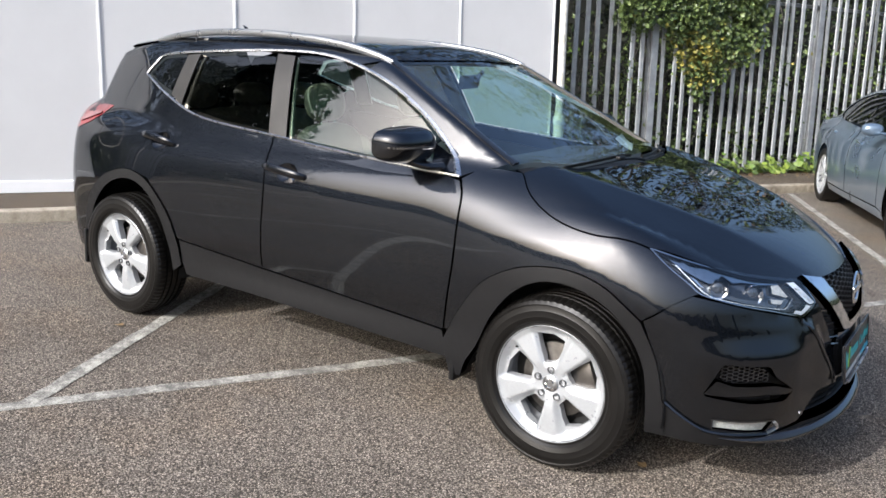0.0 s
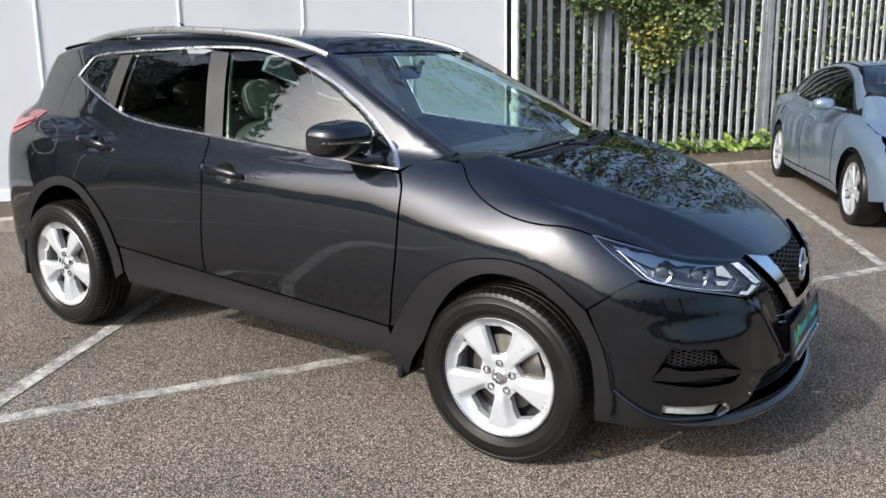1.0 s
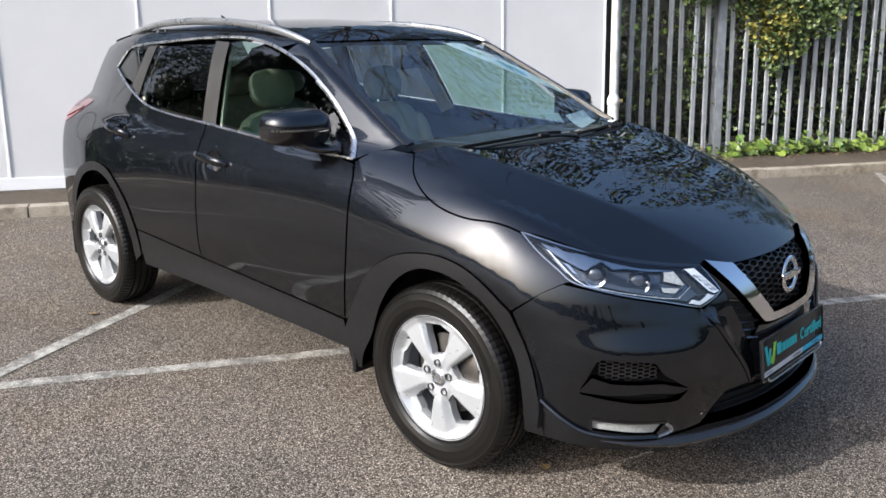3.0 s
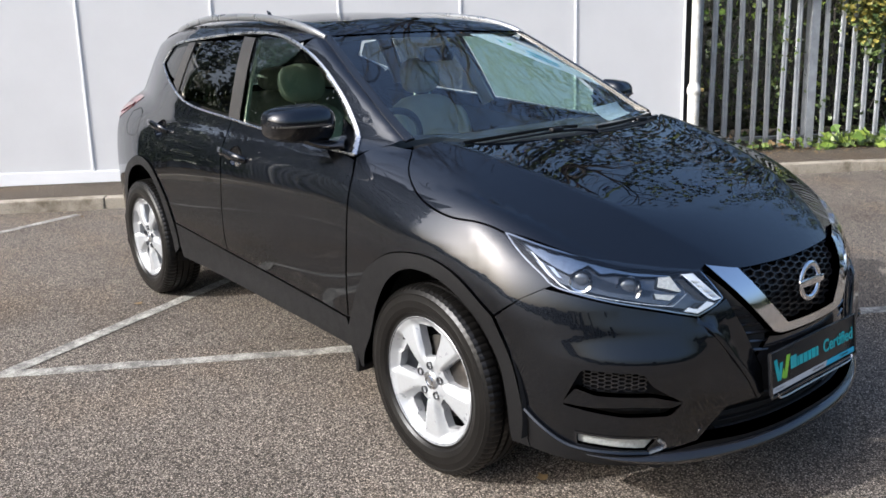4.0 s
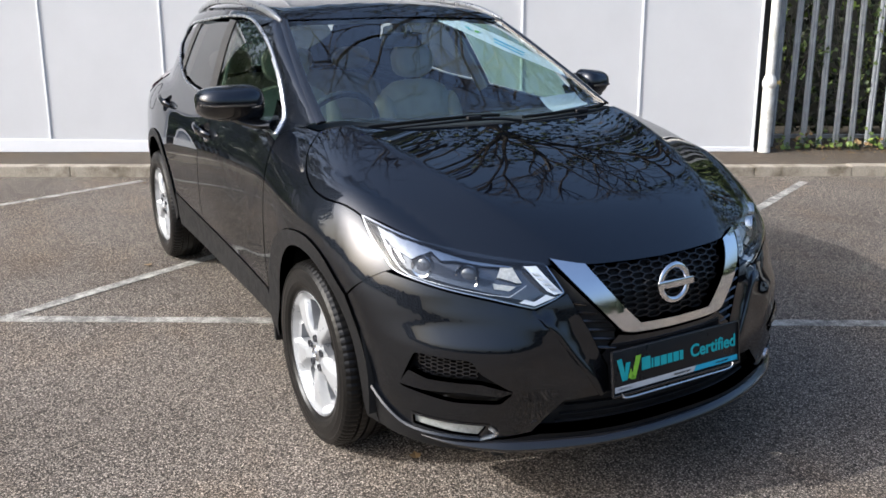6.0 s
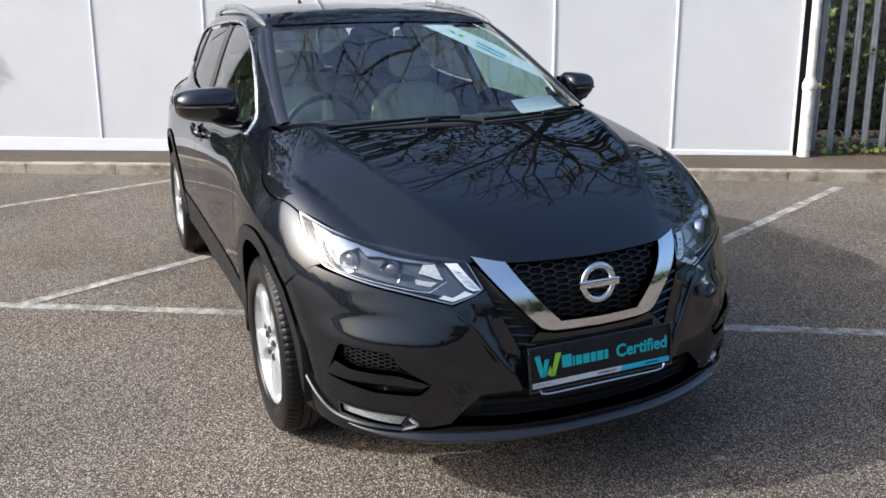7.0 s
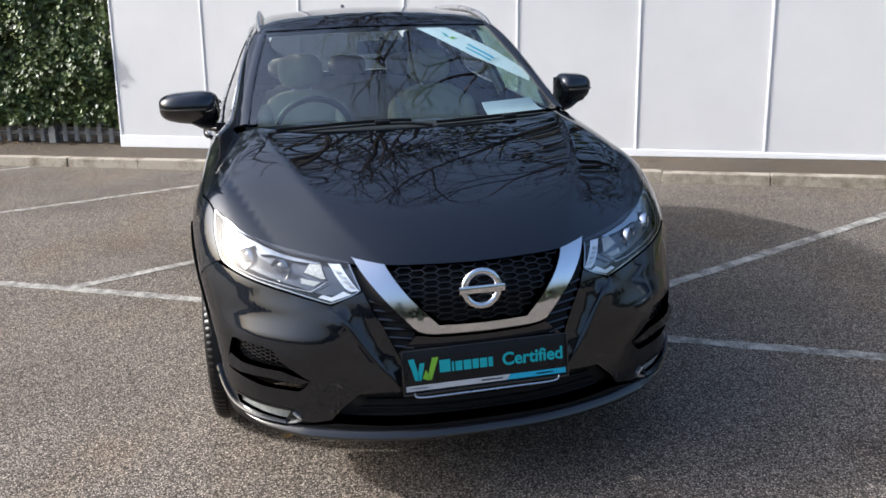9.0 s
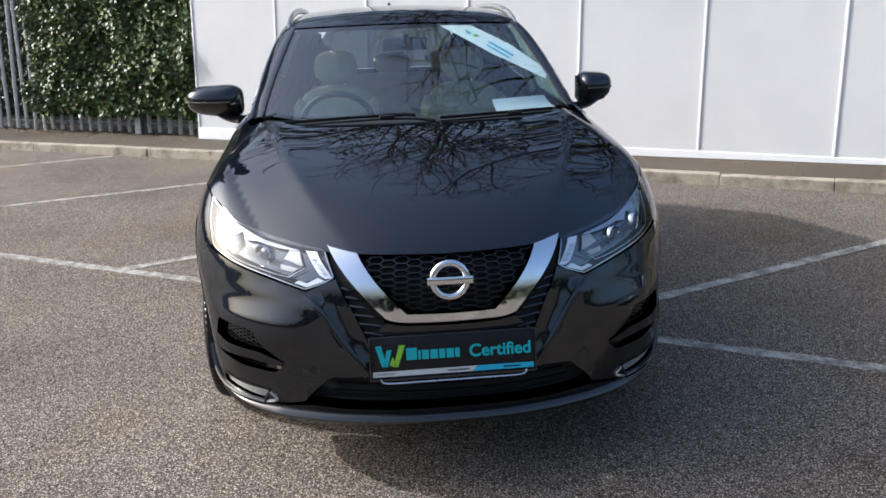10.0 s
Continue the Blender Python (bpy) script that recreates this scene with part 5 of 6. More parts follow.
at = pose(0.894, 0.0, 0.479, 0, -8, 0)
bm = bmesh.new()
box(bm, (-0.010, -0.264, -0.066), (0.0, 0.264, 0.066), 0.004, at)
plate = part("number_plate", bm, PLATE, car, "black dealer plate with teal bars")
bm = bmesh.new()
for lo, hi in (((-0.004, -0.268, -0.074), (0.006, 0.268, -0.066)), ((-0.004, -0.268, -0.07), (0.005, -0.262, 0.07)), ((-0.004, 0.262, -0.07), (0.005, 0.268, 0.07)), ((-0.004, -0.268, 0.066), (0.005, 0.268, 0.070))):
    box(bm, lo, hi, 0.002, at)
part("plate_frame", bm, GLOSS, plate)
bm = bmesh.new()
tube(bm, [at @ Vector(p) for p in bent([(0.004, -0.235, -0.066), (0.006, -0.215, -0.080), (0.006, -0.1, -0.0815), (0.006, 0.1, -0.0815), (0.006, 0.215, -0.080), (0.004, 0.235, -0.066)], 4)], 0.0035, 6)
part("plate_lip", bm, SILVER, plate)
f = pose(0.0006, 0, 0)
mark = [("printed_bar", TEAL, [(-0.247, 0.040), (-0.228, -0.028), (-0.212, -0.028), (-0.229, 0.042)]), ("printed_bar", TEAL, [(-0.222, -0.028), (-0.209, -0.028), (-0.196, 0.026), (-0.212, 0.026)]),
        ("printed_bar", GREEN, [(-0.205, -0.022), (-0.190, -0.030), (-0.180, -0.028), (-0.193, 0.004)]), ("printed_bar", GREEN, [(-0.192, -0.030), (-0.177, -0.030), (-0.152, 0.040), (-0.172, 0.040)])]
# words as plain broken bars
x = -0.150
for w in (0.034, 0.007, 0.022, 0.024, 0.019, 0.023, 0.014):
    mark.append(("printed_bar", TEAL, rect(x, x + w, -0.010, 0.020 + (0.009 if w == 0.034 else 0))))
    x += w + 0.0045
mark += [("printed_band", PALE, [(-0.258, -0.060), (0.062, -0.060), (0.074, -0.043), (-0.258, -0.043)]), ("printed_band", CYAN, [(0.063, -0.060), (0.258, -0.060), (0.258, -0.043), (0.075, -0.043)])]
mark += [("printed_bar", PLATE, rect(-0.245, -0.19, -0.055, -0.049)), ("printed_bar", PLATE, rect(-0.02, 0.05, -0.055, -0.049)), ("printed_bar", PLATE, rect(0.16, 0.215, -0.055, -0.049))]
bars(plate, at @ f, [(n, m, q) for n, m, q in mark])
word = bpy.data.curves.new("printed_word", "FONT")
word.body, word.size, word.extrude, word.offset = "Certified", 0.056, 0.0004, 0.0013
word.materials.append(TEAL)
word_ob = new("printed_word", word)
word_ob.parent = plate
word_ob.matrix_local = at @ pose(0.0018, 0.050, -0.011) @ pose(0, 0, 0, 90, 0, 90)

# wipers lie along the foot of the screen
for pts in ([(-0.150, -0.56, 1.090), (-0.118, -0.33, 1.103), (-0.112, -0.14, 1.108), (-0.10, -0.02, 1.106), (-0.085, 0.06, 1.096)], [(-0.085, 0.08, 1.094), (-0.095, 0.22, 1.098), (-0.135, 0.40, 1.101), (-0.205, 0.58, 1.100), (-0.235, 0.64, 1.096)]):
    bm = bmesh.new()
    tube(bm, bent(pts, 5), 0.0075, 8, 0.8, taper=lambda u: 0.55 + 0.6 * u)
    wip = part("wiper", bm, CLAD, car, "black wiper arm")
    bm = bmesh.new()
    p = bent(pts, 5)
    tube(bm, [(q[0] - 0.018, q[1], q[2] + 0.012) for q in p[: int(len(p) * 0.8)]], 0.0045, 6, 1.6)
    part("wiper_blade", bm, RUBBER, wip)
    bm = bmesh.new()
    q = p[int(len(p) * 0.5)]
    box(bm, (q[0] - 0.013, q[1] - 0.032, q[2] - 0.003), (q[0] + 0.010, q[1] + 0.032, q[2] + 0.016), 0.006)
    part("wiper_joint", bm, CLAD, wip)

# white band across the top corner of the screen
BAND = [(-0.975, 0.178), (-0.988, 0.338), (-0.82, 0.512), (-0.62, 0.650), (-0.537, 0.626), (-0.72, 0.402)]
band = skin("screen_banner", from_above, BAND, PAPER, car, "white diagonal dealer banner inside the windscreen", rise=-0.010, depth=0.0, gap=0.0)
for o, m in (([(-0.935, 0.300), (-0.915, 0.322), (-0.885, 0.322), (-0.898, 0.308)], TEAL), ([(-0.895, 0.345), (-0.878, 0.328), (-0.868, 0.342), (-0.884, 0.366)], GREEN), ([(-0.832, 0.410), (-0.820, 0.400), (-0.705, 0.500), (-0.715, 0.512)], CYAN), ([(-0.798, 0.392), (-0.788, 0.384), (-0.682, 0.478), (-0.691, 0.488)], CYAN)):
    skin("banner_print", from_above, o, m, band, rise=-0.007, depth=0.0, gap=0.0)
bm = bmesh.new()
tube(bm, [(-2.60, 0, 1.545), (-2.62, 0, 1.585), (-2.645, 0, 1.600)], 0.016, 8, 0.6, taper=lambda u: 1.3 - u)
part("roof_aerial", bm, GLOSS, car, "short black roof aerial")

# dashboard, wheel, mirror
bm = bmesh.new()
rows = []
for x, z in ((-0.16, 1.075), (-0.34, 1.072), (-0.55, 1.062), (-0.74, 1.040), (-0.80, 0.99), (-0.80, 0.80), (-0.70, 0.55)):
    rows.append([bm.verts.new((x - 0.20 * (y / 0.66) ** 2 * (1 if x > -0.5 else 0.25), y, z + 0.014 * math.exp(-((y + 0.36) / 0.16) ** 2) * (x < -0.4))) for y in np.linspace(-0.68, 0.68, 25)])
for a, b in zip(rows, rows[1:]):
    for i in range(24):
        bm.faces.new((a[i], a[i + 1], b[i + 1], b[i]))
dash = part("dashboard", bm, DASH, car, "dark soft-touch dashboard")
bm = bmesh.new()
m = pose(-0.93, -0.36, 0.985, 0, -66, 0)
tube(bm, [m @ Vector((0.182 * math.cos(a), 0.182 * math.sin(a), 0)) for a in np.linspace(0, 2 * math.pi, 40, endpoint=False)], 0.016, 8, closed=True, up=(-0.9, 0, 0.4))
wheel = part("steering_wheel", bm, DASH, car, "dark leather steering wheel")
bm = bmesh.new()
box(bm, (-0.07, -0.075, -0.045), (0.06, 0.075, -0.005), 0.02, m)
for a in (90, 270, 180):
    box(bm, (0.03, -0.02, -0.02), (0.178, 0.02, -0.004), 0.006, m @ pose(0, 0, 0, 0, 0, a))
part("steering_wheel_hub", bm, DASH, wheel)
bm = bmesh.new()
box(bm, (-0.02, -0.12, -0.033), (0.012, 0.12, 0.033), 0.012, pose(-1.00, 0.0, 1.375, 0, 10, 14))
tube(bm, [(-0.97, 0, 1.385), (-0.93, 0, 1.43)], 0.012, 8)
part("interior_mirror", bm, DASH, car, "interior rear-view mirror")
bm = bmesh.new()
lower, upper = (Vector((-0.262, 0.350, 1.095)), Vector((-0.375, 0.632, 1.100))), (Vector((-0.350, 0.338, 1.146)), Vector((-0.425, 0.590, 1.150)))
rows = []
for i in range(7):
    a, b = lower[0].lerp(upper[0], i / 6), lower[1].lerp(upper[1], i / 6)
    rows.append([bm.verts.new(a.lerp(b, j / 6) - Vector((0, 0, 0.008 * math.sin(math.pi * i / 6)))) for j in range(7)])
for a, b in zip(rows, rows[1:]):
    for i in range(6):
        bm.faces.new((a[i], a[i + 1], b[i + 1], b[i]))
part("paper_sheet", bm, PAPER, car, "white sheet of paper on the dashboard")


def lump(bm, c, size, power=2.6, m=None, seg=20):
    """A cushion: a rounded block."""
    got = bmesh.ops.create_uvsphere(bm, u_segments=seg, v_segments=seg // 2 + 2, radius=1.0)["verts"]
    for v in got:
        x, y, z = v.co
        k = (abs(x) ** power + abs(y) ** power + abs(z) ** power) ** (-1 / power)
        v.co = Vector((x * k * size[0], y * k * size[1], z * k * size[2]))
    bmesh.ops.transform(bm, matrix=(Matrix.Translation(c) @ m) if m is not None else Matrix.Translation(c), verts=got)


def seat(x, y, wide, name):
    bm = bmesh.new()
    lump(bm, (x + 0.10, y, 0.66), (0.27, wide, 0.10), 3.5)
    s = part(name, bm, CREAM, car, "cream leather seat with dark bolsters")
    bm = bmesh.new()
    lump(bm, (x - 0.19, y, 0.87), (0.085, wide * 0.98, 0.27), 3.2, pose(0, 0, 0, 0, -14, 0))
    part("seat_back", bm, CREAM, s)
    for k in (-1, 1):
        bm = bmesh.new()
        lump(bm, (x - 0.16, y + k * wide * 0.86, 0.84), (0.085, 0.055, 0.23), 2.6, pose(0, 0, 0, 0, -14, 0))
        part("seat_bolster", bm, CREAM, s)
    return s


for y in (-0.37, 0.37):
    s = seat(-1.36, y, 0.245, "front_seat")
    bm = bmesh.new()
    lump(bm, (-1.625, y, 1.235), (0.055, 0.125, 0.095), 2.8, pose(0, 0, 0, 0, -10, 0))
    part("head_restraint", bm, CREAM, s)
    for k in (-0.05, 0.05):
        bm = bmesh.new()
        tube(bm, [(-1.62, y + k, 1.20), (-1.59, y + k, 1.08)], 0.006, 6)
        part("restraint_post", bm, CHROME, s)
s = seat(-2.32, 0.0, 0.62, "rear_bench")
for y in (-0.40, 0.0, 0.40):
    bm = bmesh.new()
    lump(bm, (-2.57, y, 1.20), (0.05, 0.13, 0.072), 2.8)
    part("head_restraint", bm, CREAM, s)
skin("headlining", from_above, [(-1.07, 0.565), (-1.03, 0.3), (-1.01, 0.0), (-1.03, -0.3), (-1.07, -0.565), (-2.9, -0.50), (-3.0, 0.0), (-2.9, 0.50)][::-1], CREAM, car, "cream roof lining", rise=-0.045, depth=0.0, step=0.12)
INNER = plain("door_card", (0.05, 0.048, 0.045), 0.6, vary=0.15, scale=20)
for sd in (-1, 1):
    skin("door_card", from_side(sd), [(-0.50, 1.03), (-0.52, 0.50), (-2.15, 0.55), (-2.40, 0.90), (-2.42, 1.13), (-1.56, 1.07)], INNER, car, rise=-0.075, depth=0.0, step=0.09)
    strip("pillar_lining", from_side(sd), [(-1.50, 1.08), (-1.57, 1.28), (-1.63, 1.45)], 0.10, 0.010, CREAM, car, "cream pillar lining", rise=-0.03)
    strip("pillar_lining", from_side(sd), [(-2.30, 1.16), (-2.30, 1.30), (-2.30, 1.44)], 0.12, 0.010, CREAM, car, "cream pillar lining", rise=-0.03)
bm = bmesh.new()
box(bm, (-0.85, -0.12, 0.40), (-1.75, 0.12, 0.72), 0.03)
part("centre_console", bm, DASH, car)
bm = bmesh.new()
box(bm, (-3.15, -0.70, 0.42), (-0.5, 0.70, 0.46))
part("cabin_floor", bm, VOID, car)
bm = bmesh.new()
box(bm, (-3.30, -0.62, 1.02), (-2.62, 0.62, 1.04), 0.005)
part("parcel_shelf", bm, DASH, car)
# lower engine bay closes the view under the bonnet's edges
bm = bmesh.new()
box(bm, (-0.35, -0.62, 0.40), (0.45, 0.62, 0.86), 0.05)
part("engine_bay", bm, VOID, car)

# ---- the blue saloon in the next bay but one ----
S_PLAN = Curve((-3.90, 0.62), (-3.6, 0.78), (-3.2, 0.855), (-2.7, 0.90), (-1.4, 0.912), (-0.4, 0.908), (0.0, 0.905), (0.35, 0.865), (0.65, 0.76), (0.9, 0.56))
S_INSET = Curve((0.12, 0.09), (0.25, 0.03), (0.4, 0.008), (0.55, 0.0), (0.70, 0.006), (0.80, 0.022), (0.90, 0.070), (0.98, 0.15), (1.1, 0.34))
S_DECK = Curve((-3.95, 0.93), (-3.6, 0.985), (-3.2, 1.02), (-2.4, 1.00), (-1.4, 0.985), (-0.8, 0.985), (-0.4, 0.955), (0.0, 0.885), (0.4, 0.79), (0.7, 0.68), (0.9, 0.58))
S_CABIN = Curve((-3.7, 0.52), (-3.2, 0.66), (-2.6, 0.775), (-1.8, 0.82), (-1.2, 0.815), (-0.7, 0.775), (-0.3, 0.71))
S_TUMBLE = Curve((0.85, -0.02), (0.95, 0.0), (1.1, 0.075), (1.25, 0.17), (1.38, 0.275), (1.45, 0.34))
S_ROOF = Curve((-3.7, 0.98), (-3.4, 1.065), (-3.0, 1.195), (-2.5, 1.325), (-2.0, 1.395), (-1.6, 1.41), (-1.2, 1.385), (-0.9, 1.31), (-0.5, 1.12), (-0.25, 0.98))
S_NOSE = Curve((0.12, 0.80), (0.25, 0.895), (0.4, 0.91), (0.55, 0.895), (0.66, 0.86), (0.75, 0.78))


def saloon_form(x, y, z):
    a = np.abs(y)
    low = smax(a - (S_PLAN(x) - S_INSET(z)), z - (S_DECK(x) - 0.05 * (a / 0.8) ** 3), 0.12)
    low = smax(low, x - (S_NOSE(z) - 0.30 * (a / 0.8) ** 3), 0.10)
    low = smax(low, -3.86 + 0.25 * (a / 0.8) ** 4 + 0.10 * (z - 0.7) ** 2 - x, 0.10)
    cab = smax(a - (S_CABIN(x) - S_TUMBLE(z)), z - (S_ROOF(x) - 0.03 * (a / 0.55) ** 2), 0.06)
    return smin(low, smax(cab, 0.85 - z, 0.03), 0.03)


def blue_paint():
    m, nt, b = material("pale_blue_metallic_paint")
    nt.links.new(ramp(nt, grain(nt, 700, 2), [(0.3, (0.10, 0.145, 0.20)), (0.7, (0.15, 0.20, 0.265))]), b.inputs["Base Color"])
    nt.links.new(ramp(nt, grain(nt, 4, 4), [(0.3, (0.26, 0.26, 0.26)), (0.7, (0.34, 0.34, 0.34))]), b.inputs["Roughness"])
    b.inputs["Metallic"].default_value, b.inputs["Coat Weight"].default_value, b.inputs["Coat Roughness"].default_value = 0.45, 1.0, 0.02
    return m


BLUE = blue_paint()
FORM[0] = saloon_form
saloon = thing("saloon_car", "pale blue metallic saloon with silver multi-spoke wheels", "car", pose(1.32, 4.97, 0, 0, 0, -66.3))


def s_arch(cx, r=0.365):
    return [(cx + r * math.cos(a), 0.315 + r * math.sin(a)) for a in np.linspace(radians(178), radians(2), 17)]


for s in (-1, 1):
    v = from_side(s)
    skin("front_wing", v, [(-0.62, 0.93), (-0.57, 0.75), (-0.55, 0.30), (-0.365, 0.27)] + s_arch(0.0)[::1] + [(0.365, 0.27), (0.55, 0.30), (0.60, 0.50), (0.52, 0.66), (0.40, 0.74), (0.0, 0.865), (-0.40, 0.925)], BLUE, saloon)
    skin("front_door", v, [(-0.625, 0.925), (-0.575, 0.75), (-0.56, 0.30), (-1.62, 0.28), (-1.66, 0.6), (-1.62, 0.955)], BLUE, saloon)
    skin("rear_door", v, [(-1.63, 0.955), (-1.67, 0.6), (-1.63, 0.28), (-2.33, 0.28), (-2.345, 0.33), (-2.40, 0.50), (-2.55, 0.66), (-2.62, 0.75), (-2.66, 0.985)], BLUE, saloon)
    skin("rear_quarter_panel", v, [(-2.67, 0.985), (-2.63, 0.75), (-2.56, 0.665)] + [q for q in s_arch(-2.711) if q[0] < -2.56][::-1] + [(-3.08, 0.27), (-3.6, 0.30), (-3.7, 0.6), (-3.66, 0.95), (-3.45, 1.03), (-3.05, 1.15), (-2.6, 1.27), (-2.1, 1.345), (-1.6, 1.365), (-1.2, 1.335), (-0.9, 1.255), (-0.6, 1.12), (-0.45, 0.99), (-0.52, 0.965), (-0.75, 1.10), (-1.0, 1.225), (-1.35, 1.31), (-1.7, 1.325), (-2.1, 1.30), (-2.55, 1.21), (-2.85, 1.11), (-2.98, 1.035)], BLUE, saloon)
    skin("front_side_window", v, [(-0.60, 0.96), (-0.78, 1.095), (-1.02, 1.215), (-1.36, 1.30), (-1.62, 1.316), (-1.63, 0.975)], TINTED, saloon, rise=-0.006, depth=0.0)
    skin("rear_side_window", v, [(-1.66, 0.975), (-1.65, 1.316), (-2.08, 1.292), (-2.52, 1.205), (-2.82, 1.105), (-2.93, 1.035), (-2.6, 1.0)], TINTED, saloon, rise=-0.006, depth=0.0)
    skin("sill_trim", v, [(-0.37, 0.27), (-0.55, 0.29), (-1.6, 0.27), (-2.33, 0.27), (-2.33, 0.20), (-0.37, 0.20)], BLUE, saloon)
    bm = bmesh.new()
    lump(bm, (-0.72, s * 0.985, 1.0), (0.07, 0.10, 0.06), 2.5)
    tube(bm, [(-0.66, s * 0.80, 0.955), (-0.68, s * 0.92, 0.975)], 0.03, 8, 0.5)
    part("door_mirror", bm, BLUE, saloon)
    strip("window_chrome_strip", v, [(-0.55, 0.955), (-0.78, 1.105), (-1.02, 1.225), (-1.36, 1.31), (-1.7, 1.327), (-2.1, 1.302), (-2.55, 1.213), (-2.85, 1.113), (-2.98, 1.035)], 0.012, 0.003, CHROME, saloon, rise=0.002)
    strip("door_handle", v, [(-1.30, 0.815), (-1.40, 0.825), (-1.50, 0.83)], 0.028, 0.022, BLUE, saloon, rise=0.008)
    strip("door_handle", v, [(-2.36, 0.845), (-2.46, 0.855), (-2.56, 0.86)], 0.028, 0.022, BLUE, saloon, rise=0.008)
skin("bonnet", from_above, [(-0.42, 0.0), (-0.45, -0.40), (-0.56, -0.70), (-0.30, -0.76), (0.1, -0.76), (0.42, -0.68), (0.66, -0.50), (0.76, -0.25), (0.78, 0.0), (0.76, 0.25), (0.66, 0.50), (0.42, 0.68), (0.1, 0.76), (-0.30, 0.76), (-0.56, 0.70), (-0.45, 0.40)], BLUE, saloon, step=0.06)
skin("windscreen", from_above, [(-0.45, 0.0), (-0.50, -0.45), (-0.60, -0.66), (-1.16, -0.55), (-1.10, 0.0), (-1.16, 0.55), (-0.60, 0.66), (-0.50, 0.45)], GLASS, saloon, depth=0.0, step=0.08)
skin("roof", from_above, [(-1.11, 0.0), (-1.17, -0.55), (-2.3, -0.53), (-2.4, 0.0), (-2.3, 0.53), (-1.17, 0.55)], BLUE, saloon, step=0.08)
skin("rear_screen", from_above, [(-2.41, 0.0), (-2.32, -0.52), (-3.2, -0.55), (-3.3, 0.0), (-3.2, 0.55), (-2.32, 0.52)], TINTED, saloon, depth=0.0, step=0.08)
skin("boot_lid", from_above, [(-3.31, 0.0), (-3.21, -0.56), (-3.7, -0.55), (-3.83, 0.0), (-3.7, 0.55), (-3.21, 0.56)], BLUE, saloon, step=0.08)
skin("front_bumper", from_front, [(-0.80, 0.22), (-0.84, 0.50), (-0.80, 0.62), (-0.60, 0.66), (-0.35, 0.62), (0.35, 0.62), (0.60, 0.66), (0.80, 0.62), (0.84, 0.50), (0.80, 0.22), (0.3, 0.20), (-0.3, 0.20)], BLUE, saloon, step=0.06)
skin("grille", from_front, [(-0.35, 0.63), (-0.40, 0.73), (0.40, 0.73), (0.35, 0.63)], GLOSS, saloon, rise=0.004)
for s in (1, -1):
    f = (lambda o: o) if s == 1 else mirror_outline
    skin("headlamp", from_front, f([(-0.80, 0.64), (-0.80, 0.74), (-0.62, 0.745), (-0.42, 0.735), (-0.37, 0.635), (-0.6, 0.67)]), LAMP_IN, saloon, "clear headlamp", rise=0.003)
    skin("lower_grille", from_front, f([(-0.78, 0.30), (-0.78, 0.42), (-0.50, 0.40), (-0.50, 0.30)]), GLOSS, saloon, rise=0.004)


def saloon_wheel(at):
    w = new("wheel")
    w.parent = saloon
    w.matrix_local = at
    bm = bmesh.new()
    lathe(bm, [(0.225, 0.08), (0.24, 0.10), (0.28, 0.108), (0.305, 0.098), (0.316, 0.075), (0.316, -0.075), (0.305, -0.098), (0.24, -0.10), (0.225, -0.08)], n=56)
    part("tyre", bm, RUBBER, w)
    bm = bmesh.new()
    lathe(bm, [(0.210, 0.075), (0.230, 0.095), (0.232, 0.085), (0.21, 0.04), (0.205, -0.08)], n=56)
    part("rim", bm, ALLOY, w)
    for k in range(10):
        bm = bmesh.new()
        box(bm, (0.03, -0.014, 0.060), (0.218, 0.014, 0.080), 0.004, pose(0, 0, 0, 0, 0, 36 * k + (7 if k % 2 else -7)))
        part("spoke", bm, ALLOY, w)
    bm = bmesh.new()
    lathe(bm, [(0.0, 0.085), (0.045, 0.083), (0.05, 0.06)], n=20)
    part("centre_cap", bm, ALLOY, w)
    bm = bmesh.new()
    lathe(bm, [(0.0, 0.0), (0.2, 0.0)], n=30)
    part("hub_shield", bm, VOID, w)


for x in (0.0, -2.711):
    saloon_wheel(pose(x, -0.775, 0.316, 90))
    saloon_wheel(pose(x, 0.775, 0.316, 90, 0, 180))
for name, lo, hi in (("floor_pan", (-2.30, -0.80, 0.20), (-0.42, 0.80, 0.40)), ("rear_floor_pan", (-3.7, -0.58, 0.24), (-2.30, 0.58, 0.80)), ("engine_undertray", (-0.42, -0.56, 0.20), (0.70, 0.56, 0.62)), ("rear_bumper", (-3.82, -0.70, 0.28), (-3.6, 0.70, 0.90))):
    bm = bmesh.new()
    box(bm, lo, hi, 0.03)
    part(name, bm, VOID if name != "rear_bumper" else BLUE, saloon)
bm = bmesh.new()
box(bm, (-0.72, -0.66, 0.60), (-0.48, 0.66, 0.93), 0.05)
part("dashboard", bm, DASH, saloon)
bm = bmesh.new()
tube(bm, [pose(-0.95, -0.36, 0.86, 0, -64, 0) @ Vector((0.18 * math.cos(a), 0.18 * math.sin(a), 0)) for a in np.linspace(0, 2 * math.pi, 28, endpoint=False)], 0.016, 6, closed=True)
part("steering_wheel", bm, DASH, saloon)
for y in (-0.37, 0.37):
    bm = bmesh.new()
    lump(bm, (-1.55, y, 0.85), (0.10, 0.24, 0.32), 3.0)
    lump(bm, (-1.63, y, 1.20), (0.05, 0.13, 0.085), 2.8)
    part("front_seat", bm, DASH, saloon)
FORM[0] = body

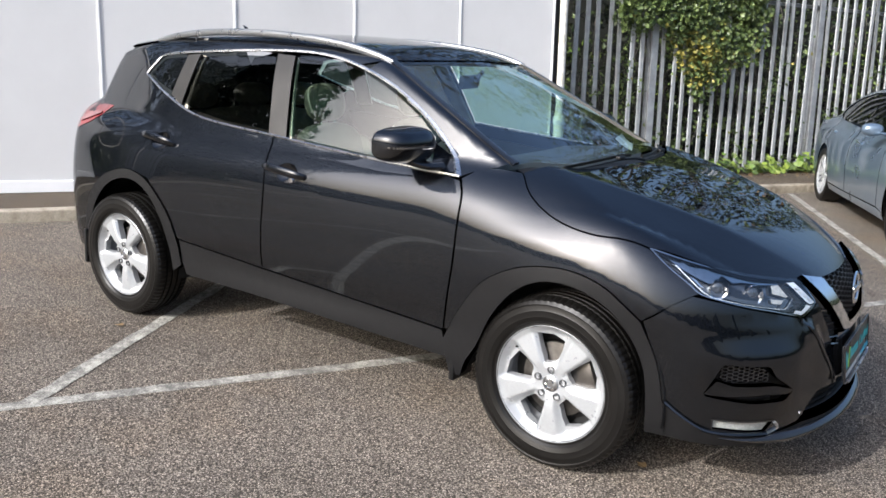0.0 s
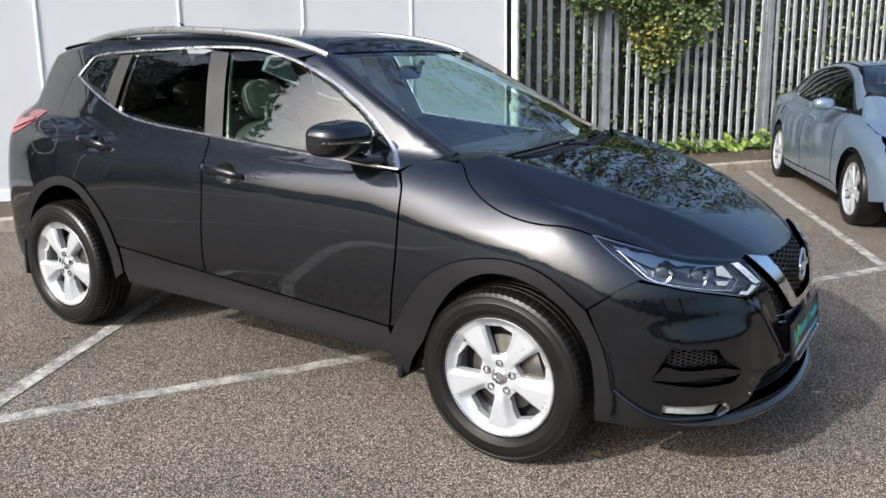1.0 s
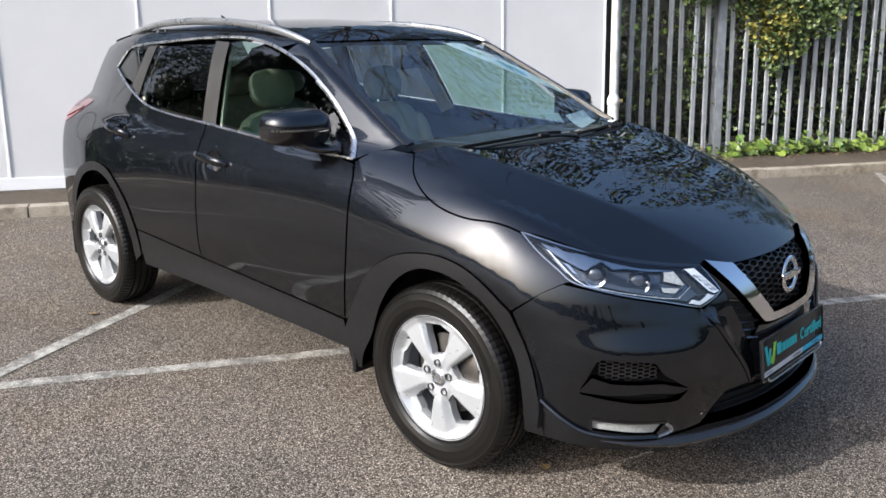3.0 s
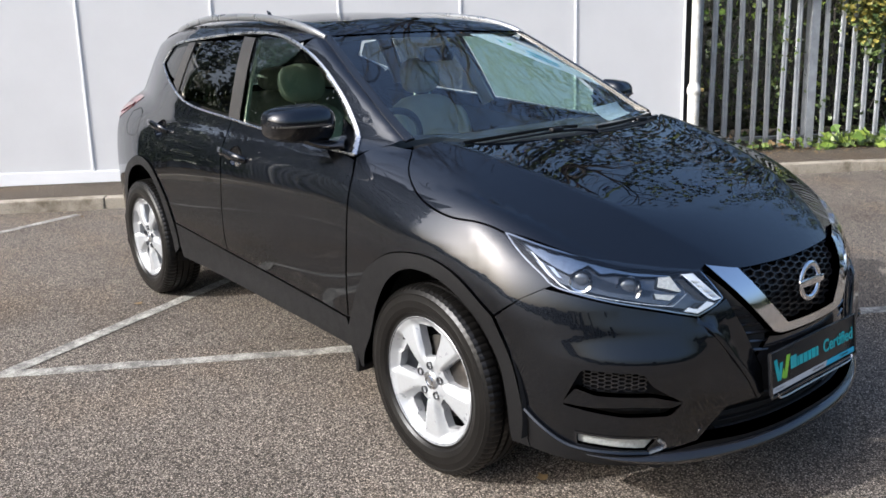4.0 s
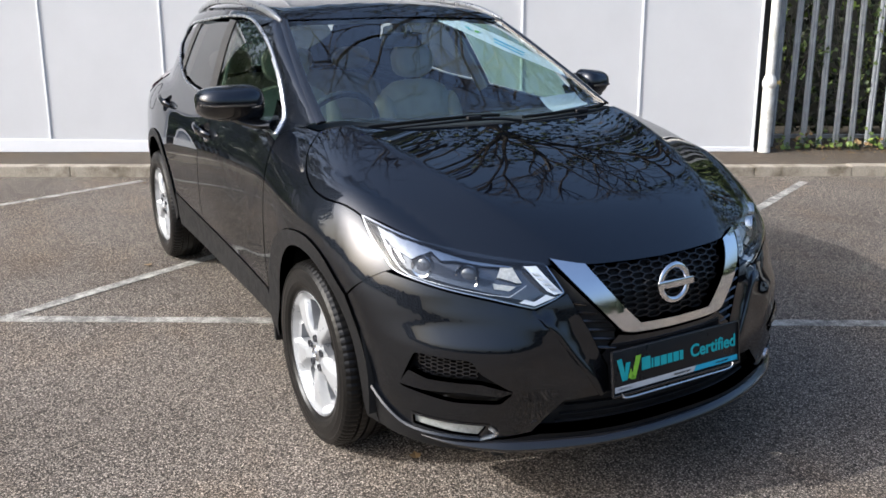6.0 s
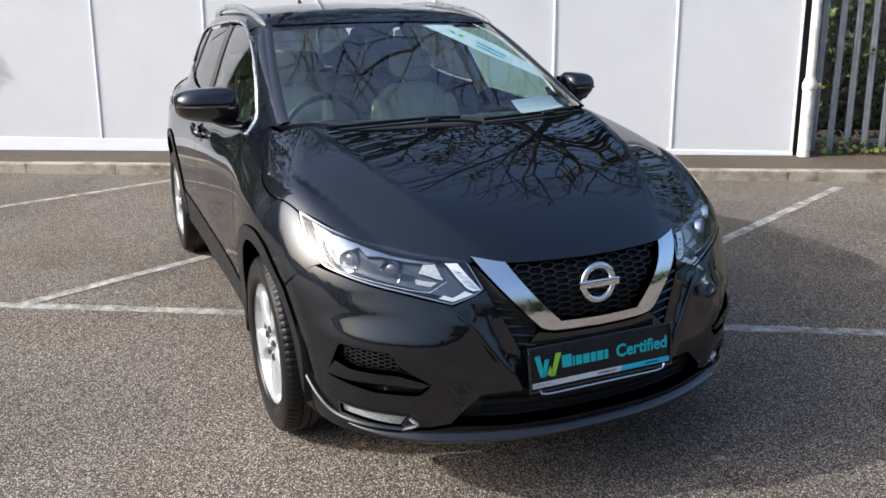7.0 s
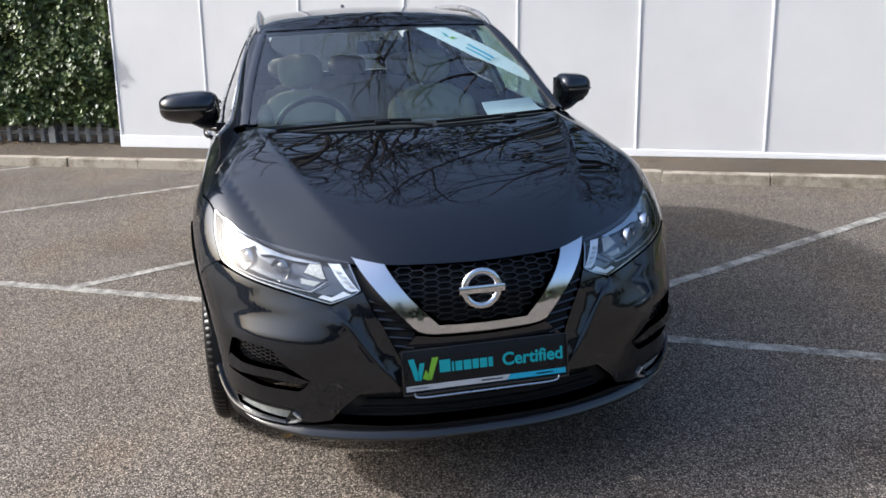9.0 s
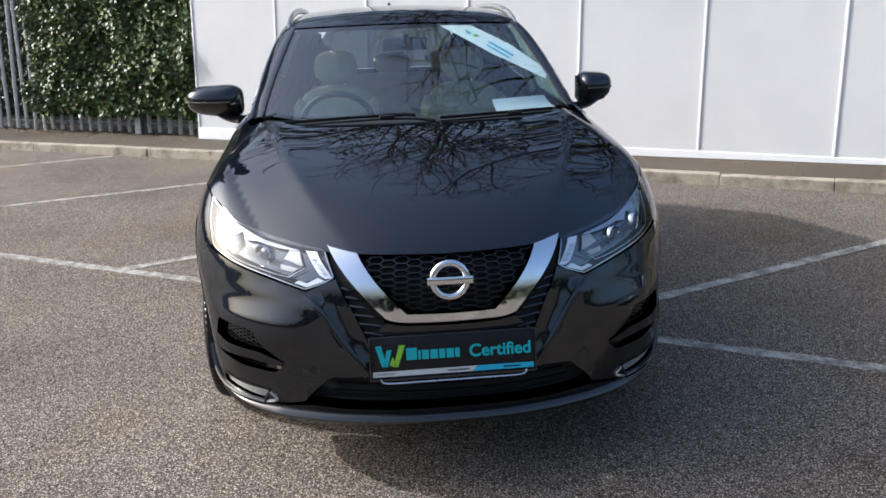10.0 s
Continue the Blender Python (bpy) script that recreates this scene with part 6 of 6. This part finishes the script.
# ---- plants ----
def leaf_material(name, dark, light, rough=0.48):
    m, nt, b = material(name)
    g = nt.nodes.new("ShaderNodeNewGeometry")
    nt.links.new(ramp(nt, g.outputs["Random Per Island"], [(0.0, dark), (0.6, tuple((a + c) / 2 for a, c in zip(dark, light))), (1.0, light)]), b.inputs["Base Color"])
    b.inputs["Roughness"].default_value = rough
    b.inputs["Specular IOR Level"].default_value = 0.35
    return m


IVY = leaf_material("ivy_leaf", (0.026, 0.046, 0.012), (0.150, 0.195, 0.060), 0.40)
BRIGHT = leaf_material("young_leaf", (0.075, 0.135, 0.02), (0.23, 0.29, 0.05), 0.45)
# this leaf's colour is darkened to carry the shade behind the fences
SHADE_LEAF = leaf_material("shade_toned_leaf", (0.008, 0.011, 0.005), (0.026, 0.032, 0.014), 0.6)
GOLD = leaf_material("yellowing_leaf", (0.12, 0.13, 0.03), (0.30, 0.25, 0.05), 0.5)
LITTER = leaf_material("dead_leaf", (0.10, 0.06, 0.025), (0.30, 0.20, 0.09), 0.7)
# near-black, so that the gloom deep in the growth lies in the colour
THICKET_SHADE = stained("thicket_shade", (0.012, 0.013, 0.008), (0.005, 0.006, 0.004), 6.0, 1.0, 1.0)
BARK = stained("grey_brown_bark", (0.10, 0.085, 0.07), (0.05, 0.05, 0.04), 5.0, 0.9, 1.0)
CONIFER = leaf_material("conifer_spray", (0.010, 0.018, 0.010), (0.030, 0.045, 0.020), 0.6)
SHAPE = np.array([(0, -0.5, 0), (0.30, -0.42, 0.05), (0.52, -0.05, 0.10), (0.20, 0.10, 0.04), (0, 0.58, -0.04), (-0.20, 0.10, 0.04), (-0.52, -0.05, 0.10), (-0.30, -0.42, 0.05)])
FACES = [(0, 1, 2, 3), (0, 3, 4), (0, 4, 5), (0, 5, 6, 7)]


def leaves(name, places, facing, sizes, mats, seed, spread=0.9, shape=SHAPE, faces=FACES, parent=None, matrix=None, pick=None):
    """Many small leaves joined into one mesh; each faces roughly along its vector."""
    r = np.random.default_rng(seed)
    n = len(places)
    f = facing + r.normal(0, spread, (n, 3))
    f /= np.linalg.norm(f, axis=1)[:, None]
    a = np.cross(f, r.normal(0, 1, (n, 3)) + np.array([0, 0, -1.2]))
    a /= np.maximum(np.linalg.norm(a, axis=1), 1e-6)[:, None]
    b = np.cross(f, a)
    k = len(shape)
    v = places[:, None] + sizes[:, None, None] * (shape[None, :, 0:1] * a[:, None] + shape[None, :, 1:2] * b[:, None] + shape[None, :, 2:3] * f[:, None])
    fs = [tuple(i + n0 for i in face) for n0 in range(0, n * k, k) for face in faces]
    me = bpy.data.meshes.new(name)
    me.from_pydata(v.reshape(-1, 3).tolist(), [], fs)
    for m in mats:
        me.materials.append(m)
    if len(mats) > 1:
        idx = pick if pick is not None else r.integers(0, len(mats), n)
        me.polygons.foreach_set("material_index", np.repeat(idx, len(faces)).astype(np.int32))
    me.update()
    ob = new(name, me)
    if parent:
        ob.parent = parent
    elif matrix is not None:
        me.transform(matrix)
        me.flip_normals()
    return ob


def bumpy(u, h, k=0):
    return np.array([noise.noise((a * 1.3, b * 1.3, k)) + 0.5 * noise.noise((a * 3.7, b * 3.7, k + 9)) for a, b in zip(u, h)])


# the hedge of ivy on the left fence, leaves in layered clumps
r = np.random.default_rng(7)
n = 24000
u, h = r.uniform(-3.05, -0.08, n), r.uniform(0.30, 2.75, n)
edge = 0.20 * bumpy(h * 2, h * 0 + 3)
keep = (u > -2.95 + edge) & (h > 0.33 + 0.10 * bumpy(u * 3, u * 0))
d = -0.07 + 0.17 * bumpy(u, h, 2) + r.uniform(-0.16, 0.05, n)
pos = np.stack([u, d, h], 1)[keep]
tagged(leaves("ivy_hedge", pos, np.tile([0.0, 0.9, 0.45], (len(pos), 1)), r.uniform(0.035, 0.075, len(pos)), [IVY], 8, matrix=AT_WALL), "dense dark glossy ivy over the fence", "ivy", kind="stuff")
n = 9000
u, h = r.uniform(-11, -2.7, n), r.uniform(0.2, 3.0, n)
pos = np.stack([u, -0.75 - 0.3 * r.random(n) + 0.2 * bumpy(u, h, 4), h], 1)
tagged(leaves("hedge", pos, np.tile([0.0, 0.8, 0.5], (n, 1)), r.uniform(0.05, 0.09, n), [SHADE_LEAF, IVY], 9, matrix=AT_WALL), "hedge behind the fence, shade put into its leaf colour", "hedge", kind="stuff")
# ivy climbing the right fence: thick at the top, thinning downwards
n = 22000
u, h = r.uniform(9.2, 12.4, n), r.uniform(1.0, 2.9, n)
low = 1.88 - 0.85 * np.exp(-((u - 10.85) / 0.42) ** 2) - 0.35 * np.exp(-((u - 11.55) / 0.35) ** 2) + 0.12 * bumpy(u * 3, u * 0, 5)
keep = (h > low) & (r.random(n) < 0.35 + 0.65 * np.clip((h - low) / 0.5, 0, 1)) & (u > 9.45 + 0.15 * bumpy(h * 4, h * 0)) & (u < 11.9 + 0.25 * bumpy(h * 3, h * 0, 1))
pos = np.stack([u, FENCE_N + 0.07 + 0.10 * bumpy(u, h, 6) + r.uniform(-0.10, 0.10, n), h], 1)[keep]
gold = (np.exp(-((pos[:, 0] - 10.7) / 0.5) ** 2 - ((pos[:, 2] - 1.55) / 0.30) ** 2) * 0.75 > r.random(len(pos))).astype(int)
tagged(leaves("climbing_ivy", pos, np.tile([0.0, 0.8, 0.5], (len(pos), 1)), r.uniform(0.035, 0.075, len(pos)), [IVY, GOLD], 10, matrix=AT_WALL, pick=gold), "ivy climbing the palisade, partly yellowed", "ivy", kind="stuff")
# sprigs here and there along the pales
n = 1500
c = r.integers(0, 40, n)
cu, ch = r.uniform(9, 17, 40), r.uniform(0.4, 2.2, 40)
pos = np.stack([cu[c] + r.normal(0, 0.09, n), FENCE_N - 0.02 + r.normal(0, 0.07, n), ch[c] + r.normal(0, 0.12, n)], 1)
tagged(leaves("ivy_sprig", pos, np.tile([0.0, 0.8, 0.5], (n, 1)), r.uniform(0.03, 0.06, n), [IVY, GOLD], 11, matrix=AT_WALL, pick=(r.random(n) < 0.05).astype(int)), "loose ivy sprigs between the pales", "ivy", kind="stuff")
# undergrowth behind the right fence
n = 16000
u, h = r.uniform(8.6, 21, n), r.uniform(0.1, 3.3, n)
pos = np.stack([u, -0.95 - 0.5 * r.random(n) + 0.30 * bumpy(u, h, 12), h], 1)
pos = pos[r.random(n) < 0.45 + 0.5 * (bumpy(u, h, 13) > -0.1)]
tagged(leaves("undergrowth", pos, np.tile([0.0, 0.8, 0.5], (len(pos), 1)), r.uniform(0.05, 0.10, len(pos)), [SHADE_LEAF, IVY, BRIGHT], 12, matrix=AT_WALL, pick=np.where(r.random(len(pos)) < 0.16 * (pos[:, 2] < 1.9) * (1 + bumpy(pos[:, 0], pos[:, 2], 15)), 2, (r.random(len(pos)) < 0.35).astype(int))), "undergrowth behind the fence, shade put into its dark leaf colour", "undergrowth", kind="stuff")
bm = bmesh.new()
for k in range(260):
    x, y = r.uniform(8.6, 20.5), r.uniform(-0.95, -0.38)
    a = [(x, y, r.uniform(0.05, 0.8))]
    for j in range(6):
        a.append((a[-1][0] + r.normal(0, 0.10), min(a[-1][1] + r.normal(0, 0.05), -0.36), a[-1][2] + abs(r.normal(0.22, 0.15))))
    tube(bm, a, r.uniform(0.003, 0.009), 4)
tw = part("twigs", bm, BARK)
tagged(at_wall(tw), "tangle of bare stems behind the fence", "twigs", kind="stuff")
# plain dark blocks added to stand for the shade behind hedge and fence
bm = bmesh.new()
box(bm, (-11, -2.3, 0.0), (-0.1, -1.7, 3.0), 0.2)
tagged(at_wall(part("hedge_core", bm, THICKET_SHADE)), "near-black block painted as the shade behind the hedge", "hedge", kind="stuff")
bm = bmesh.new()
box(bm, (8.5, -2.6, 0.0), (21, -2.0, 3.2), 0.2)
tagged(at_wall(part("thicket_core", bm, THICKET_SHADE)), "near-black block painted as the shade behind the fence", "hedge", kind="stuff")
# tall ivy-clad scrub and trunks behind the wall
n = 64000
u, h = np.concatenate([r.uniform(-13, 24, 50000), r.uniform(-13, -2.5, n - 50000)]), r.random(n)
crest = 9.6 + 1.5 * np.clip((-2.5 - u) / 2, 0, 1) + 3.4 * bumpy(u * 0.55, u * 0, 31)
pos = np.stack([u, -3.2 + 0.7 * bumpy(u, h * 4, 33) - 0.6 * r.random(n), 0.4 + h * crest], 1)
keep = bumpy(u * 0.8, pos[:, 2] * 0.8, 41) > -0.70 + 1.1 * np.clip((h - 0.45) / 0.55, 0, 1) - 0.4 * (h < 0.45)
pos = pos[keep]
tagged(leaves("evergreen_scrub", pos, np.tile([0.0, 0.8, 0.5], (len(pos), 1)), r.uniform(0.08, 0.17, len(pos)), [SHADE_LEAF, IVY, LITTER], 34, matrix=AT_WALL, pick=r.choice([0, 1, 2], len(pos), p=[0.5, 0.46, 0.04])), "tall ivy-clad scrub behind the boundary", "scrub", kind="stuff")
# broad young leaves at the fence's foot
n = 420
u = r.uniform(10.15, 13.6, n)
h = 0.10 + np.abs(r.normal(0, 0.12, n)) * (0.75 + 0.5 * bumpy(u * 2, u * 0, 3))
pos = np.stack([u, FENCE_N + 0.10 + r.normal(0, 0.09, n), np.clip(h, 0.09, 0.5)], 1)
tagged(leaves("ground_leaves", pos, np.tile([0.0, 0.7, 0.9], (n, 1)), r.uniform(0.05, 0.135, n), [BRIGHT, IVY], 13, spread=0.55, matrix=AT_WALL, pick=(r.random(n) < 0.3).astype(int)), "bright broad leaves at the fence's foot", "plants", kind="stuff")
n = 160
u = r.uniform(8.75, 10.2, n)
pos = np.stack([u, FENCE_N + 0.08 + r.normal(0, 0.07, n), 0.09 + np.abs(r.normal(0, 0.07, n))], 1)
tagged(leaves("ground_leaves", pos, np.tile([0.0, 0.7, 0.9], (n, 1)), r.uniform(0.03, 0.08, n), [BRIGHT, IVY, LITTER], 14, spread=0.6, matrix=AT_WALL), "small leaves and litter at the fence's foot", "plants", kind="stuff")
n = 2400
u = np.concatenate([r.uniform(8.7, 17, n // 2), r.uniform(-9, -0.1, n // 2)])
pos = np.stack([u, FENCE_N + 0.02 + np.abs(r.normal(0, 0.24, n)), np.full(n, 0.088)], 1)
tagged(leaves("leaf_litter", pos, np.tile([0.0, 0.0, 1.0], (n, 1)), r.uniform(0.012, 0.038, n), [LITTER], 15, spread=0.25, matrix=AT_WALL), "dead leaves along the fence's foot", "leaf litter", kind="stuff")
n = 14
tagged(leaves("dropped_leaves", np.stack([np.array([-2.47, -5.35, 0.3, -4.6, 0.28, -1.5, -3.2, 2.0, 0.9, -0.9, -5.0, 1.6, -2.2, -0.2]), np.array([-1.03, -1.75, -0.62, -2.2, 2.55, -2.6, -3.0, 2.2, 1.9, 4.6, -0.6, 3.4, 2.6, 3.9]), np.full(n, 0.010)], 1), np.tile([0.0, 0.0, 1.0], (n, 1)), r.uniform(0.03, 0.055, n), [LITTER], 16, spread=0.15), "a few dead leaves on the tarmac", "leaf litter", kind="stuff")


# ---- trees ----
def bare_tree(x, y, tall, seed, label):
    """A leafless tree: trunk and limbs that fork into fine twigs."""
    rr = random.Random(seed)
    t = thing("tree", label, "tree", pose(x, y, 0), "bare trees")
    trunk, limbs = bmesh.new(), bmesh.new()

    def grow(bm, p, d, length, radius, level):
        pts = [p]
        for i in range(4):
            d = (d + Vector((rr.gauss(0, 0.13), rr.gauss(0, 0.13), rr.gauss(0.03, 0.08)))).normalized()
            pts.append(pts[-1] + d * length / 4)
        tube(bm, pts, radius, 7 if level < 2 else 4 if level < 4 else 3, taper=lambda u: 1 - 0.42 * u)
        if level >= 5:
            return
        for k in range(4 if level in (0, 2, 3) else 3):
            q = pts[rr.choice((2, 3, 4, 4))] if level else pts[rr.choice((3, 4, 4))]
            a, b = rr.uniform(0, 2 * math.pi), rr.uniform(0.35, 0.95)
            s = d.orthogonal().normalized()
            e = (d * math.cos(b) + (s * math.cos(a) + d.cross(s) * math.sin(a)) * math.sin(b)).normalized()
            grow(limbs, q, e, length * rr.uniform(0.55, 0.80), radius * rr.uniform(0.42, 0.62), level + 1)

    grow(trunk, Vector((0, 0, 0)), Vector((0, 0, 1)), tall * 0.30, tall * 0.0125, 0)
    part("trunk", trunk, BARK, t)
    part("limbs", limbs, BARK, t, smooth=False)
    return t


def spot(u, n):
    return Vector((WALL_X, WALL_Y)) + ALONG.xy * u + OUT.xy * n


for i, (u, n, tall) in enumerate(((0.8, -5.6, 16.5), (4.6, -5.8, 17.5), (8.4, -5.4, 16.0), (12.8, -6.0, 15.0), (-3.6, -6.0, 14.0), (17.5, -6.5, 14.0))):
    p = spot(u, n)
    bare_tree(p.x, p.y, tall, 31 + i, "tall leafless tree behind the boundary")


def conifer(x, y, tall, seed):
    """A dark cypress-like conifer of drooping sprays."""
    q = np.random.default_rng(seed)
    t = thing("tree", "dark evergreen conifer at the far side of the car park", "tree", pose(x, y, 0), "conifers")
    bm = bmesh.new()
    tube(bm, [(0, 0, 0), (0.05, 0, tall * 0.5), (0, 0, tall * 0.95)], tall * 0.02, 7, taper=lambda u: 1 - 0.9 * u)
    part("trunk", bm, BARK, t)
    n = int(2600 * max(1.0, tall / 4.5))
    h = tall * (0.06 + 0.94 * q.random(n) ** 1.25)
    a = q.uniform(0, 2 * math.pi, n)
    tier = 0.78 + 0.22 * np.sin(h * 5 + 2 * np.sin(a * 3 + seed))
    rad = 0.22 * tall * (1 - h / tall) ** 0.8 * tier * (0.55 + 0.45 * q.random(n)) + 0.05
    pos = np.stack([rad * np.cos(a), rad * np.sin(a), h], 1)
    face = np.stack([np.cos(a), np.sin(a), np.full(n, 0.35)], 1)
    leaves("crown", pos, face, q.uniform(0.18, 0.42, n), [CONIFER], seed, 0.5, parent=t)
    return t


rr = random.Random(77)
az, i = -78.0, 0
while az < 22:
    far = rr.uniform(23, 29)
    conifer(far * math.cos(radians(az)) - 1, far * math.sin(radians(az)), rr.choice((2.4, 2.9, 3.3, 3.8, 5.2)) * rr.uniform(0.85, 1.15), 61 + i)
    az += rr.uniform(2.6, 8.5)
    i += 1
for x, y, tall in ((-18.6, -13.6, 22.5), (-21.0, -12.2, 22.0), (-24.0, -12.6, 19.0)):
    conifer(x, y, tall, 61 + i)
    i += 1
for u, n, tall in ((-8.3, -5.0, 9.0), (-9.9, -6.2, 11.5), (-11.3, -4.8, 8.2), (-13.2, -6.5, 12.0), (-15.4, -5.0, 9.5), (-18.5, -6.0, 10.5)):
    p = spot(u, n)
    conifer(p.x, p.y, tall, 61 + i)
    i += 1
# distant woods close the horizon
n = 5200
r = np.random.default_rng(21)
a = r.uniform(0, 2 * math.pi, n)
tall = 5.5 + 2.5 * np.array([noise.noise((math.cos(k) * 9, math.sin(k) * 9, 0)) for k in a])
pos = np.stack([62 * np.cos(a) * r.uniform(0.96, 1.05, n), 62 * np.sin(a) * r.uniform(0.96, 1.05, n), tall * r.random(n) ** 0.7], 1)
tagged(leaves("distant_woods", pos, np.stack([-np.cos(a), -np.sin(a), 0.4 + 0 * a], 1), r.uniform(1.2, 2.6, n), [SHADE_LEAF, CONIFER], 22), "distant belt of woodland round the site", "trees", kind="stuff")
